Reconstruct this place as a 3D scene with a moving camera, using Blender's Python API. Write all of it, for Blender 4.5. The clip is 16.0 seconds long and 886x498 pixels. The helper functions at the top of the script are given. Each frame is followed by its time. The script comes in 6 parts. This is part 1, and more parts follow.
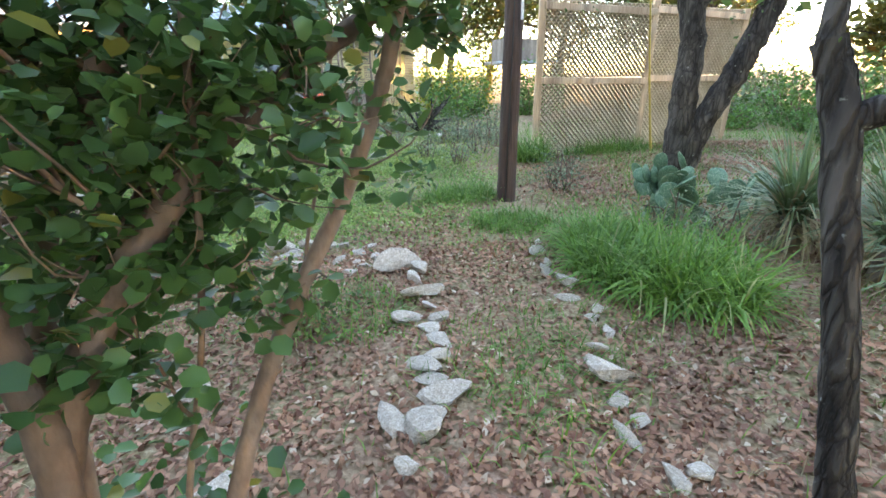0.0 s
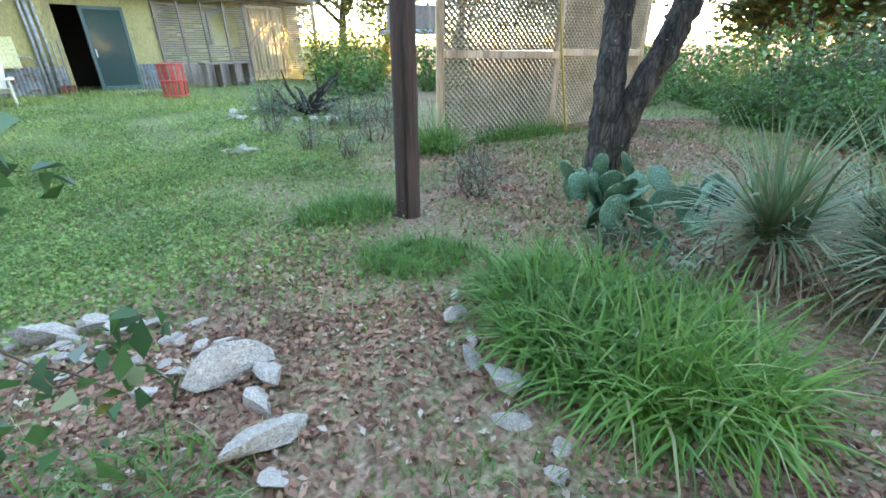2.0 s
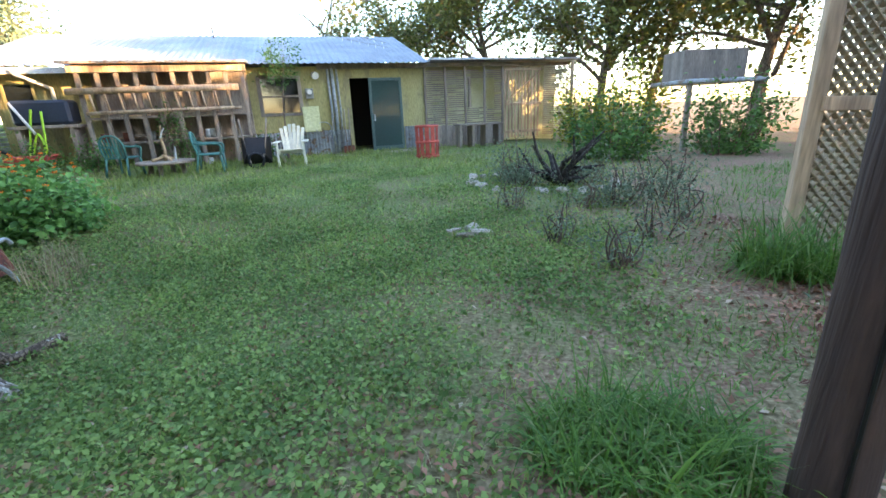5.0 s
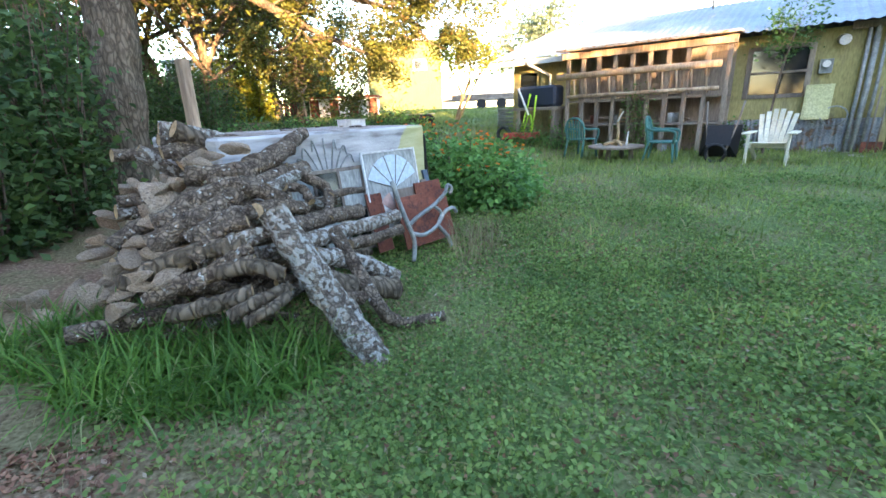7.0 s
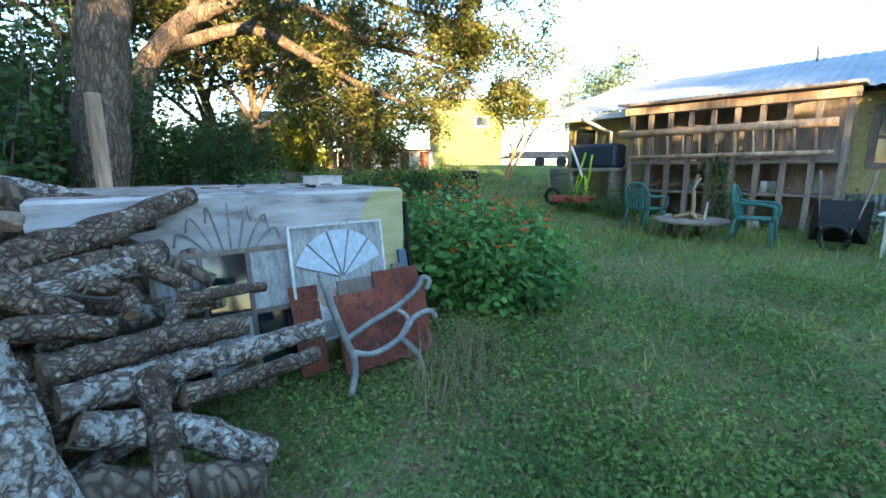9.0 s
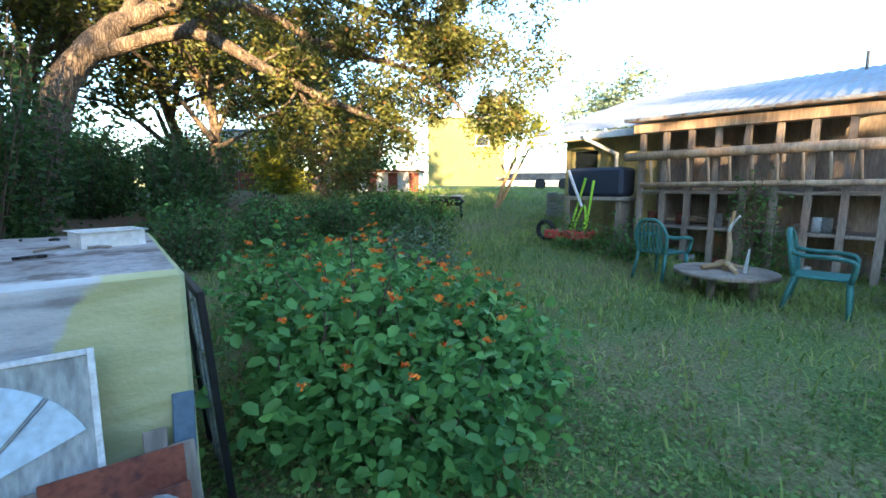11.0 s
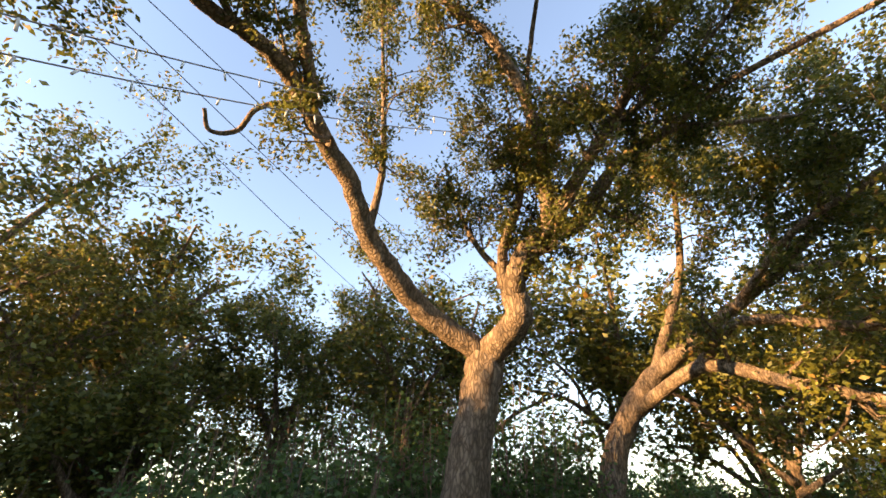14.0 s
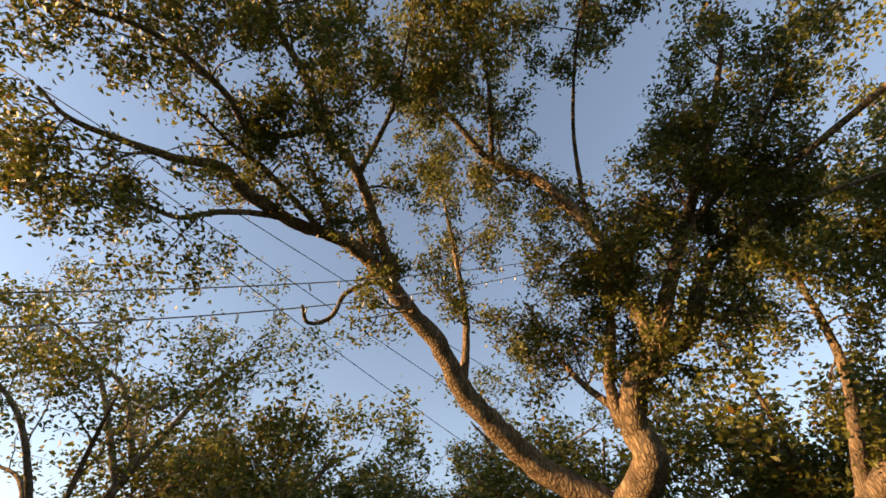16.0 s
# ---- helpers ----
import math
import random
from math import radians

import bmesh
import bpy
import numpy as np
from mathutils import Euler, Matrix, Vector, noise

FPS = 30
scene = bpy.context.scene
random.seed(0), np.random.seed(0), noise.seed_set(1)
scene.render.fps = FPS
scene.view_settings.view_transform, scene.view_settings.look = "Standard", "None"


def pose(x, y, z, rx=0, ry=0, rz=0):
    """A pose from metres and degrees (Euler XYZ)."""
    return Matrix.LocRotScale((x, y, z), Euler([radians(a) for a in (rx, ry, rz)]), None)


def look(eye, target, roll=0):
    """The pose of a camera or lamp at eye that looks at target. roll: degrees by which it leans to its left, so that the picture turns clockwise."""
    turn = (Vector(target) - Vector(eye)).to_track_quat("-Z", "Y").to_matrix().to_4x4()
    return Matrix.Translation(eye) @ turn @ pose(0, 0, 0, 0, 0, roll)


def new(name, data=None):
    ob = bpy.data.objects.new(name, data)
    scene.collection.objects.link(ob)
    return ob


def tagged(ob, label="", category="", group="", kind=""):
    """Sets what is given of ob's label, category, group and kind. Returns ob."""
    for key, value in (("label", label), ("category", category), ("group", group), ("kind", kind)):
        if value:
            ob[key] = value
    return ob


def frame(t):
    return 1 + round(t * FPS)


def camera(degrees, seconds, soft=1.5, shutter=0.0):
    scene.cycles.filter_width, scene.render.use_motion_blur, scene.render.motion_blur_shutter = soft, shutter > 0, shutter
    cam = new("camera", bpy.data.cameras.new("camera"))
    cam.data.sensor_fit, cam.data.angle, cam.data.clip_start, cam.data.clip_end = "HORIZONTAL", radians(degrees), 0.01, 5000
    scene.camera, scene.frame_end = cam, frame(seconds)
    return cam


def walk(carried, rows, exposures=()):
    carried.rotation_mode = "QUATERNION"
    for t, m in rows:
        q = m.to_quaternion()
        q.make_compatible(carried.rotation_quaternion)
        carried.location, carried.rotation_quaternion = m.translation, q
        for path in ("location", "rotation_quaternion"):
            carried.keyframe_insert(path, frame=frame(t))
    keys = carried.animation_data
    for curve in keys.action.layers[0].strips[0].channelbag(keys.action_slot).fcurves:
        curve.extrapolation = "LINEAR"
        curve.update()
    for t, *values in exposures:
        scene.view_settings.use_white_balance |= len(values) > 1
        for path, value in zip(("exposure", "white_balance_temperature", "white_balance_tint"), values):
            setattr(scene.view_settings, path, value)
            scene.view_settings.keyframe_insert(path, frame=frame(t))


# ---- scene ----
cam = camera(91.2, 16.0, soft=1.6)
METRES, EYE, TILT, LEAN, TURN = 11.5, 1.25, -21.7, 1.0, 0.0
ROWS = [
    (0.0, 0.0, 0.0, 0.0, 0.0, 0.0, -0.0),
    (0.5, 0.0054, 0.0198, 0.0089, 0.01, -4.68, 2.05),
    (1.0, 0.0138, 0.0476, 0.0202, 2.69, -6.2, -1.63),
    (1.5, 0.019, 0.0735, 0.0275, -6.3, -4.6, 0.51),
    (2.0, 0.021, 0.0979, 0.0407, -11.46, -3.71, 3.73),
    (2.5, 0.0272, 0.1228, 0.0519, -12.74, 2.64, 4.04),
    (3.0, 0.0312, 0.146, 0.0667, -12.44, 6.37, 3.88),
    (3.5, 0.0235, 0.1699, 0.0756, -4.75, 7.66, 2.89),
    (6.0, -0.0303, 0.3248, 0.1217, 39.98, -8.87, -14.44),
    (6.5, -0.045, 0.3418, 0.134, 59.31, -13.52, -18.76),
    (7.0, -0.0684, 0.3511, 0.1383, 72.11, -11.92, -18.77),
    (7.5, -0.0978, 0.3656, 0.1481, 77.26, -5.37, -22.63),
    (8.0, -0.1272, 0.3944, 0.16, 81.85, -5.91, -23.48),
    (8.5, -0.1575, 0.4197, 0.1664, 81.25, -8.45, -21.48),
    (11.0, -0.3534, 0.5203, 0.2193, 82.13, -6.2, -21.76),
    (11.5, -0.3772, 0.5391, 0.234, 104.67, -5.62, -25.35),
    (12.0, -0.4068, 0.5608, 0.2418, 116.48, -7.08, -22.51),
    (12.5, -0.4331, 0.5795, 0.2562, 122.71, -1.81, -20.99),
    (13.0, -0.462, 0.6056, 0.2767, 134.75, -0.4, -15.25),
    (13.5, -0.4842, 0.6148, 0.2832, 144.65, 5.15, -12.69),
    (14.0, -0.5035, 0.6143, 0.292, 154.56, 12.75, -9.63),
    (14.5, -0.5093, 0.6193, 0.3025, 164.04, 20.85, -4.33),
    (15.0, -0.5062, 0.63, 0.3109, 177.56, 26.69, -0.45),
    (15.5, -0.5053, 0.6363, 0.3145, 185.5, 27.84, 1.62),
    (16.0, -0.5139, 0.6318, 0.3138, 170.39, 28.27, -2.77),
]
walk(cam, [(t, pose(0, 0, EYE, TILT, LEAN, TURN) @ pose(METRES * x, METRES * y, METRES * z, 90 + pitch, roll, yaw)) for t, x, y, z, yaw, pitch, roll in ROWS],
     [(0.0, 4.5, 7100, 22), (1.2, 4.8, 6700, 20), (2.0, 4.45, 6300, 18), (3.5, 3.25, 5900, 14), (6.0, 3.95, 6300, 25), (8.5, 3.1, 5400, 10), (11.0, 3.0, 5200, 12), (13.0, 2.85, 6200, 20), (14.5, 2.15, 7400, 26), (15.5, 1.7, 7500, 25), (16.0, 1.6, 7500, 24)])

# ---- light: clear sky, low warm sun ----
SUN_AZ, SUN_EL = -2.0, 7.6
world = bpy.data.worlds.new("sky")
scene.world = world
world.use_nodes = True
wn = world.node_tree
sky = wn.nodes.new("ShaderNodeTexSky")
sky.sky_type, sky.sun_disc = "NISHITA", False
sky.sun_elevation, sky.sun_rotation = radians(SUN_EL), radians(90 - SUN_AZ)
sky.dust_density, sky.ozone_density, sky.air_density, sky.altitude = 0.25, 1.2, 1.0, 100
wn.links.new(sky.outputs[0], wn.nodes["Background"].inputs[0])
wn.nodes["Background"].inputs[1].default_value = 0.15
sun = new("sun", bpy.data.lights.new("sun", "SUN"))
sun.data.energy, sun.data.angle, sun.data.color = 5.0, radians(0.6), (1.0, 0.62, 0.26)
ca, sa, ce, se = math.cos(radians(SUN_AZ)), math.sin(radians(SUN_AZ)), math.cos(radians(SUN_EL)), math.sin(radians(SUN_EL))
sun.matrix_world = look((60 * ca * ce, 60 * sa * ce, 60 * se), (0, 0, 0))


# ---- materials ----
def lin(c):
    return (*c, 1.0)


def nodes_of(name, rough=0.8, metal=0.0, spec=0.3):
    m = bpy.data.materials.new(name)
    m.use_nodes = True
    nt = m.node_tree
    b = nt.nodes["Principled BSDF"]
    b.inputs["Roughness"].default_value = rough
    b.inputs["Metallic"].default_value = metal
    b.inputs["Specular IOR Level"].default_value = spec
    return m, nt, b


def tex_noise(nt, scale, detail=5.0, stretch=(1, 1, 1), seed=0.0):
    co = nt.nodes.new("ShaderNodeTexCoord")
    mp = nt.nodes.new("ShaderNodeMapping")
    mp.inputs["Scale"].default_value = stretch
    mp.inputs["Location"].default_value = (seed, seed * 0.7, seed * 1.3)
    nt.links.new(co.outputs["Object"], mp.inputs[0])
    n = nt.nodes.new("ShaderNodeTexNoise")
    n.inputs["Scale"].default_value, n.inputs["Detail"].default_value = scale, detail
    nt.links.new(mp.outputs[0], n.inputs["Vector"])
    return n


def ramp(nt, src, stops):
    r = nt.nodes.new("ShaderNodeValToRGB")
    el = r.color_ramp.elements
    while len(el) < len(stops):
        el.new(0.5)
    for e, (p, c) in zip(el, stops):
        e.position, e.color = p, lin(c)
    nt.links.new(src, r.inputs[0])
    return r


def mixrgb(nt, a, b, fac, mode="MIX"):
    m = nt.nodes.new("ShaderNodeMix")
    m.data_type, m.blend_type = "RGBA", mode
    for sock, v in ((m.inputs[0], fac), (m.inputs[6], a), (m.inputs[7], b)):
        if isinstance(v, bpy.types.NodeSocket):
            nt.links.new(v, sock)
        elif isinstance(v, tuple):
            sock.default_value = lin(v)
        else:
            sock.default_value = v
    return m.outputs[2]


def bump(nt, b, src, strength, dist=0.01):
    n = nt.nodes.new("ShaderNodeBump")
    n.inputs["Strength"].default_value, n.inputs["Distance"].default_value = strength, dist
    nt.links.new(src, n.inputs["Height"])
    nt.links.new(n.outputs[0], b.inputs["Normal"])


def surface(name, c1, c2, scale=4.0, rough=0.8, metal=0.0, fine=40.0, stretch=(1, 1, 1), strength=0.4, dist=0.01, c3=None, spec=0.3):
    """Two-scale mottled surface: broad patches between c1 and c2, fine grain, an optional third stain colour."""
    m, nt, b = nodes_of(name, rough, metal, spec)
    broad, grain = tex_noise(nt, scale, 4, stretch), tex_noise(nt, fine, 4, stretch, 3.0)
    col = ramp(nt, broad.outputs[0], [(0.35, c1), (0.65, c2)]).outputs[0]
    if c3:
        st = ramp(nt, tex_noise(nt, scale * 2.3, 6, stretch, 9.0).outputs[0], [(0.52, (0, 0, 0)), (0.62, (1, 1, 1))])
        col = mixrgb(nt, col, c3, st.outputs[0])
    g = ramp(nt, grain.outputs[0], [(0.25, (0.55, 0.55, 0.55)), (0.75, (1.25, 1.25, 1.25))])
    col = mixrgb(nt, col, g.outputs[0], 0.8, "MULTIPLY")
    info = nt.nodes.new("ShaderNodeObjectInfo")
    v = ramp(nt, info.outputs["Random"], [(0.0, (0.82, 0.82, 0.82)), (1.0, (1.12, 1.12, 1.12))])
    col = mixrgb(nt, col, v.outputs[0], 1.0, "MULTIPLY")
    nt.links.new(col, b.inputs["Base Color"])
    bump(nt, b, grain.outputs[0], strength, dist)
    return m


def foliage(name, dark, light, dry=None, rough=0.5, glow=0.35):
    """Leaves: colour varies from leaf to leaf, and light passes through."""
    m, nt, b = nodes_of(name, rough, 0.0, 0.35)
    geo = nt.nodes.new("ShaderNodeNewGeometry")
    stops = [(0.0, dark), (0.8, light)]
    if dry:
        stops += [(0.93, light), (0.97, dry)]
    r = ramp(nt, geo.outputs["Random Per Island"], stops)
    col = mixrgb(nt, r.outputs[0], ramp(nt, tex_noise(nt, 0.9, 3).outputs[0], [(0.3, (0.7, 0.75, 0.7)), (0.7, (1.2, 1.15, 1.0))]).outputs[0], 1.0, "MULTIPLY")
    nt.links.new(col, b.inputs["Base Color"])
    tr = nt.nodes.new("ShaderNodeBsdfTranslucent")
    nt.links.new(col, tr.inputs[0])
    mx = nt.nodes.new("ShaderNodeMixShader")
    mx.inputs[0].default_value = glow
    nt.links.new(b.outputs[0], mx.inputs[1])
    nt.links.new(tr.outputs[0], mx.inputs[2])
    nt.links.new(mx.outputs[0], nt.nodes["Material Output"].inputs[0])
    return m


def bark(name, c1, c2, lichen=None, scale=9.0, stretch=(1, 1, 0.28), strength=1.0, amount=0.6):
    m, nt, b = nodes_of(name, 0.95, 0.0, 0.15)
    n1 = tex_noise(nt, scale, 8, stretch)
    co = nt.nodes.new("ShaderNodeTexCoord")
    mp = nt.nodes.new("ShaderNodeMapping")
    mp.inputs["Scale"].default_value = stretch
    nt.links.new(co.outputs["Object"], mp.inputs[0])
    wob = mixrgb(nt, mp.outputs[0], n1.outputs[1], 0.12, "ADD")
    v = nt.nodes.new("ShaderNodeTexVoronoi")
    v.feature = "DISTANCE_TO_EDGE"
    v.inputs["Scale"].default_value = scale * 2.2
    nt.links.new(wob, v.inputs["Vector"])
    crack = ramp(nt, v.outputs[0], [(0.0, (0.25, 0.25, 0.25)), (0.22, (1, 1, 1))])
    col = ramp(nt, n1.outputs[0], [(0.35, c1), (0.65, c2)]).outputs[0]
    col = mixrgb(nt, col, crack.outputs[0], 0.75, "MULTIPLY")
    if lichen:
        li = ramp(nt, tex_noise(nt, 23, 8, (1, 1, 1), 5).outputs[0], [(amount, (0, 0, 0)), (amount + 0.06, (1, 1, 1))])
        col = mixrgb(nt, col, lichen, li.outputs[0])
    nt.links.new(col, b.inputs["Base Color"])
    bump(nt, b, mixrgb(nt, crack.outputs[0], n1.outputs[0], 0.4), strength, 0.03)
    return m


def plain(name, c, rough=0.5, metal=0.0, spec=0.4):
    m, nt, b = nodes_of(name, rough, metal, spec)
    g = ramp(nt, tex_noise(nt, 30, 4).outputs[0], [(0.3, tuple(v * 0.8 for v in c)), (0.7, tuple(min(1, v * 1.12) for v in c))])
    nt.links.new(g.outputs[0], b.inputs["Base Color"])
    return m


M_OAK = bark("oak_bark", (0.13, 0.10, 0.07), (0.27, 0.21, 0.15), None, 8)
M_DARK = bark("dark_cedar_bark", (0.045, 0.04, 0.037), (0.13, 0.115, 0.10), (0.34, 0.35, 0.31), 10, (1, 1, 0.25), 1.0, 0.68)
M_LOG = bark("lichened_log_bark", (0.14, 0.10, 0.072), (0.34, 0.26, 0.19), (0.55, 0.53, 0.47), 12, (1, 1, 1), 1.0, 0.63)
M_LOGPALE = bark("pale_lichen_bark", (0.20, 0.155, 0.12), (0.42, 0.35, 0.28), (0.50, 0.475, 0.42), 12, (1, 1, 1), 1.0, 0.5)
M_CUT = surface("cut_wood", (0.40, 0.27, 0.14), (0.56, 0.40, 0.23), 9, 0.9)
M_TWIG = surface("smooth_grey_brown_bark", (0.11, 0.075, 0.055), (0.23, 0.155, 0.11), 7, 0.8, 0, 60, (1, 1, 0.5), 0.6, 0.006)
M_POLE = surface("creosoted_pole_wood", (0.05, 0.031, 0.024), (0.10, 0.06, 0.046), 5, 0.75, 0, 60, (1, 1, 0.05), 0.9, 0.012, (0.045, 0.03, 0.025))
M_LEAF = foliage("live_oak_leaf", (0.05, 0.07, 0.02), (0.16, 0.17, 0.035), (0.22, 0.13, 0.04))
M_NEARLEAF = foliage("round_green_leaf", (0.03, 0.075, 0.025), (0.075, 0.16, 0.05), (0.2, 0.2, 0.05), 0.4)
M_SHRUB = foliage("shrub_leaf", (0.04, 0.085, 0.03), (0.11, 0.19, 0.055))
M_BRIGHT = foliage("bright_shrub_leaf", (0.05, 0.12, 0.03), (0.13, 0.26, 0.06))
M_YELLOW = foliage("yellow_green_leaf", (0.16, 0.20, 0.02), (0.38, 0.40, 0.04), None, 0.5, 0.45)
M_GREY = foliage("grey_green_leaf", (0.12, 0.17, 0.11), (0.24, 0.30, 0.20))
M_LANT = foliage("lantana_leaf", (0.07, 0.18, 0.05), (0.19, 0.38, 0.10), None, 0.5)
M_FLOWER = foliage("orange_flower", (0.75, 0.10, 0.02), (0.85, 0.30, 0.03), None, 0.6, 0.2)
M_GRASS = foliage("lawn_blade", (0.14, 0.20, 0.05), (0.33, 0.40, 0.11), (0.46, 0.37, 0.20), 0.6)
M_LUSH = foliage("lush_grass_blade", (0.06, 0.15, 0.025), (0.16, 0.30, 0.055), (0.34, 0.36, 0.17), 0.5)
M_COVER = foliage("ground_cover_leaf", (0.09, 0.17, 0.045), (0.29, 0.41, 0.12), (0.34, 0.26, 0.13), 0.6)
M_DRY = foliage("dry_grass_blade", (0.26, 0.20, 0.12), (0.45, 0.37, 0.24), None, 0.8, 0.25)
M_LITTER = foliage("fallen_leaf", (0.13, 0.052, 0.034), (0.40, 0.215, 0.145), (0.50, 0.39, 0.31), 0.8, 0.05)
M_YUCCA = foliage("yucca_leaf", (0.09, 0.15, 0.07), (0.20, 0.27, 0.13), (0.36, 0.30, 0.2), 0.5, 0.15)
M_CACTUS = surface("prickly_pear_skin", (0.06, 0.14, 0.075), (0.11, 0.21, 0.11), 8, 0.55, 0, 45, (1, 1, 1), 0.5, 0.01, (0.24, 0.32, 0.2))
M_STONE = surface("limestone", (0.40, 0.335, 0.265), (0.58, 0.50, 0.41), 6, 0.95, 0, 22, (1, 1, 1), 0.6, 0.015, (0.33, 0.28, 0.23))
M_TANSTONE = surface("tan_rubble_stone", (0.50, 0.36, 0.24), (0.66, 0.51, 0.37), 6, 0.95, 0, 35, (1, 1, 1), 1.0, 0.02, (0.30, 0.22, 0.16))
M_LATTICE = surface("weathered_lattice_wood", (0.40, 0.31, 0.20), (0.55, 0.44, 0.30), 3, 0.85, 0, 50)
M_BOARD = surface("pale_timber", (0.46, 0.32, 0.20), (0.60, 0.44, 0.29), 3, 0.8, 0, 45, (1, 1, 0.1), 0.4, 0.005, (0.34, 0.24, 0.16))
M_OLDWOOD = surface("grey_weathered_wood", (0.20, 0.16, 0.13), (0.34, 0.28, 0.22), 4, 0.9, 0, 40, (1, 1, 0.2), 0.6, 0.006)
M_CONCTOP = surface("stained_concrete_top", (0.30, 0.25, 0.22), (0.48, 0.44, 0.41), 2.5, 0.9, 0, 25, (1, 1, 1), 0.6, 0.008, (0.19, 0.15, 0.13))
M_CREAM = surface("cream_yellow_paint", (0.52, 0.50, 0.25), (0.62, 0.60, 0.35), 2.5, 0.85, 0, 30, (1, 1, 1), 0.5, 0.006)
M_BOXPAINT, nt, b = nodes_of("whitewash_over_cream_paint", 0.9, 0, 0.25)
co = nt.nodes.new("ShaderNodeTexCoord")
sep = nt.nodes.new("ShaderNodeSeparateXYZ")
nt.links.new(co.outputs["Object"], sep.inputs[0])
edge = nt.nodes.new("ShaderNodeMath")  # the whitewash ends on a slant, ragged line
edge.operation = "MULTIPLY_ADD"
nt.links.new(sep.outputs[2], edge.inputs[0])
edge.inputs[1].default_value = 0.45
nt.links.new(sep.outputs[0], edge.inputs[2])
ragged = nt.nodes.new("ShaderNodeMath")
ragged.operation = "MULTIPLY_ADD"
nt.links.new(tex_noise(nt, 5, 6).outputs[0], ragged.inputs[0])
ragged.inputs[1].default_value = 0.22
nt.links.new(edge.outputs[0], ragged.inputs[2])
side_mask = ramp(nt, ragged.outputs[0], [(0.90, (0, 0, 0)), (0.93, (1, 1, 1))])
streaks = tex_noise(nt, 3, 6, (1, 1, 5), 2)
cream_c = ramp(nt, streaks.outputs[0], [(0.3, (0.42, 0.40, 0.19)), (0.7, (0.56, 0.54, 0.30))])
wash_c = ramp(nt, streaks.outputs[0], [(0.3, (0.24, 0.22, 0.21)), (0.45, (0.44, 0.43, 0.42)), (0.7, (0.60, 0.59, 0.57))])
nt.links.new(mixrgb(nt, cream_c.outputs[0], wash_c.outputs[0], side_mask.outputs[0]), b.inputs["Base Color"])
bump(nt, b, tex_noise(nt, 28, 6, (1, 1, 2), 6).outputs[0], 0.6, 0.008)
M_WALL = surface("olive_yellow_siding", (0.36, 0.31, 0.12), (0.45, 0.39, 0.17), 1.5, 0.8, 0, 30, (1, 1, 0.3), 0.3, 0.005, (0.30, 0.26, 0.13))
M_ROOF = surface("galvanised_roof", (0.16, 0.19, 0.22), (0.24, 0.27, 0.30), 1.2, 0.5, 0.2, 20, (1, 1, 1), 0.2, 0.004)
M_TIN = surface("corrugated_tin", (0.30, 0.32, 0.34), (0.48, 0.50, 0.52), 3, 0.5, 0.6, 30, (1, 1, 1), 0.2, 0.004, (0.28, 0.2, 0.14))
M_RUST = surface("rusted_sheet", (0.17, 0.055, 0.035), (0.28, 0.10, 0.06), 5, 0.85, 0.1, 45, (1, 1, 1), 0.5, 0.004, (0.12, 0.05, 0.04))
M_IRON = surface("grey_cast_iron", (0.26, 0.27, 0.26), (0.40, 0.41, 0.39), 9, 0.7, 0.3, 50)
M_BLACK = plain("black_iron", (0.02, 0.02, 0.022), 0.5, 0.3)
M_GREENPL = surface("faded_green_plastic", (0.05, 0.16, 0.14), (0.08, 0.21, 0.18), 5, 0.5, 0, 60, (1, 1, 1), 0.1)
M_WHITEPL = surface("cream_painted_slats", (0.62, 0.60, 0.46), (0.74, 0.72, 0.58), 5, 0.6, 0, 50)
M_RED = surface("faded_red_paint", (0.40, 0.06, 0.04), (0.52, 0.10, 0.07), 6, 0.6)
M_WHITE = surface("white_paint", (0.66, 0.66, 0.64), (0.78, 0.78, 0.76), 4, 0.6)
M_PAN = plain("brushed_aluminium", (0.72, 0.69, 0.64), 0.45, 0.15)
M_BAMBOO = plain("yellow_bamboo", (0.45, 0.32, 0.06), 0.5)
# near-black that paints shade into the doorway room and the box notch
M_SHADE = plain("painted_shade", (0.02, 0.02, 0.02), 0.9)
M_BLUEGL = plain("milky_blue_glass", (0.55, 0.66, 0.74), 0.25)
M_PINKGL = plain("pink_glass", (0.55, 0.36, 0.30), 0.3)
M_WHITEGL = plain("white_glass", (0.70, 0.70, 0.70), 0.25)
M_TEXGL = surface("textured_clear_glass", (0.30, 0.32, 0.31), (0.52, 0.54, 0.52), 18, 0.3, 0, 60, (1, 1, 0.3), 0.6, 0.006)
M_WIRE = plain("black_cable", (0.03, 0.03, 0.03), 0.6)
M_STRING = plain("pale_string_cable", (0.2, 0.18, 0.16), 0.6)
M_HOSE = plain("lime_hose", (0.35, 0.6, 0.03), 0.4)
M_GBLD = surface("green_metal_siding", (0.15, 0.16, 0.055), (0.19, 0.20, 0.07), 0.5, 0.7)
M_WINDOW = plain("dark_window_glass", (0.015, 0.02, 0.025), 0.06, 0.0, 0.8)
M_DOORGL = plain("dark_green_door_glass", (0.03, 0.06, 0.055), 0.08, 0.0, 0.8)


# ---- terrain ----
def smooth(v):
    v = np.clip(v, 0, 1)
    return v * v * (3 - 2 * v)


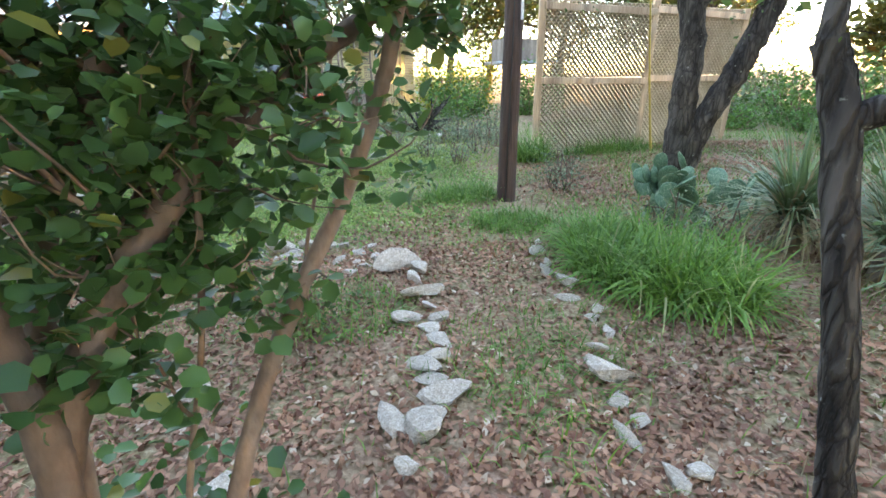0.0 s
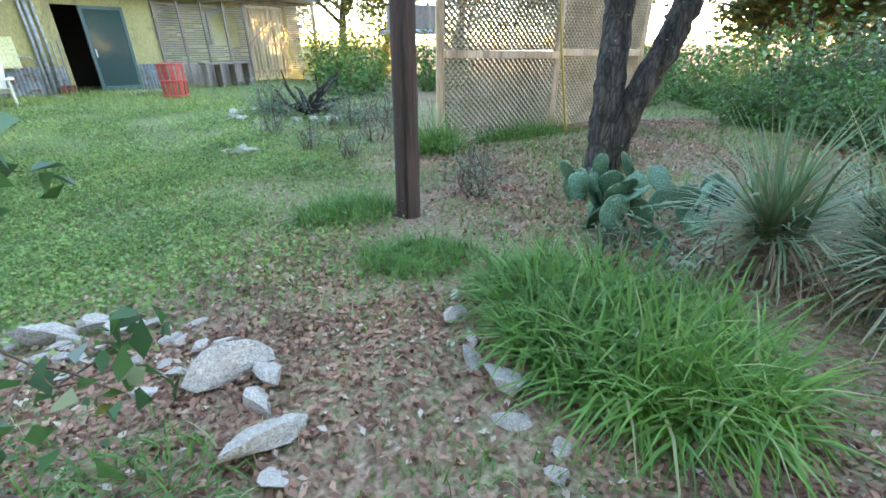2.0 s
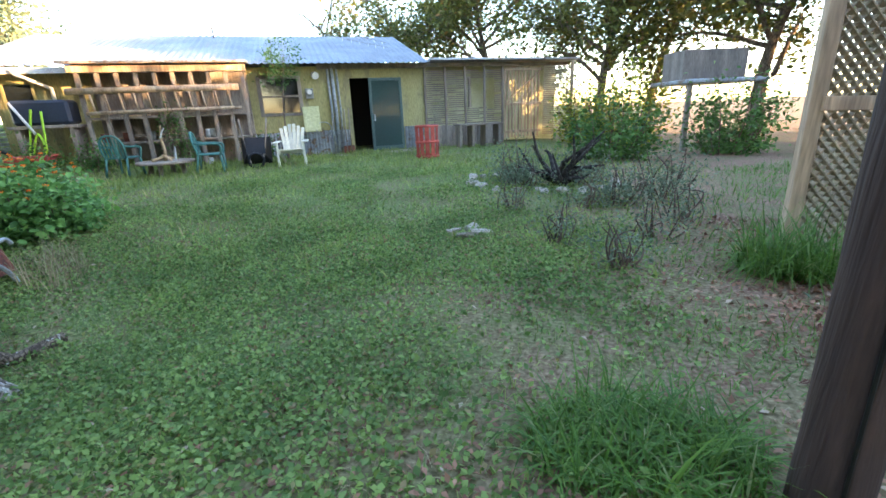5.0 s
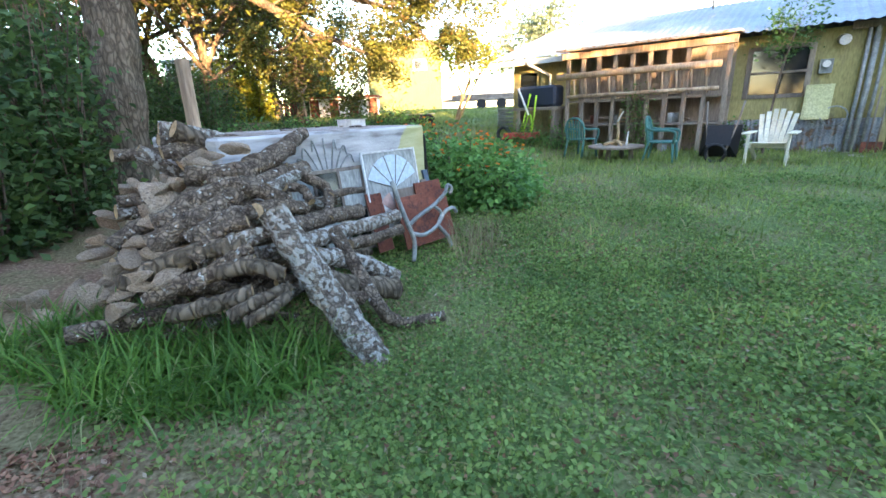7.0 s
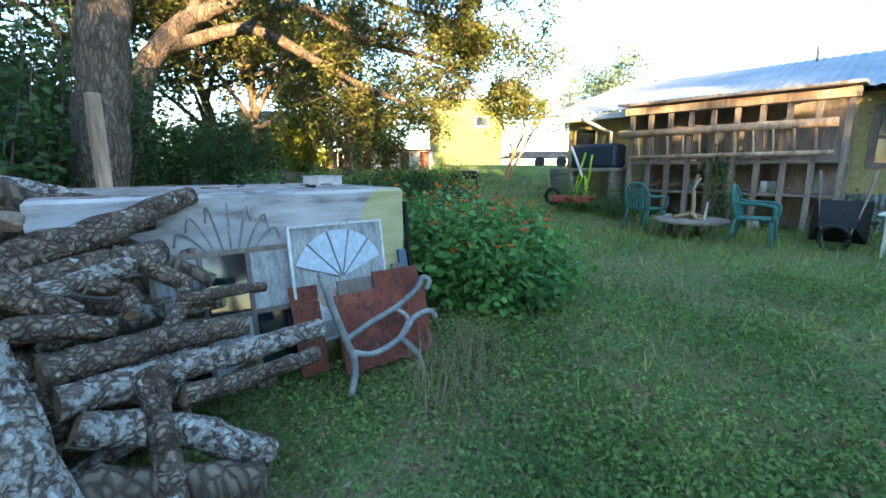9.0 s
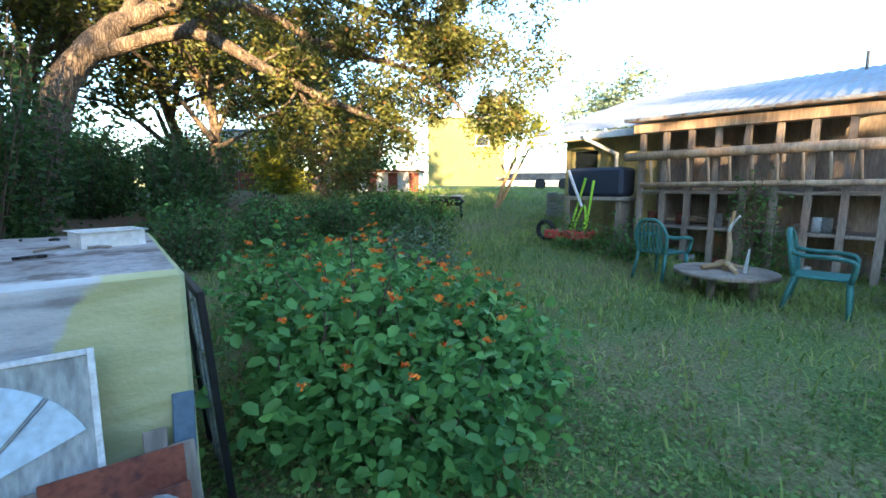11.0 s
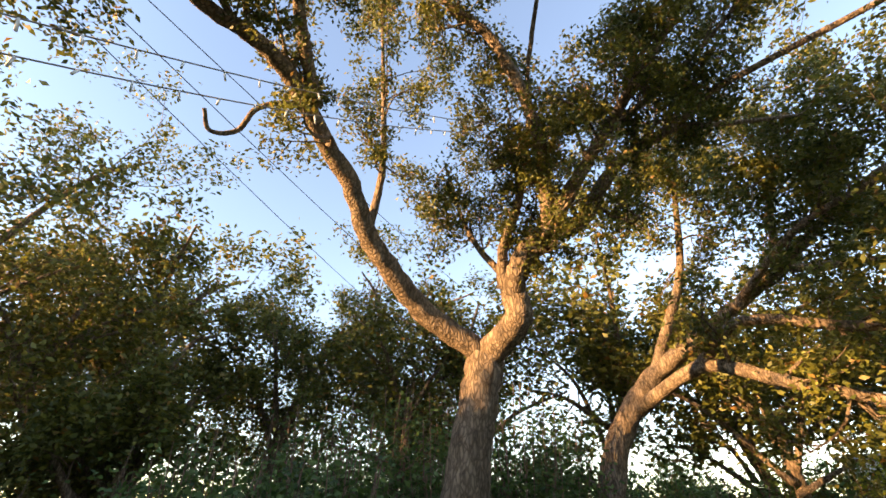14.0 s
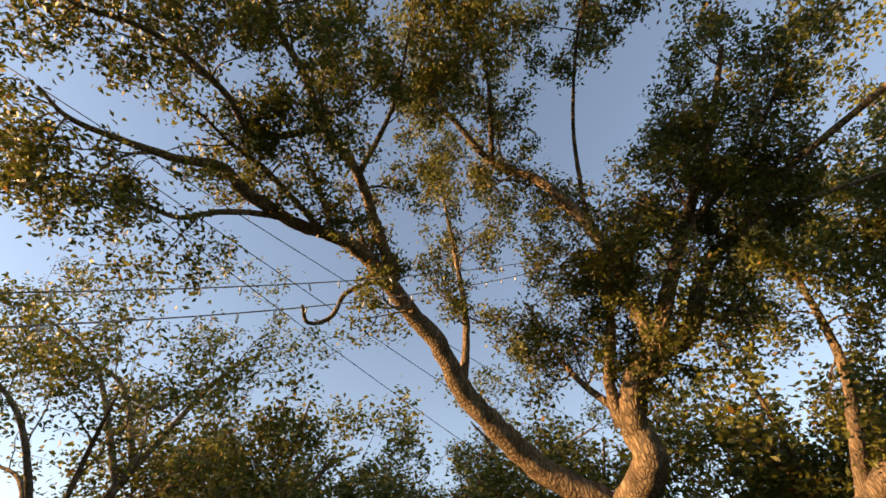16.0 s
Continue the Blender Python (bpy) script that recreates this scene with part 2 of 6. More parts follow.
def hgt(x, y):
    x, y = np.asarray(x, float), np.asarray(y, float)
    z = -0.38 * np.exp(-((x + 3.4) / 2.3) ** 2 - ((y - 5.3) / 3.0) ** 2)
    z = z + 0.1 * smooth((y - 7) / 4) * smooth((1 - x) / 4)
    z = z + 1.5 * np.tanh(0.072 * np.clip(-10.2 - x, 0, 400))
    z = z + 0.018 * np.sin(x * 2.3 + 1) * np.sin(y * 1.9) + 0.01 * np.sin(x * 6.1) * np.sin(y * 5.3 + 2)
    return z


def gz(x, y):
    return float(hgt(x, y))


# ---- mesh helpers ----
def mesh_from(name, verts, quads, material=None, smoothed=False):
    """A mesh from arrays of vertices (n, 3) and faces (m, 4)."""
    me = bpy.data.meshes.new(name)
    verts, quads = np.asarray(verts, np.float32), np.asarray(quads, np.int32)
    k = quads.shape[1]
    me.vertices.add(len(verts))
    me.vertices.foreach_set("co", verts.ravel())
    me.loops.add(quads.size)
    me.loops.foreach_set("vertex_index", quads.ravel())
    me.polygons.add(len(quads))
    me.polygons.foreach_set("loop_start", np.arange(len(quads), dtype=np.int32) * k)
    if smoothed:
        me.polygons.foreach_set("use_smooth", np.ones(len(quads), bool))
    me.update(calc_edges=True)
    if material:
        me.materials.append(material)
    return me


def part(name, data, material, parent=None, label=""):
    """One mesh object out of a bmesh or a mesh, under a thing or a part."""
    if isinstance(data, bmesh.types.BMesh):
        me = bpy.data.meshes.new(name)
        data.to_mesh(me)
        data.free()
        if material:
            me.materials.append(material)
    else:
        me = data
    ob = new(name, me)
    if parent:
        ob.parent = parent
    return tagged(ob, label)


def thing(name, m, label, category, group="", kind=""):
    ob = new(name)
    ob.matrix_world = m
    ob.empty_display_size = 0.1
    return tagged(ob, label, category, group, kind)


def box(bm, lo, hi, m=None, bev=0.0):
    lo, hi = Vector(lo), Vector(hi)
    r = bmesh.ops.create_cube(bm, size=1.0, matrix=Matrix.Translation((lo + hi) / 2) @ Matrix.Diagonal((*(hi - lo), 1)))
    if bev:
        es = list({e for v in r["verts"] for e in v.link_edges})
        out = bmesh.ops.bevel(bm, geom=es, offset=bev, segments=1, affect="EDGES")
        vs = list({v for v in out["verts"]} | {v for v in r["verts"] if v.is_valid})
    else:
        vs = r["verts"]
    if m:
        bmesh.ops.transform(bm, matrix=m, verts=[v for v in vs if v.is_valid])
    return bm


def boxed(lo, hi, bev=0.006, m=None):
    return box(bmesh.new(), lo, hi, m, bev)


def beam(a, b, w, t, bev=0.004, bm=None):
    """A bar of section w x t from a to b."""
    a, b = Vector(a), Vector(b)
    q = (b - a).to_track_quat("Z", "Y").to_matrix().to_4x4()
    return box(bm or bmesh.new(), (-w / 2, -t / 2, 0), (w / 2, t / 2, (b - a).length), Matrix.Translation(a) @ q, bev)


def curve_pts(pts, n):
    """n points along a smooth curve through pts."""
    p = np.array(pts, float)
    p = np.vstack([2 * p[0] - p[1], p, 2 * p[-1] - p[-2]])
    out = []
    for s in np.linspace(0, len(p) - 3 - 1e-6, n):
        i = int(s)
        t = s - i
        a, b, c, d = p[i:i + 4]
        out.append(0.5 * (2 * b + (c - a) * t + (2 * a - 5 * b + 4 * c - d) * t * t + (3 * b - a - 3 * c + d) * t ** 3))
    return np.array(out)


def tube(pts, radii, sides=8, rough=0.0, rng=None, flat=1.0):
    """Vertices and quads of a tapered tube along pts."""
    pts = np.asarray(pts, float)
    radii = np.broadcast_to(np.asarray(radii, float), (len(pts),))
    tang = np.gradient(pts, axis=0)
    tang /= np.linalg.norm(tang, axis=1)[:, None] + 1e-9
    ref = np.array([0.0, 0, 1]) if abs(tang[0][2]) < 0.9 else np.array([1.0, 0, 0])
    u = np.cross(ref, tang[0])
    u /= np.linalg.norm(u)
    ang = np.linspace(0, 2 * np.pi, sides, endpoint=False)
    rows = []
    for p, r, t in zip(pts, radii, tang):
        u = u - t * (u @ t)
        u /= np.linalg.norm(u) + 1e-9
        v = np.cross(t, u)
        rr = r * (1 + (rng.uniform(-rough, rough, sides) if rough else 0))
        rows.append(p + (np.cos(ang) * rr)[:, None] * u + (np.sin(ang) * rr * flat)[:, None] * v)
    verts = np.vstack(rows)
    n = len(pts)
    i, j = np.meshgrid(np.arange(n - 1), np.arange(sides), indexing="ij")
    k = (j + 1) % sides
    q = np.stack([i * sides + j, i * sides + k, (i + 1) * sides + k, (i + 1) * sides + j], -1).reshape(-1, 4)
    return verts, q


def join(parts):
    vs, qs, o = [], [], 0
    for v, q in parts:
        vs.append(v), qs.append(q + o)
        o += len(v)
    return np.vstack(vs), np.vstack(qs)


def rod(name, pts, radius, material, parent=None, sides=8, label="", n=0):
    p = curve_pts(pts, n) if n else np.array(pts, float)
    v, q = tube(p, radius, sides)
    s = sides
    me = mesh_from(name, v, q, material, True)
    bm = bmesh.new()
    bm.from_mesh(me)
    bm.verts.ensure_lookup_table()
    for ring in (bm.verts[:s], bm.verts[-s:]):
        bmesh.ops.contextual_create(bm, geom=list(ring))
    bm.to_mesh(me)
    bm.free()
    return part(name, me, None, parent, label)


def leaf_quads(c, size, rng, width=0.5, fold=0.15, up=0.5):
    """One folded kite per centre; sizes may vary."""
    n = len(c)
    d = rng.normal(size=(n, 3))
    d[:, 2] *= 0.6
    d /= np.linalg.norm(d, axis=1)[:, None]
    nn = rng.normal(size=(n, 3)) + np.array([0, 0, up * 2])
    s = np.cross(d, nn)
    s /= np.linalg.norm(s, axis=1)[:, None] + 1e-9
    nn = np.cross(s, d)
    L = (np.broadcast_to(size, (n,)) * rng.uniform(0.6, 1.3, n))[:, None]
    a, tip = c - d * L * 0.5, c + d * L * 0.5
    mid = c - d * L * 0.05 + nn * L * fold
    v = np.stack([a, mid + s * L * width * 0.5, tip, mid - s * L * width * 0.5], 1).reshape(-1, 3)
    return v, np.arange(4 * n).reshape(-1, 4)


def leaf_full(c, size, rng, width=0.7, fold=0.1, up=0.6):
    """One rounded six-cornered leaf with a midrib per centre."""
    n = len(c)
    d = rng.normal(size=(n, 3))
    d[:, 2] = d[:, 2] * 0.5 - 0.15
    d /= np.linalg.norm(d, axis=1)[:, None]
    nn = rng.normal(size=(n, 3)) * 0.7 + np.array([0, 0, up * 2])
    s = np.cross(d, nn)
    s /= np.linalg.norm(s, axis=1)[:, None] + 1e-9
    nn = np.cross(s, d)
    L = (np.broadcast_to(size, (n,)) * rng.uniform(0.6, 1.25, n))[:, None]
    w = L * width * 0.5
    a, tip = c - d * L * 0.5, c + d * L * 0.5 - nn * L * 0.12
    l1, l2 = c - d * L * 0.25 + s * w * 0.85 + nn * L * fold, c + d * L * 0.2 + s * w + nn * L * fold * 0.8
    r1, r2 = c - d * L * 0.25 - s * w * 0.85 + nn * L * fold, c + d * L * 0.2 - s * w + nn * L * fold * 0.8
    v = np.stack([a, l1, l2, tip, r2, r1], 1).reshape(-1, 3)
    o = np.arange(n)[:, None] * 6
    q = np.stack([o + [0, 3, 2, 1], o + [0, 5, 4, 3]], 1).reshape(-1, 4)
    return v, q


def blades(p, length, width, rng, lean=0.5, segs=3, curl=0.6):
    """Bent tapering strips that rise from the points p."""
    n = len(p)
    a = rng.uniform(0, 2 * np.pi, n)
    out = np.stack([np.cos(a), np.sin(a), np.zeros(n)], 1)
    side = np.stack([-np.sin(a + rng.normal(0, 0.6, n)), np.cos(a), np.zeros(n)], 1)
    L = (np.broadcast_to(length, (n,)) * rng.uniform(0.5, 1.2, n))[:, None]
    ln = (lean * rng.uniform(0.2, 1.4, n))[:, None]
    rows = []
    for k in range(segs + 1):
        t = k / segs
        th = ln * (0.4 + curl * t * 1.6)
        c = p + L * t * (out * np.sin(th) + np.array([0, 0, 1]) * np.cos(th))
        w = width * (1 - 0.85 * t ** 1.5) * 0.5
        rows += [c - side * w, c + side * w]
    v = np.stack(rows, 1).reshape(-1, 3)
    m = 2 * (segs + 1)
    o = np.arange(n)[:, None] * m
    q = np.stack([o + [2 * k, 2 * k + 1, 2 * k + 3, 2 * k + 2] for k in range(segs)], 1).reshape(-1, 4)
    return v, q


# ---- trees ----
def twigs(rng, p, d, length, radius, level, tubes, tips, wander=0.35, lift=0.12, kids=4):
    """A branch with its side branches; leaves gather at the ends of the last."""
    n = 4 + level
    pts, d = [np.array(p, float)], np.array(d, float)
    for _ in range(n):
        d = d + rng.normal(0, wander, 3) * 0.6 + np.array([0, 0, lift])
        d /= np.linalg.norm(d)
        pts.append(pts[-1] + d * length / n)
    pts = np.array(pts)
    tubes.append(tube(pts, np.linspace(radius, radius * 0.35, n + 1), 3 + min(level, 2) * 1 + (1 if level > 1 else 0)))
    if level == 0:
        tips.extend(pts[2:])
        return
    for _ in range(kids):
        i = rng.integers(max(1, n // 3), n + 1)
        side = d + rng.normal(0, 0.85, 3)
        side /= np.linalg.norm(side)
        twigs(rng, pts[i], side, length * rng.uniform(0.45, 0.75), radius * 0.5, level - 1, tubes, tips, wander, lift, kids)


def tree(name, label, limbs, seed, leafmat, barkmat, sprays=5, spray_len=1.6, leaves=14, leaf=0.09, clump=0.16, level=2, lift=0.1, sides=10, category="tree", start=0.35, kids=4, up=0.3):
    """Limbs are (points, first radius, last radius, sprays wanted); the first is the trunk."""
    rng = np.random.default_rng(seed)
    base = np.array(limbs[0][0][0], float)
    root = thing(name, Matrix.Translation(base), label, category)
    tubes, tips = [], []
    for k, (pts, r0, r1, ns) in enumerate(limbs):
        n = max(10, len(pts) * 6)
        c = curve_pts(np.array(pts, float) - base, n)
        r = np.linspace(r0, r1, n)
        if k == 0:
            r = r * (1 + 0.55 * np.exp(-np.linspace(0, 9, n)))
        c = c + rng.normal(0, 0.05, c.shape) * r[:, None]
        part("limb" if k else "trunk", mesh_from("limb", *tube(c, r, sides if k else sides + 4, 0.09, rng), barkmat, True), None, root)
        for _ in range(ns):
            i = rng.integers(int(n * (start if k else 0.7)), n)
            d = c[min(i + 1, n - 1)] - c[i - 1]
            d = d / (np.linalg.norm(d) + 1e-9) * 0.6 + rng.normal(0, 0.7, 3)
            d[2] += 0.15
            twigs(rng, c[i], d / np.linalg.norm(d), spray_len * rng.uniform(0.6, 1.2), max(0.012 if r0 > 0.03 else 0.004, r[i] * 0.35), level, tubes, tips, 0.35, lift, kids)
    if tubes:
        tagged(part("branchwork", mesh_from("branchwork", *join(tubes), barkmat, True), None, root), kind="stuff")
        t = np.repeat(np.array(tips), leaves, 0)
        t = t + rng.normal(0, clump, t.shape)
        part("crown", mesh_from("crown", *leaf_quads(t, leaf, rng, 0.5, 0.15, up), leafmat), None, root)
    return root


def wild_tree(name, label, x, y, height, spread, seed, leafmat=None, barkmat=None, r=0.16, leaves=9, leaf=0.17, n=9, level=2, clump=0.26, bare=0.3, kids=3):
    """A tree with a leaning trunk and limbs that fan out from it."""
    rng = np.random.default_rng(seed)
    z = gz(x, y) - 0.1
    lean = rng.normal(0, 0.1, 2) * height
    top = np.array([x + lean[0], y + lean[1], z + height * 0.62])
    mid = np.array([x + lean[0] * 0.3 + rng.normal(0, 0.15), y + lean[1] * 0.3, z + height * 0.3])
    limbs = [([(x, y, z), mid, top], r, r * 0.45, 2)]
    for k in range(n):
        t = rng.uniform(bare, 1)
        s = np.array([x, y, z]) * (1 - t) + top * t if t < 0.5 else mid * (2 - 2 * t) + top * (2 * t - 1)
        a = k * 2.4 + rng.uniform(-0.5, 0.5)
        reach = spread * rng.uniform(0.55, 1.0)
        rise = height * rng.uniform(0.08, 0.36)
        e = s + np.array([math.cos(a) * reach, math.sin(a) * reach, rise])
        m = (s + e) / 2 + np.array([0, 0, rise * 0.25]) + rng.normal(0, 0.15, 3)
        limbs.append(([s, m, e], r * 0.45, r * 0.12, 4))
    return tree(name, label, limbs, seed, leafmat or M_LEAF, barkmat or M_OAK, 4, spread * 0.5, leaves, leaf, clump, level, 0.08, 6, kids=kids)


def shrub(name, label, x, y, w, d, h, seed, material, count=2500, leaf=0.09, full=False, stems=14, width=0.55, category="shrub"):
    """Stems that fan out of the ground, with leaves along an uneven mound."""
    rng = np.random.default_rng(seed)
    z = gz(x, y)
    root = thing(name, Matrix.Translation((x, y, z)), label, category)
    tubes, c = [], []
    for k in range(stems):
        a, rr = rng.uniform(0, 2 * np.pi), math.sqrt(rng.uniform(0.02, 1))
        e = np.array([math.cos(a) * rr * w / 2, math.sin(a) * rr * d / 2, h * rng.uniform(0.65, 1.1) * (1 - 0.45 * rr ** 2)])
        st = np.array([e[0] * 0.35, e[1] * 0.35, -0.05])
        p = curve_pts([st, (st + e) / 2 + rng.normal(0, 0.08, 3), e], 8)
        tubes.append(tube(p, np.linspace(0.011, 0.004, 8) * (1 + h * 0.2), 4))
        m = count // stems
        t = rng.uniform(0.03, 1.0, m)
        c.append(p[(t * 7).astype(int)] + rng.normal(0, 0.13 + 0.055 * (w + d) / 2, (m, 3)) * np.array([1, 1, 0.8]))
    c = np.vstack(c)
    g = hgt(c[:, 0] + x, c[:, 1] + y) - z
    c[:, 2] = np.maximum(c[:, 2], g + rng.uniform(0.01, 0.25, len(c)))
    tagged(part("stemwork", mesh_from("stemwork", *join(tubes), M_TWIG, True), None, root), kind="stuff")
    part("foliage", mesh_from("foliage", *(leaf_full if full else leaf_quads)(c, leaf, rng, width), material), None, root)
    return root, c + np.array([x, y, z])


# ---- ground ----
def axis(lo, hi, step, far):
    core = np.arange(lo, hi + step, step)
    g = np.cumsum(step * 1.16 ** np.arange(1, 46))
    g = g[g < far]
    return np.concatenate([lo - g[::-1], core, hi + g])


gx, gy = axis(-14, 6, 0.17, 900), axis(-3, 16, 0.17, 900)
X, Y = np.meshgrid(gx, gy, indexing="ij")
rough_rng = np.random.default_rng(4)
Z = hgt(X, Y) + rough_rng.normal(0, 0.006, X.shape)
i, j = np.meshgrid(np.arange(len(gx) - 1), np.arange(len(gy) - 1), indexing="ij")
w = len(gy)
m, nt, b = nodes_of("lawn_soil", 0.95, 0, 0.1)
broad, mid, fine = tex_noise(nt, 0.5, 5), tex_noise(nt, 2.6, 6, (1, 1, 1), 4), tex_noise(nt, 38, 6, (1, 1, 1), 8)
soil = ramp(nt, fine.outputs[0], [(0.3, (0.12, 0.066, 0.042)), (0.55, (0.29, 0.185, 0.125)), (0.75, (0.44, 0.31, 0.22))])
green = ramp(nt, fine.outputs[0], [(0.3, (0.07, 0.10, 0.035)), (0.7, (0.20, 0.26, 0.09))])
cover = ramp(nt, mixrgb(nt, broad.outputs[0], mid.outputs[0], 0.5), [(0.44, (0, 0, 0)), (0.53, (1, 1, 1))])
co = nt.nodes.new("ShaderNodeTexCoord")
sep = nt.nodes.new("ShaderNodeSeparateXYZ")
nt.links.new(co.outputs["Object"], sep.inputs[0])
west = nt.nodes.new("ShaderNodeMapRange")
west.inputs[1].default_value, west.inputs[2].default_value = 0.6, -1.6
nt.links.new(sep.outputs[0], west.inputs[0])
north = nt.nodes.new("ShaderNodeMapRange")
north.inputs[1].default_value, north.inputs[2].default_value = 2.6, 4.6
nt.links.new(sep.outputs[1], north.inputs[0])
lawn = nt.nodes.new("ShaderNodeMath")
lawn.operation = "MULTIPLY"
nt.links.new(west.outputs[0], lawn.inputs[0])
nt.links.new(north.outputs[0], lawn.inputs[1])
patchy = nt.nodes.new("ShaderNodeMath")
patchy.operation = "MULTIPLY_ADD"
nt.links.new(lawn.outputs[0], patchy.inputs[0])
patchy.inputs[1].default_value = 0.62
nt.links.new(mixrgb(nt, (0.0, 0.0, 0.0), cover.outputs[0], 0.38), patchy.inputs[2])
nt.links.new(mixrgb(nt, soil.outputs[0], green.outputs[0], patchy.outputs[0]), b.inputs["Base Color"])
bump(nt, b, fine.outputs[0], 0.8, 0.02)
part("ground", mesh_from("ground", np.stack([X, Y, Z], -1).reshape(-1, 3), np.stack([i * w + j, (i + 1) * w + j, (i + 1) * w + j + 1, i * w + j + 1], -1).reshape(-1, 4), m, True), None)
tagged(bpy.data.objects["ground"], "patchy lawn and leaf-strewn bare soil", "ground", kind="structure")

# ---- house ----
HX, HY, HA = -6.95, 15.7, 36.0
HM = pose(HX, HY, 0, 0, 0, HA)  # local x along the wall, local -y out to the yard
house = thing("house", HM, "low olive-yellow house with a tin roof and corrugated skirting", "house")


def hpart(name, bm, material, label="", parent=None):
    return part(name, bm, material, parent or house, label)


def solid(lo, hi, bev=0.005):
    return boxed(lo, hi, bev)


WZ = 2.6
bm = bmesh.new()
for lo, hi in (((-8.6, 0, 0.0), (-2.55, 0.15, WZ)), ((-2.55, 0, 0), (-1.45, 0.15, 1.3)), ((-2.55, 0, 2.32), (-1.45, 0.15, WZ)), ((-1.45, 0, 0), (0.0, 0.15, WZ)),
               ((0, 0, 2.27), (1.56, 0.15, WZ)), ((1.56, 0, 0), (2.3, 0.15, WZ)), ((-8.6, 0.15, 0), (-8.45, 8, WZ)), ((-8.6, 8, 0), (2.45, 8.15, WZ)), ((2.3, 0.15, 0), (2.45, 8, WZ))):
    box(bm, lo, hi)
hpart("wall", bm, M_WALL)
for s0, s1, y0, y1, z0, z1 in ((-9.15, 2.4, -0.55, 4.2, 2.62, 4.02),):
    bm = bmesh.new()
    n = 62
    for k in range(n):
        a = s0 + (s1 - s0) * k / n
        b2 = a + (s1 - s0) / n
        for ya, za, yb, zb in ((y0, z0, y1, z1), (y1, z1, 8.6, z0 - 0.05)):
            v = [bm.verts.new(c) for c in ((a, ya, za), ((a + b2) / 2, ya, za + 0.03), ((a + b2) / 2, yb, zb + 0.03), (a, yb, zb), (b2, ya, za), (b2, yb, zb))]
            bm.faces.new((v[0], v[1], v[2], v[3]))
            bm.faces.new((v[1], v[4], v[5], v[2]))
    bmesh.ops.remove_doubles(bm, verts=bm.verts, dist=0.001)
    roof = hpart("roof", bm, M_ROOF, "corrugated galvanised roof")
    part("eave_board", solid((s0, y0 + 0.02, z0 - 0.16), (-3.2, y0 + 0.06, z0 - 0.02)), M_WHITE, roof)
    part("gable_board", solid((s1 - 0.04, y0, z0 - 0.1), (s1, y0 + 0.04, z0)), M_OLDWOOD, roof)
hpart("lean_to_roof", solid((2.45, -0.5, 2.70), (7.7, 1.6, 2.76)), M_TIN, "flat tin roof edge")
hpart("doorway_fascia", solid((-0.9, -0.12, 2.52), (2.4, -0.01, 2.66)), M_OLDWOOD)
# door: one leaf slid open, the other glazed dark green
door = hpart("door", solid((0.62, -0.03, 0.14), (1.54, 0.03, 2.24)), M_DOORGL, "dark green glazed sliding door half open")
for lo, hi in (((0.56, -0.05, 0.12), (0.64, 0.05, 2.26)), ((1.5, -0.05, 0.12), (1.58, 0.05, 2.26)), ((0.64, -0.05, 2.18), (1.5, 0.05, 2.26)), ((0.64, -0.05, 0.12), (1.5, 0.05, 0.24))):
    part("door_rail", solid(lo, hi), plain("door_frame_green", (0.06, 0.10, 0.09), 0.5) if "door_frame_green" not in bpy.data.materials else bpy.data.materials["door_frame_green"], door)
part("door_handle", solid((0.66, -0.09, 1.0), (0.69, -0.05, 1.2)), M_PAN, door)
# room shell behind the open leaf, its darkness painted near-black
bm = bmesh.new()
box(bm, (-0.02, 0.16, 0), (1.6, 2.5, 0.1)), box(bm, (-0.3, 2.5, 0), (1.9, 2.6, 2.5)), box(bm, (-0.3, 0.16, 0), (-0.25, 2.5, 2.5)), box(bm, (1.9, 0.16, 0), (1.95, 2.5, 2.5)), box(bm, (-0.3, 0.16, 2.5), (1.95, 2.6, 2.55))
hpart("room_behind_door", bm, M_SHADE)
hpart("doorstep", solid((-0.6, -1.0, -0.12), (2.2, 0.0, 0.1), 0.02), M_STONE, "worn stone doorstep")
# window
win = hpart("window", solid((-2.5, 0.05, 1.35), (-1.5, 0.08, 2.28)), M_WINDOW, "dark window in a timber frame")
for lo, hi in (((-2.6, -0.03, 1.26), (-2.5, 0.1, 2.36)), ((-1.5, -0.03, 1.26), (-1.4, 0.1, 2.36)), ((-2.5, -0.03, 2.28), (-1.5, 0.1, 2.36)), ((-2.5, -0.04, 1.26), (-1.5, 0.1, 1.35)), ((-2.5, -0.02, 1.78), (-1.5, 0.06, 1.83))):
    part("window_frame", solid(lo, hi), M_OLDWOOD, win)
# corrugated skirting
for a, b2 in ((-2.9, -0.05), (1.62, 2.3)):
    n = int((b2 - a) / 0.09)
    bm = bmesh.new()
    for k in range(n):
        x0 = a + k * 0.09
        v = [bm.verts.new(c) for c in ((x0, -0.02, 0), (x0 + 0.045, -0.06, 0), (x0 + 0.09, -0.02, 0), (x0, -0.02, 0.8), (x0 + 0.045, -0.06, 0.8), (x0 + 0.09, -0.02, 0.8))]
        bm.faces.new((v[0], v[1], v[4], v[3])), bm.faces.new((v[1], v[2], v[5], v[4]))
    bmesh.ops.remove_doubles(bm, verts=bm.verts, dist=0.001)
    hpart("skirting", bm, M_TIN, "corrugated tin skirting")
mb = hpart("meter_box", solid((-1.45, -0.16, 0.78), (-0.98, 0, 1.5)), M_CREAM, "pale yellow service box")
part("box_door", solid((-1.41, -0.175, 0.82), (-1.02, -0.16, 1.46)), M_CREAM, mb)
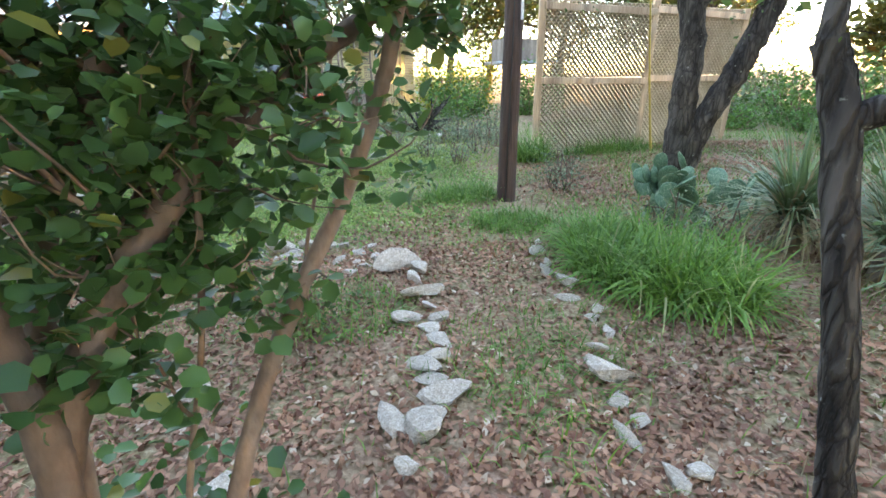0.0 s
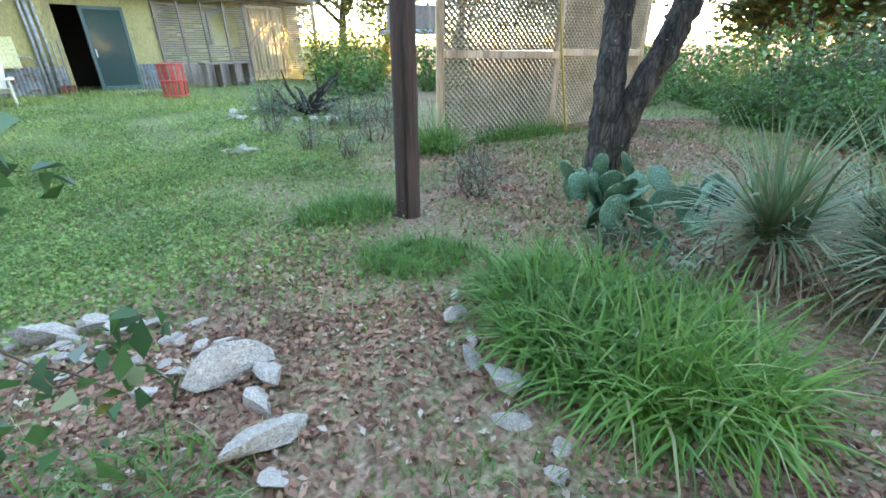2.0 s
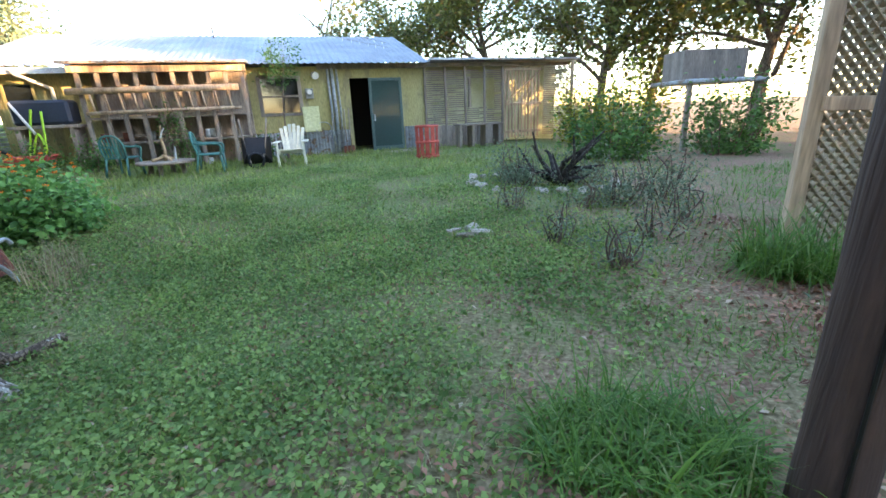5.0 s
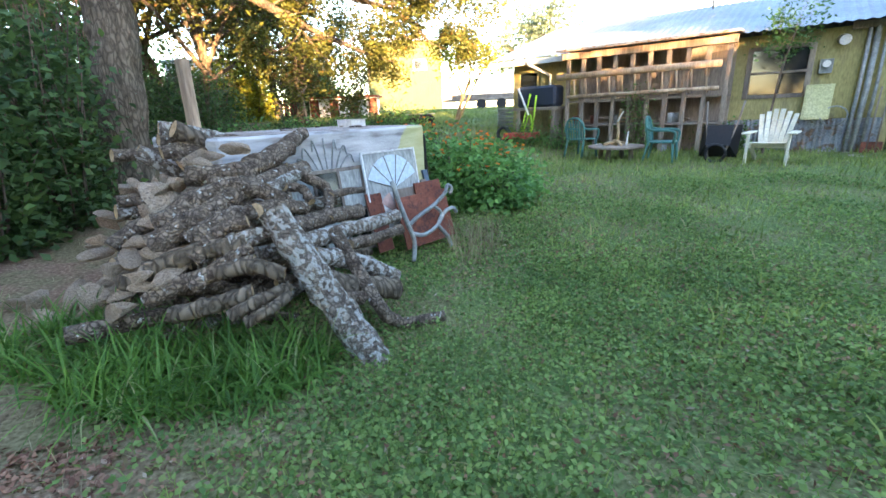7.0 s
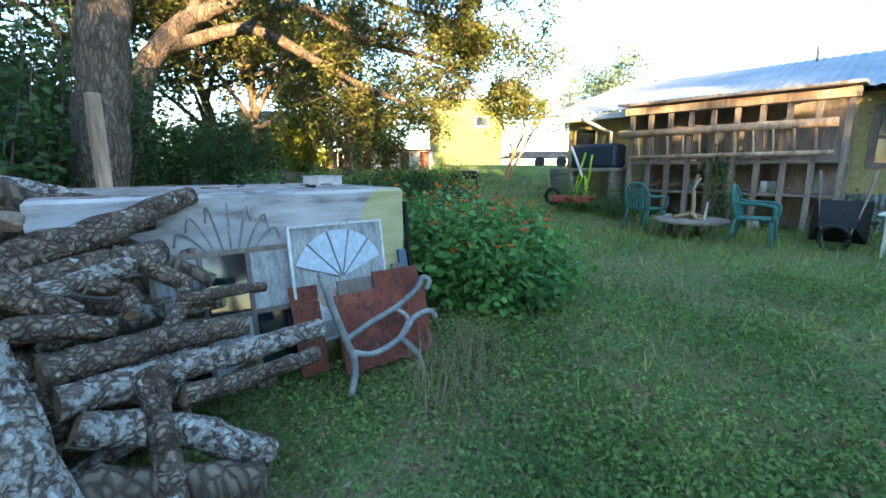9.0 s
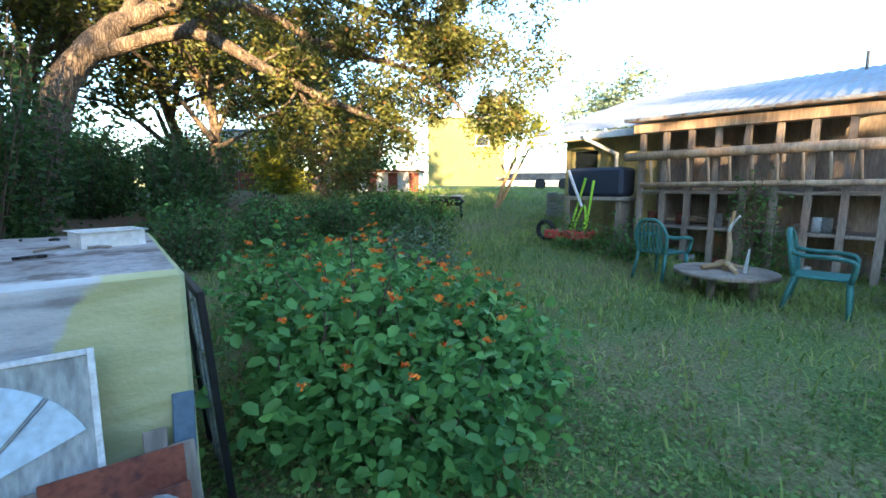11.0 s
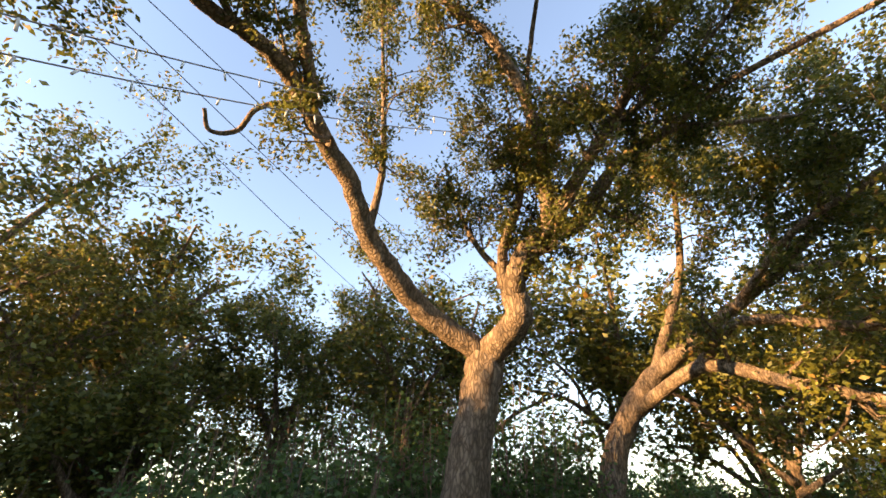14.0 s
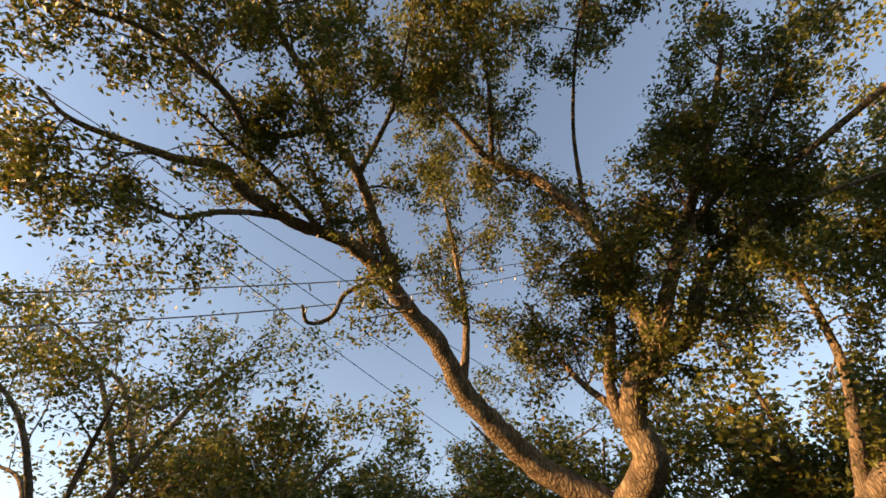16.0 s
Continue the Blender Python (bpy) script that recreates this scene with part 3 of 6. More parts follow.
mt = hpart("electric_meter", solid((-1.3, -0.12, 1.72), (-1.08, 0, 2.0)), M_IRON)
rod("meter_dial", [(-1.19, -0.12, 1.9), (-1.19, -0.2, 1.9)], 0.07, M_PAN, mt)
for x0, r in ((-0.62, 0.035), (-0.5, 0.05), (-0.36, 0.03)):
    rod("wall_pipe", [(x0, -0.08, 0.1), (x0 + 0.02, -0.08, 1.4), (x0, -0.08, 2.55)], r, M_IRON, house)
rod("coiled_hose", [(-0.9 + 0.22 * math.cos(t), -0.12 - 0.004 * t, 0.85 + 0.2 * math.sin(t)) for t in np.linspace(0, 14, 40)], 0.014, M_IRON, house)
rod("floodlight", [(-1.0, -0.05, 2.36), (-0.98, -0.16, 2.34), (-0.97, -0.2, 2.33)], 0.1, M_PAN, house, 12)
rod("downpipe", [(-7.85, -0.6, 2.56), (-7.8, -0.58, 2.45), (-7.35, -0.1, 2.15), (-7.35, -0.08, 1.2)], 0.045, M_WHITE, house)
for s in (-8.35,):
    w2 = hpart("window", solid((s, -0.02, 1.35), (s + 0.55, 0.0, 2.25)), M_WINDOW)
    for lo, hi in (((s - 0.07, -0.04, 1.28), (s, 0, 2.32)), ((s + 0.55, -0.04, 1.28), (s + 0.62, 0, 2.32)), ((s, -0.04, 2.25), (s + 0.55, 0, 2.32)), ((s, -0.04, 1.28), (s + 0.55, 0, 1.35))):
        part("window_frame", solid(lo, hi), M_WALL, w2)
dish = hpart("satellite_dish", bmesh.new(), M_WHITE)
bm = bmesh.new()
bmesh.ops.create_uvsphere(bm, u_segments=16, v_segments=8, radius=0.24, matrix=pose(-3.9, 3.3, 4.35, 60, 0, 20) @ Matrix.Diagonal((1, 1, 0.25, 1)))
bmesh.ops.delete(bm, geom=[f for f in bm.faces if (pose(-3.9, 3.3, 4.35, 60, 0, 20).inverted() @ f.calc_center_median()).z > 0.01], context="FACES")
bm.to_mesh(dish.data)
bm.free()
dish.data.materials.append(M_WHITE)
rod("dish_arm", [(-3.9, 3.5, 3.85), (-3.9, 3.35, 4.3)], 0.03, M_IRON, dish)

# slatted porch screen to the right of the door
screen = thing("slatted_screen", HM @ pose(2.3, -0.05, 0), "brown woven slat screen over a wall coloured bright for light", "screen")
bm = bmesh.new()
rs = random.Random(5)
for k in range(34):
    z = 0.35 + k * 0.064
    if 0.2 < k / 34 < 0.96:
        for a in np.arange(0, 2.65, 0.27):
            if rs.random() < 0.86 and not (1.5 < a < 2.2 and 1.3 < z < 2.2):
                box(bm, (a, -0.012, z), (a + 0.262, 0.0, z + 0.026 + rs.random() * 0.012))
part("slats", bm, M_OLDWOOD, screen)
for a in (0, 0.68, 1.36, 2.04, 2.7):
    part("post", solid((a, -0.05, 0), (a + 0.06, 0.02, 2.6)), M_OLDWOOD, screen)
for k in range(15):
    part("lower_board", solid((k * 0.18, -0.03, 0.0), (k * 0.18 + 0.172, 0.0, 0.78 - 0.015 * (k % 3))), M_OLDWOOD, screen)
part("window_frame", solid((1.5, -0.045, 1.3), (1.56, 0.01, 2.2)), M_OLDWOOD, screen)
part("top_rail", solid((0, -0.06, 2.55), (5.2, 0.02, 2.66)), M_OLDWOOD, screen)
shut = thing("slatted_gate", HM @ pose(5.1, -0.05, 0), "open slatted timber gate lit by low sun", "gate")
for k in range(11):
    part("slat", solid((k * 0.125, -0.02, 0.25), (k * 0.125 + 0.07, 0.0, 2.52)), M_BOARD, shut)
for z in (0.4, 1.3, 2.4):
    part("rail", solid((0, -0.045, z), (1.4, -0.021, z + 0.09)), M_BOARD, shut)
part("brace", beam((0.05, -0.06, 1.4), (1.3, -0.06, 2.4), 0.07, 0.02), M_BOARD, shut)
side = thing("end_screen", HM @ pose(6.55, -0.1, 0, 0, 0, -25), "horizontal slat end panel with a diagonal brace", "screen")
for k in range(36):
    part("slat", solid((0, -0.015, 0.3 + k * 0.063), (0.92, 0.0, 0.337 + k * 0.063), 0), M_LATTICE, side)
part("post", solid((0.9, -0.06, 0), (1.0, 0.04, 2.66)), M_BOARD, side)
part("brace", beam((0.25, -0.05, 0.3), (0.95, -0.05, 1.1), 0.08, 0.03), M_BOARD, side)

# bright cream here stands in for sunlight showing between the slats
part("porch_back", boxed((0.2, 0.9, 0), (5.3, 1.0, 2.68)), M_CREAM, screen, "cream wall behind the screen, coloured bright for sunlit gaps")
# lean-to rack with ladders against the wall
rack = thing("timber_rack", HM @ pose(-6.5, 0, 0), "open timber lean-to rack along the house wall", "rack")
for k in range(10):
    x0 = k * 0.4
    part("stud", solid((x0, -1.0, 0.05), (x0 + 0.09, -0.91, 2.5)), M_OLDWOOD, rack)
part("top_beam", solid((-0.1, -1.06, 2.42), (3.75, -0.88, 2.58)), M_BOARD, rack, "sunlit pale timber beam")
part("roof_board", boxed((-0.2, -1.25, -0.025), (3.8, 0.0, 0.025), 0.004, pose(0, 0, 2.72, 4, 0, 0)), M_TIN, rack)
for k in range(11):
    part("roof_tile_edge", solid((-0.1 + k * 0.35, -1.24, 2.60), (0.2 + k * 0.35, -1.1, 2.64)), M_BOARD, rack)
for z in (0.75, 1.35):
    part("shelf", solid((0, -1.0, z), (3.68, -0.1, z + 0.05)), M_OLDWOOD, rack)
part("back_panel", solid((0, -0.06, 0.05), (3.68, -0.02, 2.5)), M_OLDWOOD, rack)
rr = random.Random(8)
for k in range(16):
    x0, z = rr.uniform(0.1, 2.75), rr.choice((0.8, 1.4))
    b3 = thing("stacked_board", HM @ pose(-6.5 + x0, -rr.uniform(0.3, 0.85), z + (k % 3) * 0.05 + 0.03, 0, 0, rr.uniform(-4, 4)), "loose weathered board stored on a rack shelf", "board", "boards on the rack")
    part("board", solid((0, -0.07, -0.02), (rr.uniform(0.5, 0.9), 0.07, 0.02)), rr.choice((M_BOARD, M_OLDWOOD)), b3)
for k in range(9):
    x0, z = rr.uniform(0.2, 3.4), rr.choice((0.05, 0.8))
    b3 = thing("storage_tin", HM @ pose(-6.5 + x0, -0.7, z, 0, 0, 30 * k), "dull tin stored under the rack", "tin", "tins on the rack")
    rod("tin_body", [(0, 0, 0), (0, 0, 0.22)], 0.09, (M_IRON, M_RUST, M_WHITE)[k % 3], b3, 10)
lad = thing("ladder", HM @ pose(-6.7, -1.12, 2.0), "long wooden ladder hung sideways on the rack", "ladder")
for z, r in ((0.0, 0.075), (-0.5, 0.04)):
    rod("ladder_rail", [(0 if z == 0 else 0.3, 0, z), (2, 0, z + 0.02), (3.73, 0, z + 0.03)], r, M_BOARD, lad, 8)
for k in range(11):
    rod("rung", [(0.45 + k * 0.3, 0, 0.0), (0.5 + k * 0.3, 0, -0.5)], 0.022, M_BOARD, lad, 6)
ivy, _c = shrub("climbing_vine", "green vine climbing the rack posts", *(HM @ Vector((-4.6, -1.15, 0))).xy, 0.7, 0.4, 2.0, 33, M_BRIGHT, 900, 0.07, stems=8, category="vine")

# ---- yard furniture ----
def plastic_chair(x, y, rz, label):
    ch = thing("plastic_chair", pose(x, y, gz(x, y) - 0.01, 0, 0, rz), label, "chair", "green garden chairs")
    part("seat", boxed((-0.23, -0.24, 0.40), (0.23, 0.24, 0.435), 0.015), M_GREENPL, ch)
    for sx in (-1, 1):
        rod("leg", [(sx * 0.23, -0.22, 0.41), (sx * 0.26, -0.25, 0)], 0.025, M_GREENPL, ch, 6)
        rod("leg", [(sx * 0.22, 0.22, 0.42), (sx * 0.25, 0.31, 0)], 0.025, M_GREENPL, ch, 6)
        rod("armrest", [(sx * 0.25, -0.23, 0.40), (sx * 0.28, -0.25, 0.60), (sx * 0.29, -0.1, 0.645), (sx * 0.28, 0.15, 0.65), (sx * 0.24, 0.27, 0.68)], 0.026, M_GREENPL, ch, 6, n=14)
    back = rod("backrest", [(-0.23, 0.23, 0.42), (-0.25, 0.28, 0.7), (-0.14, 0.31, 0.87), (0, 0.32, 0.9), (0.14, 0.31, 0.87), (0.25, 0.28, 0.7), (0.23, 0.23, 0.42)], 0.024, M_GREENPL, ch, 6, n=24)
    for k in range(6):
        a = -0.17 + k * 0.068
        part("back_slat", beam((a, 0.235, 0.42), (a * 1.05, 0.31, 0.88 - abs(a) * 0.45), 0.042, 0.012, 0.003), M_GREENPL, back)
    return ch


plastic_chair(-10.0, 10.55, 200, "faded green plastic armchair on the lawn")
plastic_chair(-8.1, 11.15, 128, "faded green plastic armchair turned towards the table")
ad = thing("adirondack_chair", pose(-6.85, 12.4, gz(-6.85, 12.4), 0, 0, 30), "cream slatted wooden lawn chair beside the house", "chair")
for k in range(6):
    a = -0.23 + k * 0.092
    part("back_slat", beam((a * 0.75, 0.2, 0.28), (a * 1.15, 0.52, 0.98 - abs(a) * 0.5), 0.078, 0.018), M_WHITEPL, ad)
for k in range(6):
    part("seat_slat", boxed((-0.27, -0.34 + k * 0.09, 0.385 - k * 0.022), (0.27, -0.26 + k * 0.09, 0.405 - k * 0.022), 0.004), M_WHITEPL, ad)
for sx in (-1, 1):
    part("front_leg", boxed((sx * 0.3 - 0.02, -0.36, 0), (sx * 0.3 + 0.02, -0.26, 0.55), 0.004), M_WHITEPL, ad)
    part("back_leg", beam((sx * 0.26, -0.3, 0.36), (sx * 0.26, 0.55, 0.02), 0.03, 0.11), M_WHITEPL, ad)
    part("armrest", boxed((sx * 0.33 - 0.07, -0.42, 0.55), (sx * 0.33 + 0.07, 0.36, 0.575), 0.008), M_WHITEPL, ad)
tx, ty = -9.0, 10.75
tb = thing("low_round_table", pose(tx, ty, gz(tx, ty)), "low round weathered wooden table", "table")
rod("tabletop", [(0, 0, 0.27), (0, 0, 0.32)], 0.58, M_OLDWOOD, tb, 24)
for a in (0.5, 2.1, 3.6, 5.2):
    rod("leg", [(0.35 * math.cos(a), 0.35 * math.sin(a), 0), (0.33 * math.cos(a), 0.33 * math.sin(a), 0.28)], 0.05, M_OLDWOOD, tb, 7)
dw = thing("driftwood", pose(tx, ty, gz(tx, ty) + 0.32), "bleached forked driftwood standing on the low table", "driftwood")
for p, r in (([(0, 0, 0), (0.05, 0, 0.25), (-0.02, 0.03, 0.5), (0.05, 0.02, 0.75)], 0.04), ([(0.0, 0.0, 0.5), (0.08, 0, 0.62), (0.16, 0, 0.7)], 0.02), ([(-0.25, 0.1, 0.03), (0, 0, 0.1), (0.3, -0.1, 0.03)], 0.05), ([(-0.1, -0.25, 0.02), (0, 0, 0.08), (0.15, 0.2, 0.03)], 0.04), ([(0.2, 0.1, 0.0), (0.22, 0.12, 0.3)], 0.025)):
    rod("branch", p, np.linspace(r, r * 0.5, 10), M_WHITE if r < 0.03 else M_CUT, dw, 6, n=10)
# wheelbarrow tipped up beside the chair
wx, wy = -7.75, 12.2
wb = thing("wheelbarrow", pose(wx, wy, gz(wx, wy), 0, 0, 35), "dark wheelbarrow tipped up against the house", "wheelbarrow")
bm = bmesh.new()
bmesh.ops.create_cone(bm, cap_ends=True, segments=4, radius1=0.48, radius2=0.3, depth=0.3, matrix=pose(0, 0.1, 0.45, 65, 0, 0) @ pose(0, 0, 0, 0, 0, 45))
part("tray", bm, M_BLACK, wb)
for sx in (-1, 1):
    rod("handle", [(sx * 0.12, -0.25, 0.05), (sx * 0.26, 0.1, 0.7), (sx * 0.32, 0.3, 1.15)], 0.02, M_OLDWOOD, wb, 6)
wh = rod("wheel", [(0.17 * math.cos(t), -0.3, 0.18 + 0.17 * math.sin(t)) for t in np.linspace(0, 6.28, 20)], 0.035, M_BLACK, wb, 6)
rc = thing("metal_drum_chair", pose(-3.95, 14.0, gz(-3.95, 14.0), 0, 0, 20), "faded red barrel-shaped metal lawn chair", "chair")
for z in (0.05, 0.4, 0.78):
    rod("hoop", [(0.28 * math.cos(t), 0.28 * math.sin(t), z) for t in np.linspace(0, 6.28, 22)], 0.03, M_RED, rc, 6)
for k in range(12):
    a = k * 0.5236
    part("slat", beam((0.27 * math.cos(a), 0.27 * math.sin(a), 0), (0.29 * math.cos(a), 0.29 * math.sin(a), 0.78 if k > 3 else 0.4), 0.1, 0.015), M_RED, rc)
rod("seat", [(0, 0, 0.38), (0, 0, 0.42)], 0.26, M_RED, rc, 16)
bt = thing("bench_table", HM @ pose(3.0, -1.0, 0.1, 0, 0, 2), "weathered wooden potting bench by the screen", "bench")
part("tabletop", boxed((0, -0.25, 0.66), (1.5, 0.25, 0.71)), M_OLDWOOD, bt)
for a in (0.08, 0.5, 0.95, 1.4):
    part("leg", boxed((a - 0.04, -0.2, -0.05), (a + 0.04, 0.2, 0.66)), M_OLDWOOD, bt)
# tools leaning by the door
for k, (s, tl) in enumerate(((-0.28, "rusty shovel"), (-0.15, "garden spade"))):
    tool = thing("shovel", HM @ pose(s, -0.2, 0.05, 6, 0, 0), tl + " leaning against the wall by the door", "shovel")
    rod("shaft", [(0, 0, 0.1), (0, 0.0, 1.35)], 0.016, M_OLDWOOD, tool, 6)
    part("blade", boxed((-0.1, -0.01, 0.0), (0.1, 0.01, 0.28), 0.004), M_RUST, tool)
# tarp-covered stand, hose and cart at the far end of the wall
cartp = HM @ Vector((-8.3, -1.0, 0))
ct = thing("covered_stand", HM @ pose(-7.85, -0.9, gz(cartp.x, cartp.y) + 0.2), "stand under a dark blue tarpaulin", "stand")
part("tarp", boxed((0, -0.3, 0.7), (1.15, 0.3, 1.25), 0.06), plain("dark_blue_tarp", (0.02, 0.03, 0.05), 0.5), ct)
part("shelf", boxed((-0.1, -0.35, 0.62), (1.25, 0.35, 0.69)), M_OLDWOOD, ct)
for a in (0, 1.05):
    part("leg", boxed((a, -0.3, -0.45), (a + 0.1, 0.3, 0.62)), M_OLDWOOD, ct)
rod("white_pole", [(0.1, -0.4, 1.2), (0.45, -0.45, 0.5)], 0.03, M_WHITE, ct)
hs = thing("garden_hose", HM @ pose(-7.7, -1.3, gz(cartp.x, cartp.y) + 0.1), "lime green hose looped over the stand", "hose")
rod("hose", [(0.3, 0.05, 1.15), (0.15, 0.0, 0.5), (0.1, -0.1, 0.05), (0.3, -0.1, 0.0), (0.42, -0.1, 0.35), (0.3, 0.0, 0.6), (0.15, -0.05, 0.1), (0.4, -0.1, 0.1), (0.5, 0, 1.1)], 0.025, M_HOSE, hs, 6, n=50)
wr = thing("hose_reel_wheel", HM @ pose(-8.1, -1.5, gz(cartp.x, cartp.y)), "dark wheel of a red garden cart", "cart")
rod("wheel", [(0.18 * math.cos(t), 0, 0.2 + 0.18 * math.sin(t)) for t in np.linspace(0, 6.28, 20)], 0.05, M_BLACK, wr, 6)
part("cart_bed", boxed((0.15, -0.3, 0.08), (1.0, 0.3, 0.24), 0.02), M_RED, wr)
# sapling with roof-high foliage by the meter
sap = tree("sapling", "slender sapling growing against the house", [([(*(HM @ Vector((-2.0, -0.9, 0))).xy, 0), (*(HM @ Vector((-1.95, -0.8, 0))).xy, 1.5), (*(HM @ Vector((-1.8, -0.7, 0))).xy, 2.6)], 0.025, 0.012, 8)], 61, M_BRIGHT, M_TWIG, 6, 0.6, 9, 0.08, 0.1, 1, 0.1, 5)
for k, s in enumerate((-7.4, -6.3, -2.7)):
    p = HM @ Vector((s, -1.7 if s < -5 else -0.7, 0))
    shrub("yard_shrub", "leafy shrub at the foot of the house wall", p.x, p.y, 1.0, 0.8, 0.8, 70 + k, M_BRIGHT, 800, 0.08)

# ---- utility pole ----
pole = thing("utility_pole", pose(0.66, 4.58, -0.05), "dark creosoted utility pole with cracks along its length", "pole")
rngp = np.random.default_rng(3)
pp = curve_pts([(0, 0, 0), (0.05, 0.2, 3), (0.15, 0.7, 9.0)], 40)
part("shaft", mesh_from("shaft", *tube(pp, np.linspace(0.098, 0.082, 40), 22, 0.03, rngp), M_POLE, True), None, pole)
rod("shaft_cap", [(0.15, 0.7, 8.96), (0.15, 0.7, 9.02)], 0.084, M_POLE, pole, 14)
part("tag", boxed((0.075, -0.05, 1.78), (0.095, -0.02, 2.05), 0.002), M_WHITE, pole, "pale metal strip tag")
rod("ground_wire", [(-0.02, -0.1, 0.0), (0.02, 0.03, 2), (0.08, 0.27, 5)], 0.006, M_WIRE, pole, 5)
for k, a in enumerate((0.3, 2.2, 4.0)):
    ins = rod("insulator", [(0.15 + 0.08 * math.cos(a), 0.7 + 0.08 * math.sin(a), 8.75 - 0.2 * k), (0.15 + 0.2 * math.cos(a), 0.7 + 0.2 * math.sin(a), 8.75 - 0.2 * k)], 0.035, M_WIRE, pole, 8)
top = Vector((0.81, 5.28, 8.8))
for k, (e, sag) in enumerate((((-26, -13, 9.6), 0.5), ((-24, -15, 9.3), 0.6), ((-22, -17, 9.0), 0.7), ((16, 22, 10.5), 0.6), ((20, 20, 10.2), 0.6))):
    a = top + Vector((0, 0, -0.2 * (k % 3)))
    e = Vector(e)
    pts = [a.lerp(e, t) - Vector((0, 0, sag * 4 * t * (1 - t))) for t in np.linspace(0, 1, 14)]
    o = thing("power_line", Matrix.Translation(a), "thin overhead cable strung from the pole", "cable", "overhead cables")
    rod("cable", [tuple(p - a) for p in pts], 0.009, M_WIRE, o, 5)

# ---- lattice fence ----
FP = [Vector((1.5, 7.32, 0)), Vector((3.47, 8.02, 0)), Vector((5.57, 9.0, 0))]
fence = thing("lattice_fence", Matrix.Translation(FP[0]), "tall tan lattice fence with pale timber rails", "fence")
for k, p in enumerate(FP):
    q = p - FP[0]
    part("post", beam((q.x, q.y, -0.25), (q.x + (0.02 if k else 0), q.y, (2.5, 2.42, 2.3)[k]), 0.1, 0.1, 0.006), M_BOARD, fence)
for k in range(2):
    a, b2 = FP[k] - FP[0], FP[k + 1] - FP[0]
    u = (b2 - a).normalized()
    nrm = Vector((u.y, -u.x, 0))
    L = (b2 - a).length
    for z in (2.2, 1.16, -0.06 if k else 0.0):
        part("rail", beam(a + nrm * 0.06 + Vector((0, 0, z)), b2 + nrm * 0.06 + Vector((0, 0, z - 0.04)), 0.04, 0.1, 0.004), M_BOARD, fence, "pale horizontal rail")
    for z0, z1 in ((0.04, 1.12), (1.2, 2.28)):
        bm = bmesh.new()
        h = z1 - z0
        for side2 in (0, 1):
            for c in np.arange(-h, L, 0.085):
                s0, s1 = max(c, 0.05), min(c + h, L - 0.05)
                if s1 - s0 < 0.06:
                    continue
                za, zb = s0 - c, s1 - c
                if side2:
                    za, zb = h - za, h - zb
                off = nrm * (0.012 if side2 else -0.0)
                beam(a + u * s0 + off + Vector((0, 0, z0 + za)), a + u * s1 + off + Vector((0, 0, z0 + zb)), 0.054, 0.01, 0, bm)
        tagged(part("lattice", bm, M_LATTICE, fence, "diagonal lattice strips"), kind="stuff")
bp = thing("bamboo_pole", Matrix.Translation((3.42, 7.85, 0)), "yellow bamboo pole leaning on the fence post", "pole")
rod("bamboo", [(0.1, -0.35, 0.0), (0.0, -0.08, 1.3), (-0.18, 0.0, 2.85)], np.linspace(0.022, 0.012, 16), M_BAMBOO, bp, 8, n=16)

# ---- concrete box with its clutter ----
BL, BD, BT = 2.35, 1.83, 1.12
BM = Matrix.Translation((-5.94, 5.66, 0)) @ pose(0, 0, 0, 0, 0, 300)  # local x along the front to the left, local y outwards (yard), z up
bx = thing("concrete_box", BM, "whitewashed concrete box with a cream-yellow corner and stained top", "concrete box")
part("painted_body", boxed((0, -BD, -0.5), (BL, 0, BT - 0.004), 0.022), M_BOXPAINT, bx)
part("top_skim", boxed((0.03, -BD + 0.02, BT - 0.02), (BL - 0.02, -0.025, BT), 0.004), M_CONCTOP, bx, "stained grey concrete top")
# no recess is cut: a thin near-black plate paints the notch's shade
part("end_notch", boxed((-0.012, -1.2, 0.85), (-0.002, -1.05, 1.0), 0.001), M_SHADE, bx)


def on_box(x, y, rz=0, z=BT):
    return BM @ pose(x, y, z, 0, 0, rz)


pan = thing("baking_pan", on_box(0.25, -1.08, 17), "empty square aluminium baking pan on the concrete box", "pan")
bm = bmesh.new()
for lo, hi in (((-0.15, -0.11, 0), (0.15, 0.11, 0.006)), ((-0.15, -0.11, 0.006), (-0.142, 0.11, 0.085)), ((0.142, -0.11, 0.006), (0.15, 0.11, 0.085)), ((-0.142, -0.11, 0.006), (0.142, -0.102, 0.085)), ((-0.142, 0.102, 0.006), (0.142, 0.11, 0.085))):
    box(bm, lo, hi)
part("tray", bm, M_PAN, pan)
bm = bmesh.new()
for lo, hi in (((-0.165, -0.125, 0.085), (-0.145, 0.125, 0.09)), ((0.145, -0.125, 0.085), (0.165, 0.125, 0.09)), ((-0.145, -0.125, 0.085), (0.145, -0.105, 0.09)), ((-0.145, 0.105, 0.085), (0.145, 0.125, 0.09))):
    box(bm, lo, hi)
part("rim", bm, M_PAN, pan)
rk = random.Random(11)
for k in range(13):
    L = rk.uniform(0.05, 0.28)
    st = thing("twig", on_box(rk.uniform(0.25, 1.5), -rk.uniform(0.3, 1.6), rk.uniform(0, 360), BT + 0.008), "dry fallen twig on the concrete box", "twig", "twigs on the box")
    rod("stick", [(-L / 2, 0, 0), (0, L * 0.12, 0.004), (L / 2, 0, 0.002)], rk.uniform(0.004, 0.009), M_OLDWOOD if k % 2 else M_DARK, st, 5)


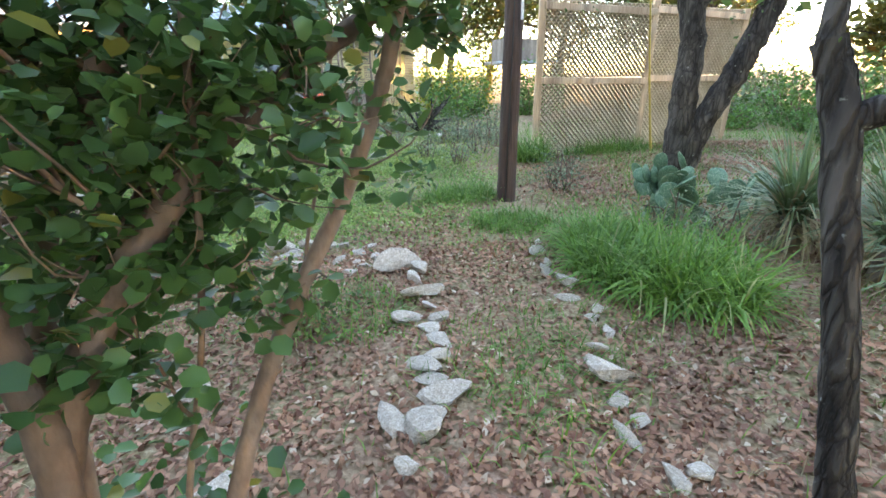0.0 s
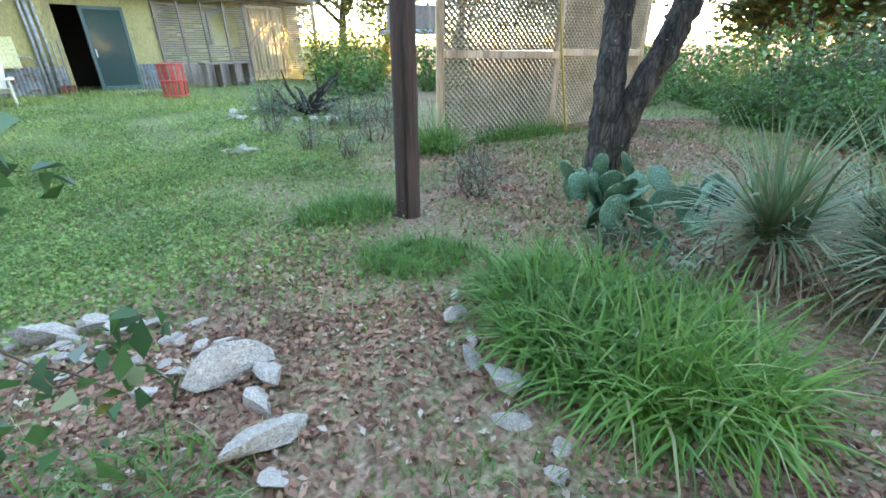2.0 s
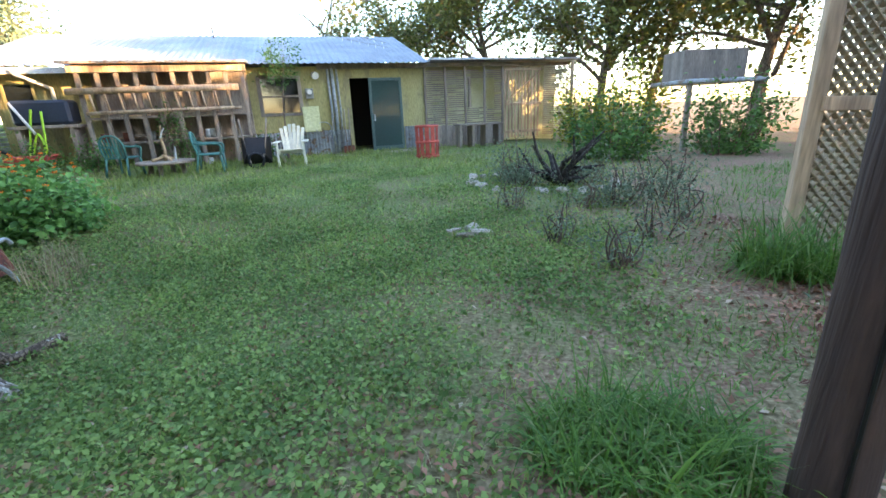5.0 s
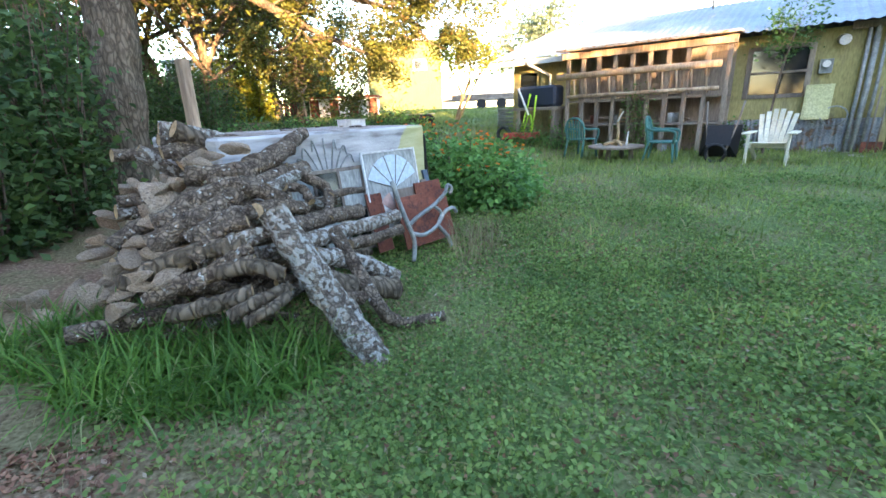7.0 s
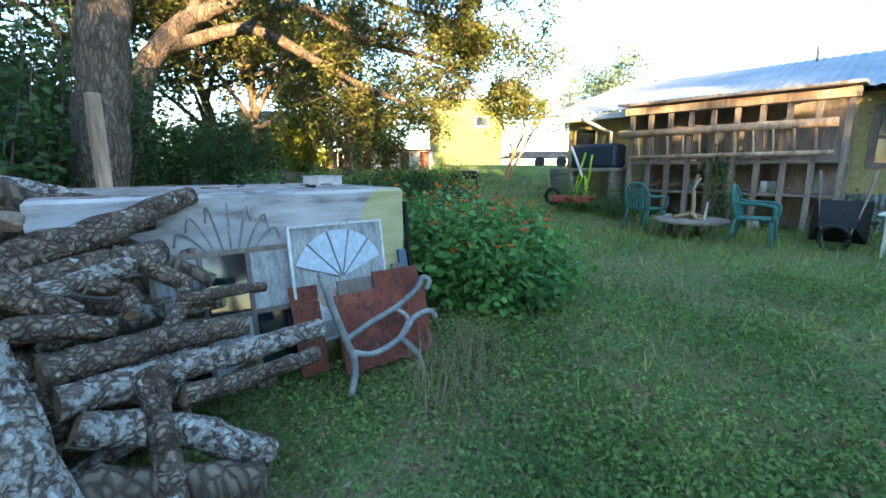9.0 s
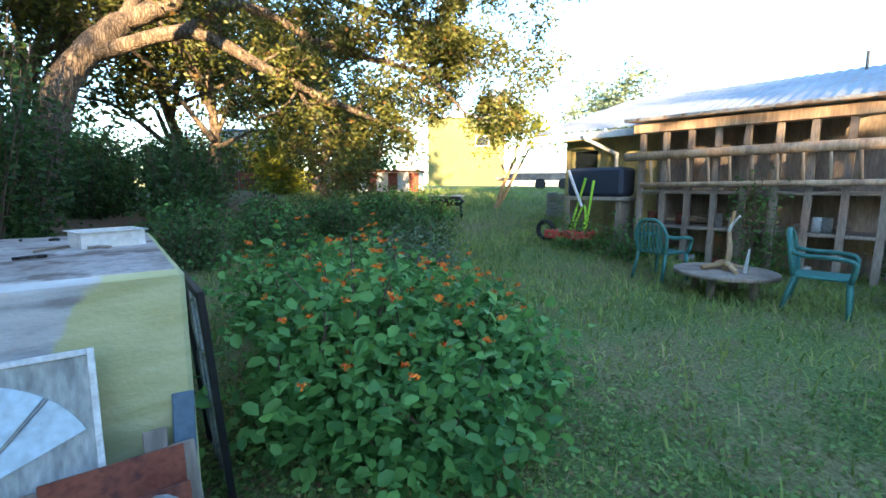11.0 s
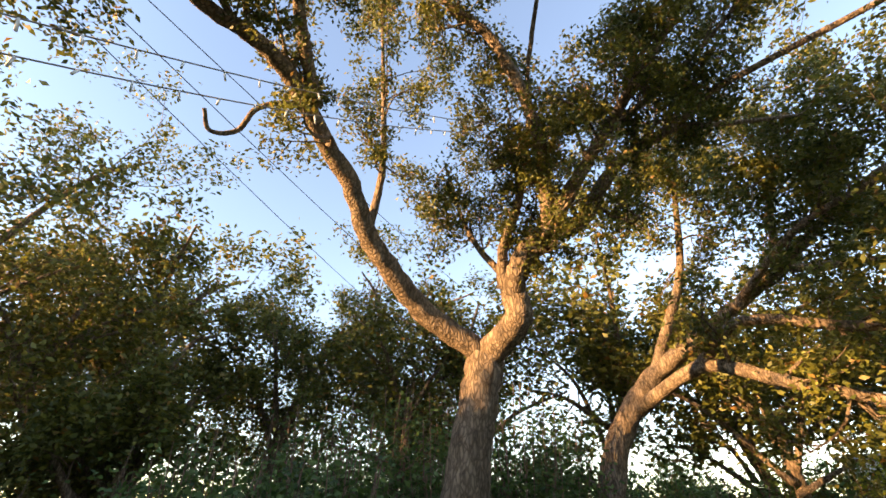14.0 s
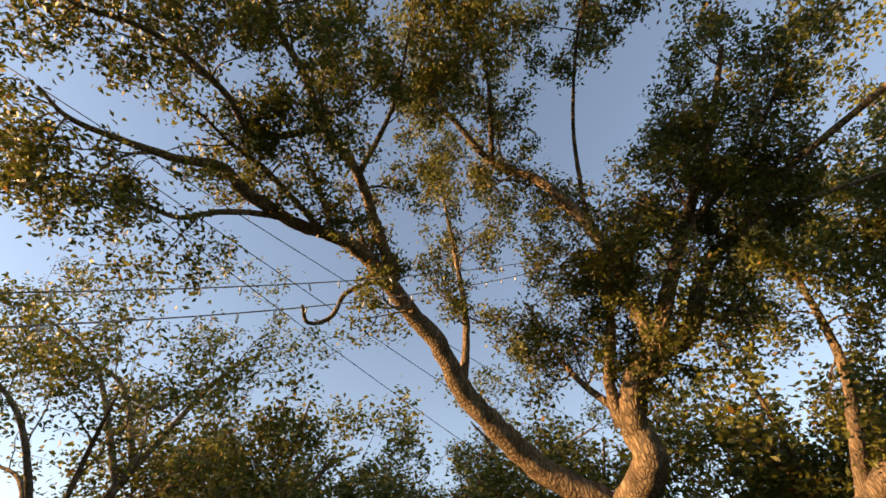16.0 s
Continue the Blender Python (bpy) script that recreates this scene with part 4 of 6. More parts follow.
def fan(cx, cz, r0, r1, a0, a1, n, y):
    bm = bmesh.new()
    prev = None
    for k in range(n + 1):
        a = a0 + (a1 - a0) * k / n
        cur = [bm.verts.new((cx + r * math.cos(a), y, cz + r * math.sin(a))) for r in (r0, r1)]
        if prev:
            bm.faces.new((prev[0], prev[1], cur[1], cur[0]))
        prev = cur
    r = bmesh.ops.extrude_face_region(bm, geom=bm.faces[:])
    bmesh.ops.translate(bm, vec=(0, 0.006, 0), verts=[v for v in r["geom"] if isinstance(v, bmesh.types.BMVert)])
    bmesh.ops.recalc_face_normals(bm, faces=bm.faces)
    return bm


def glass_panel(x, w, h, tilt, z, bare):
    gp = thing("stained_glass_panel", BM @ pose(x, 0.26, z, tilt, 0, 0), "leaded shell-pattern glass panel leaning on the concrete box", "glass panel", "leaning glass panels")
    part("pane", boxed((-w / 2, -0.004, 0), (w / 2, 0.004, h), 0.001), M_TEXGL if not bare else M_TEXGL, gp)
    for lo, hi in (((-w / 2 - 0.02, -0.012, 0), (-w / 2, 0.014, h)), ((w / 2, -0.012, 0), (w / 2 + 0.02, 0.014, h)), ((-w / 2, -0.012, h - 0.02), (w / 2, 0.014, h)), ((-w / 2, -0.012, 0), (w / 2, 0.014, 0.02))):
        part("frame", boxed(lo, hi, 0.002), M_WHITE, gp)
    cz = h * 0.52
    for k in range(5):
        a0 = 0.35 + k * 0.49
        part("glass_petal", fan(0, cz, 0.03, h * 0.42, a0, a0 + 0.46, 6, 0.006), M_BLUEGL if not 0 < k < 1 else M_WHITEGL, gp, "pale blue glass petal")
        rod("lead_line", [(0.03 * math.cos(a0), 0.016, cz + 0.03 * math.sin(a0)), (h * 0.42 * math.cos(a0), 0.016, cz + h * 0.42 * math.sin(a0))], 0.005, M_IRON, gp, 4)
    for k in range(5):
        a0 = 0.05 + k * 0.61
        part("shell_rib", fan(0, cz - h * 0.36, 0.02, h * 0.33, a0, a0 + 0.57, 5, 0.012), M_PINKGL if k % 2 else M_WHITEGL, gp, "pink glass shell rib")
    return gp


glass_panel(0.68, 0.7, 0.84, 9, 0.06, False)
wp = thing("old_window_sash", BM @ pose(1.42, 0.2, -0.1, 9, 0, 0), "dark old window sash with cracked panes leaning on the box", "window sash")
for a in (-0.42, -0.14, 0.14, 0.4):
    part("mullion", boxed((a, -0.015, 0), (a + 0.03, 0.015, 0.86), 0.003), M_OLDWOOD, wp)
for z in (0.0, 0.42, 0.84):
    part("sash_rail", boxed((-0.42, -0.012, z), (0.43, 0.012, z + 0.035), 0.003), M_OLDWOOD, wp)
for k in range(3):
    for z in (0.035, 0.455):
        part("pane", boxed((-0.39 + k * 0.28, -0.003, z), (-0.14 + k * 0.28, 0.003, z + 0.385), 0), M_TEXGL if (k + (z > 0.1)) % 2 else M_WINDOW, wp)
orn = thing("wire_fan_ornament", BM @ pose(1.38, 0.05, 0.5, 5, 0, 0), "grey wire fan ornament standing above the old sash", "ornament")
for k in range(7):
    a = 0.35 + k * 0.41
    rod("wire", [(0, 0.01, 0), (0.16 * math.cos(a), 0.01, 0.22 + 0.12 * math.sin(a)), (0.3 * math.cos(a), 0.01, 0.3 + 0.26 * math.sin(a)), (0.34 * math.cos(a), 0.01, 0.22 + 0.24 * math.sin(a))], 0.008, M_IRON, orn, 6, n=12)
wc = thing("bent_rod", BM @ pose(1.02, 0.06, -0.1, 5, 0, 0), "bent grey iron rod propped on the box front", "rod")
rod("rod", [(0, 0, 0), (0.0, 0, 0.9), (0.03, 0, 1.08), (0.12, 0, 1.16), (0.26, -0.02, 1.17)], 0.009, M_IRON, wc, 6, n=20)
for k, (x0, w2, h2, mt2, lb) in enumerate(((0.45, 0.75, 0.55, M_RUST, "rusty red sheet of metal"), (0.28, 0.4, 0.66, M_RUST, "rusty red sheet of metal"), (0.5, 0.5, 0.62, M_OLDWOOD, "weathered board"), (0.98, 0.2, 0.62, M_RUST, "narrow rust-red plank"))):
    z0 = -0.12
    sh = thing("metal_sheet" if mt2 == M_RUST else "board", BM @ pose(x0, 0.36 + 0.05 * (3 - k), z0, 16, 0, 0), lb + " leaning on the concrete box", "sheet")
    part("sheet", boxed((-w2 / 2, -0.008, 0), (w2 / 2, 0.008, h2), 0.002), mt2, sh)
for k, (x0, L) in enumerate(((0.1, 0.85), (0.17, 0.75), (0.05, 0.7))):
    sh = thing("plank", BM @ pose(x0, 0.3 + 0.05 * k, -0.2, 20, -4 + 3 * k, 0), "dark old plank leaning on the box corner", "plank", "leaning planks")
    part("board", boxed((-0.04, -0.015, 0), (0.04, 0.015, L), 0.004), M_OLDWOOD if k else plain("faded_blue_wood", (0.1, 0.14, 0.18), 0.7), sh)
# cast iron bench end with scrolls
be = thing("bench_end", BM @ pose(0.55, 0.62, -0.22, 8, 0, 0), "scrolled cast-iron bench end standing in the grass", "bench end")
for pts, r in (([(0.42, 0, 0.85), (0.36, 0, 0.6), (0.3, 0, 0.4), (0.25, 0, 0.2), (0.3, 0, 0.0)], 0.025), ([(0.3, 0, 0.38), (0.1, 0, 0.46), (-0.1, 0, 0.52), (-0.3, 0, 0.62), (-0.36, 0, 0.7), (-0.42, 0, 0.66), (-0.38, 0, 0.6)], 0.022), ([(0.28, 0, 0.3), (0.1, 0, 0.24), (-0.12, 0, 0.3), (-0.26, 0, 0.42), (-0.4, 0, 0.44), (-0.45, 0, 0.38)], 0.022), ([(-0.1, 0, 0.52), (-0.2, 0, 0.42), (-0.12, 0, 0.3)], 0.018), ([(-0.12, 0, 0.3), (-0.25, 0, 0.15), (-0.3, 0, 0)], 0.022)):
    rod("scroll", pts, r, M_IRON, be, 7, n=20)
# dark frame and ironwork panel against the end of the box
fr = thing("ironwork_panel", BM @ pose(-0.14, -0.06, -0.25, 0, 4, 0), "dark ornate iron grille leaning on the box end", "grille")
for lo, hi in (((-0.02, -0.62, 0), (0.01, -0.58, 1.25)), ((-0.02, -0.04, 0), (0.01, 0.0, 1.25)), ((-0.02, -0.58, 1.21), (0.01, -0.04, 1.25)), ((-0.02, -0.58, 0), (0.01, -0.04, 0.04))):
    part("frame_bar", boxed(lo, hi, 0.003), M_BLACK, fr)
for k in range(4):
    for s in (-1, 1):
        zc = 0.2 + k * 0.27
        rod("scroll", [(-0.01, -0.31 + s * (0.02 + 0.2 * math.sin(t)), zc + 0.13 * math.cos(t * 1.0)) for t in np.linspace(0, 3.14, 12)], 0.01, M_IRON, fr, 5)
for s in (-0.45, -0.31, -0.17):
    rod("bar", [(-0.01, s, 0.04), (-0.01, s, 1.22)], 0.009, M_IRON, fr, 5)
# timber post
ps = thing("timber_post", pose(-6.35, 3.14, -0.41), "square cut timber post standing behind the wood pile", "post")
part("post", boxed((-0.06, -0.05, 0), (0.06, 0.05, 2.3), 0.01, pose(0, 0, 0, 0, 1.0, 40)), M_BOARD, ps)

# ---- wood pile ----
WP = np.random.default_rng(21)


def log(pts, r0, r1, material, label, seed, sides=12, group="logs of the wood pile"):
    rng = np.random.default_rng(seed)
    base = np.array(pts[0], float)
    c = curve_pts(np.array(pts, float) - base, 14)
    c = c + rng.normal(0, 0.06, c.shape) * r0
    o = thing("firewood_log", Matrix.Translation(base), label, "log", group)
    rad = np.linspace(r0, r1, 14) * (1 + rng.normal(0, 0.05, 14))
    part("bark", mesh_from("bark", *tube(c, rad, sides, 0.07, rng), material, True), None, o)
    for e, d, r in ((c[0], c[0] - c[1], rad[0]), (c[-1], c[-1] - c[-2], rad[-1])):
        d = Vector(d).normalized()
        bm = bmesh.new()
        bmesh.ops.create_circle(bm, cap_ends=True, cap_tris=True, segments=sides, radius=r * 0.97, matrix=Matrix.Translation(Vector(e) - d * 0.004) @ d.to_track_quat("Z", "Y").to_matrix().to_4x4())
        part("cut_end", bm, M_CUT, o, "pale sawn end")
    return o


# the mound: logs laid roughly across the view, higher towards the box
pile_c, pile_a = np.array([-4.62, 3.7]), radians(112)
pu, pv = np.array([math.cos(pile_a), math.sin(pile_a)]), np.array([-math.sin(pile_a), math.cos(pile_a)])


def pile_top(x, y):
    """Height under which the inner logs stay: the pile's slanting face, falling off to its south end."""
    return (0.6654 - 0.4916 * x - 0.5517 * y) / 0.6738 - 0.24 - 0.7 * max(0.0, 3.5 - y)


k = 0
for layer in range(9):
    width = 1.15 * (1 - layer / 10)
    nrow = max(5, int(11 * (1 - layer / 11)))
    for r in range(nrow):
        off = (r / max(1, nrow - 1) - 0.5) * 2 * width + WP.normal(0, 0.05)
        L = WP.uniform(0.9, 1.7) * (1 - layer * 0.04)
        mid = pile_c + pu * (WP.normal(0.0, 0.28) + 0.04 * layer) + pv * (off * 0.62 + 0.16 + layer * 0.06)
        z = gz(*mid) + 0.08 + layer * 0.135 + WP.normal(0, 0.025)
        if z > pile_top(*mid):
            continue
        a = pile_a + WP.normal(0, 0.3)
        d = np.array([math.cos(a), math.sin(a), WP.normal(-0.12, 0.16)])
        m0 = np.array([*mid, z])
        r0 = WP.uniform(0.035, 0.09)
        bend = WP.normal(0, 0.09, 3)
        log([m0 - d * L / 2, m0 + bend, m0 + d * L / 2], r0, r0 * WP.uniform(0.6, 1.0), (M_LOG, M_LOG, M_LOGPALE, M_OAK)[k % 4], "lichen-spotted branch stacked in the wood pile", 100 + k)
        k += 1
log([(-3.95, 3.27, 0.47), (-4.03, 3.61, 0.66), (-4.32, 3.94, 0.79), (-4.77, 4.27, 0.85)], 0.085, 0.06, M_LOG, "lichen-spotted branch on the face of the wood pile", 320)
log([(-3.92, 3.51, 0.5), (-3.96, 3.73, 0.61), (-4.05, 3.91, 0.64)], 0.075, 0.06, M_LOG, "lichen-spotted branch on the face of the wood pile", 321)
log([(-4.03, 3.92, 0.64), (-4.17, 4.06, 0.63), (-4.31, 4.26, 0.57)], 0.06, 0.05, M_LOG, "lichen-spotted branch on the face of the wood pile", 322)
log([(-4.23, 3.49, 0.89), (-4.25, 3.78, 0.89), (-4.53, 3.99, 0.92), (-4.87, 4.18, 1.01)], 0.08, 0.06, M_LOG, "lichen-spotted branch on the face of the wood pile", 323)
log([(-4.35, 3.86, 0.9), (-4.69, 4.06, 0.98), (-5.14, 4.3, 1.12)], 0.075, 0.06, M_LOG, "lichen-spotted branch on the face of the wood pile", 324)
log([(-4.03, 3.3, 0.6), (-4.12, 3.64, 0.77), (-4.34, 3.91, 0.85)], 0.08, 0.06, M_LOG, "lichen-spotted branch on the face of the wood pile", 325)
log([(-4.57, 4.13, 0.87), (-4.62, 4.33, 0.75), (-4.6, 4.45, 0.63), (-4.32, 4.42, 0.46)], 0.05, 0.04, M_LOG, "lichen-spotted branch on the face of the wood pile", 326)
log([(-4.26, 4, 0.75), (-4.53, 4.18, 0.8), (-4.69, 4.3, 0.82)], 0.05, 0.045, M_LOGPALE, "lichen-spotted branch on the face of the wood pile", 327)
log([(-4.05, 4.11, 0.48), (-4.38, 4.41, 0.47), (-4.65, 4.7, 0.44)], 0.075, 0.06, M_LOG, "lichen-spotted branch on the face of the wood pile", 328)
log([(-4, 4.19, 0.38), (-4.34, 4.53, 0.35), (-4.87, 5.07, 0.3)], 0.07, 0.06, M_LOGPALE, "lichen-spotted branch on the face of the wood pile", 329)
log([(-4.21, 4.55, 0.26), (-4.44, 4.8, 0.23), (-4.72, 5.07, 0.21)], 0.05, 0.045, M_LOG, "lichen-spotted branch on the face of the wood pile", 330)
log([(-3.96, 4.26, 0.29), (-4.13, 4.59, 0.14), (-4.2, 4.91, -0.06)], 0.075, 0.07, M_LOGPALE, "lichen-spotted branch on the face of the wood pile", 331)
log([(-3.78, 4.29, 0.12), (-3.96, 4.6, -0), (-4.1, 4.88, -0.13)], 0.085, 0.09, M_OAK, "lichen-spotted branch on the face of the wood pile", 332)
log([(-3.69, 4.36, 0.04), (-3.83, 4.6, -0.05)], 0.05, 0.05, M_LOG, "lichen-spotted branch on the face of the wood pile", 333)
log([(-3.53, 3.74, 0.09), (-3.52, 3.97, 0.19), (-3.62, 4.11, 0.2)], 0.045, 0.035, M_OAK, "lichen-spotted branch on the face of the wood pile", 334)
log([(-3.46, 3.84, 0.06), (-3.46, 3.99, 0.13), (-3.56, 4.1, 0.17)], 0.04, 0.03, M_OAK, "lichen-spotted branch on the face of the wood pile", 335)
log([(-3.66, 3.39, 0.1), (-3.61, 3.64, 0.15), (-3.58, 3.89, 0.21)], 0.06, 0.05, M_OAK, "lichen-spotted branch on the face of the wood pile", 336)
log([(-3.83, 3.76, 0.48), (-3.89, 3.96, 0.5), (-4.02, 4.07, 0.51)], 0.06, 0.05, M_LOGPALE, "lichen-spotted branch on the face of the wood pile", 337)
log([(-4.37, 4.11, 0.75), (-4.46, 4.25, 0.7), (-4.36, 4.3, 0.6)], 0.04, 0.035, M_LOG, "lichen-spotted branch on the face of the wood pile", 338)
log([(-3.86, 3.09, 0.28), (-3.86, 3.47, 0.42), (-3.82, 3.87, 0.48)], 0.07, 0.055, M_OAK, "lichen-spotted branch on the face of the wood pile", 339)
log([(-3.76, 3.23, 0.18), (-3.75, 3.53, 0.29), (-3.71, 3.92, 0.37)], 0.06, 0.05, M_LOG, "lichen-spotted branch on the face of the wood pile", 340)
log([(-3.71, 3.52, 0.24), (-3.75, 3.69, 0.36), (-3.77, 3.9, 0.45)], 0.05, 0.04, M_LOG, "lichen-spotted branch on the face of the wood pile", 341)
log([(-4.54, 4.45, 0.61), (-4.71, 4.59, 0.61), (-4.87, 4.77, 0.59)], 0.04, 0.03, M_LOG, "lichen-spotted branch on the face of the wood pile", 342)
log([(-4.17, 3.63, 0.84), (-4.21, 3.92, 0.77), (-4.28, 4.13, 0.65)], 0.06, 0.05, M_LOG, "lichen-spotted branch on the face of the wood pile", 343)
log([(-3.72, 3.67, 0.32), (-3.68, 3.9, 0.35), (-3.68, 4.09, 0.26)], 0.05, 0.05, M_OAK, "lichen-spotted branch on the face of the wood pile", 344)
log([(-3.81, 3.53, 0.39), (-3.9, 3.71, 0.56), (-3.91, 3.88, 0.6)], 0.05, 0.045, M_LOG, "lichen-spotted branch on the face of the wood pile", 345)
log([(-3.86, 4.05, 0.66), (-3.7, 4.3, 0.16), (-3.48, 4.62, -0.44)], 0.1, 0.125, M_LOGPALE, "thick pale lichened log leaning on the wood pile", 300)
log([(-4.19, 4.44, 0.41), (-3.97, 4.57, 0.14), (-3.78, 4.69, -0.1), (-3.83, 4.85, -0.3), (-3.86, 5.22, -0.33)], 0.055, 0.045, M_LOG, "crooked branch propped on the front of the pile", 301)


# ---- stones ----
def stone_mesh(seed, sx, sy, sz):
    rng = np.random.default_rng(seed)
    bm = bmesh.new()
    bmesh.ops.create_icosphere(bm, subdivisions=2, radius=1.0)
    axes = rng.normal(size=(9, 3))
    axes /= np.linalg.norm(axes, axis=1)[:, None]
    cut = rng.uniform(0.3, 0.68, 9)
    for v in bm.verts:
        c = np.array(v.co)
        for a, h in zip(axes, cut):
            d = c @ a
            if d > h:
                c = c - a * (d - h)
        v.co = c * np.array([sx, sy, sz]) * 1.25
    me = bpy.data.meshes.new("stone")
    bm.to_mesh(me)
    bm.free()
    return me


STONES = [stone_mesh(k, 1.0, 0.75, 0.5) for k in range(9)]
TANS = [me.copy() for me in STONES]
for me in STONES:
    me.materials.append(M_STONE)
for me in TANS:
    me.materials.append(M_TANSTONE)


def stone(x, y, s, k, label, group, z=None, tan=False, tilt=12):
    rng = np.random.default_rng(900 + k)
    o = new("edging_stone" if not tan else "rubble_stone", (TANS if tan else STONES)[k % 9])
    o.matrix_world = pose(x, y, (gz(x, y) + s * 0.18) if z is None else z, *(rng.normal(0, tilt, 2)), rng.uniform(0, 360)) @ Matrix.Diagonal((s, s * rng.uniform(0.75, 1.1), s * rng.uniform(0.6, 1), 1))
    return tagged(o, label, "stone", group)


k = 0
LEFT_EDGE = [(-0.15, 1.1, .05), (-0.11, 1.26, .085), (-0.22, 1.36, .075), (-0.06, 1.34, .05), (0.0, 1.47, .09), (-0.09, 1.56, .07), (-0.1, 1.66, .085), (-0.04, 1.74, .06), (-0.05, 1.88, .08), (-0.09, 2.02, .07), (-0.06, 2.14, .07), (-0.2, 2.13, .08), (-0.1, 2.27, .06), (-0.17, 2.45, .12), (-0.2, 2.62, .07), (-0.33, 2.88, .15), (-0.2, 2.8, .08), (-0.45, 3.0, .06), (-0.55, 3.1, .05), (-0.7, 3.2, .06), (-0.62, 3.32, .05), (-0.85, 3.38, .06), (-1.0, 3.42, .08), (-1.14, 3.5, .1), (-1.25, 3.4, .07), (-1.42, 3.45, .12), (-1.55, 3.3, .08)]
for x, y, s in LEFT_EDGE:
    stone(x, y, s * 1.25, k, "pale flat limestone edging the leaf-strewn path", "path edging stones")
    k += 1
for x, y, s in [(0.75, 1.05, .07), (0.82, 1.08, .06), (0.66, 1.24, .07), (0.74, 1.3, .05), (0.7, 1.42, .06), (0.74, 1.57, .12), (0.66, 1.68, .05), (0.72, 1.78, .06), (0.84, 1.93, .07), (0.8, 2.08, .05), (0.88, 2.18, .06), (0.74, 2.35, .08), (0.77, 2.52, .13), (0.68, 2.7, .08), (0.72, 2.85, .07), (0.7, 3.05, .09), (0.74, 3.25, .06), (-0.75, 1.05, .1), (-1.1, 1.5, .1), (0.04, 4.62, .04)]:
    stone(x, y, s, k, "grey limestone lump edging the path", "path edging stones")
    k += 1
rs2 = np.random.default_rng(17)
for _ in range(26):
    stone(-1.0 + 0.32 * rs2.normal(), 3.15 + 0.16 * rs2.normal(), rs2.uniform(0.035, 0.075), k, "small broken limestone at the corner of the path edging", "path edging stones")
    k += 1
for _ in range(95):
    t, up = rs2.uniform(0, 1), rs2.uniform(0, 1)
    x = -4.6 + 0.3 * rs2.normal() * (1 - 0.4 * up) - 0.5 * up
    y = 2.72 + 0.34 * rs2.normal() * (1 - 0.3 * up) + 0.45 * up
    z = gz(x, y) + 0.05 + up * 0.95 * np.exp(-((y - 3.1) / 0.8) ** 2)
    stone(x, y, rs2.uniform(0.08, 0.16), k, "tan rubble stone heaped beside the wood pile", "rubble heap", z, True, 30)
    k += 1
for x, y, z in [(-4.33, 3.66, 1.02), (-4.27, 3.55, 0.95), (-4.2, 3.43, 0.86), (-4.13, 3.31, 0.76), (-4.05, 3.28, 0.63), (-3.99, 3.18, 0.52), (-3.91, 3.17, 0.4), (-3.87, 3.14, 0.32), (-3.82, 3.11, 0.22), (-3.78, 3.06, 0.13), (-4.43, 3.79, 1.03), (-4.32, 3.56, 1.01), (-4.17, 3.35, 0.82), (-3.92, 3.27, 0.45), (-3.83, 3.35, 0.33), (-3.92, 3.06, 0.36), (-3.88, 3.4, 0.43), (-3.81, 3.23, 0.25)]:
    stone(x, y, 0.1 + 0.02 * (k % 4), k, "large tan stone on the rubble heap", "rubble heap", z, True, 14)
    k += 1
# stone ring bed with dead roots
for t in np.linspace(0, 6.28, 22):
    stone(-0.75 + 1.15 * math.cos(t), 10.4 + 0.75 * math.sin(t), 0.14, k, "pale stone in the ring of a garden bed", "garden bed stones")
    k += 1
for x, y in ((-1.3, 7.9), (-1.15, 7.8), (-1.45, 7.75), (-1.25, 7.65)):
    stone(x, y, 0.12, k, "white stone half hidden in the grass", "stones in the lawn")
    k += 1
rt = thing("root_stump", pose(-0.5, 10.4, gz(-0.5, 10.4)), "tangle of dead roots and branches in the bed", "stump")
rtr = np.random.default_rng(31)
for _ in range(26):
    a = rtr.uniform(0, 6.28)
    d = np.array([math.cos(a), math.sin(a) * 0.7, rtr.uniform(0.2, 1.3)])
    rod("root", [(0, 0, 0.05), tuple(d * 0.3 + rtr.normal(0, 0.08, 3)), tuple(d * rtr.uniform(0.45, 0.75))], np.linspace(0.05, 0.012, 10), M_DARK, rt, 5, n=10)
for k2, (x, y, h) in enumerate(((-1.2, 10.5, 0.8), (-0.1, 10.6, 0.6), (-1.0, 10.1, 0.5), (0.3, 9.2, 0.7), (0.9, 9.5, 0.8))):
    shrub("sage_clump", "grey-green sage clump in the garden bed", x, y, 0.8, 0.7, h, 140 + k2, M_GREY, 900, 0.06, stems=16, width=0.35)

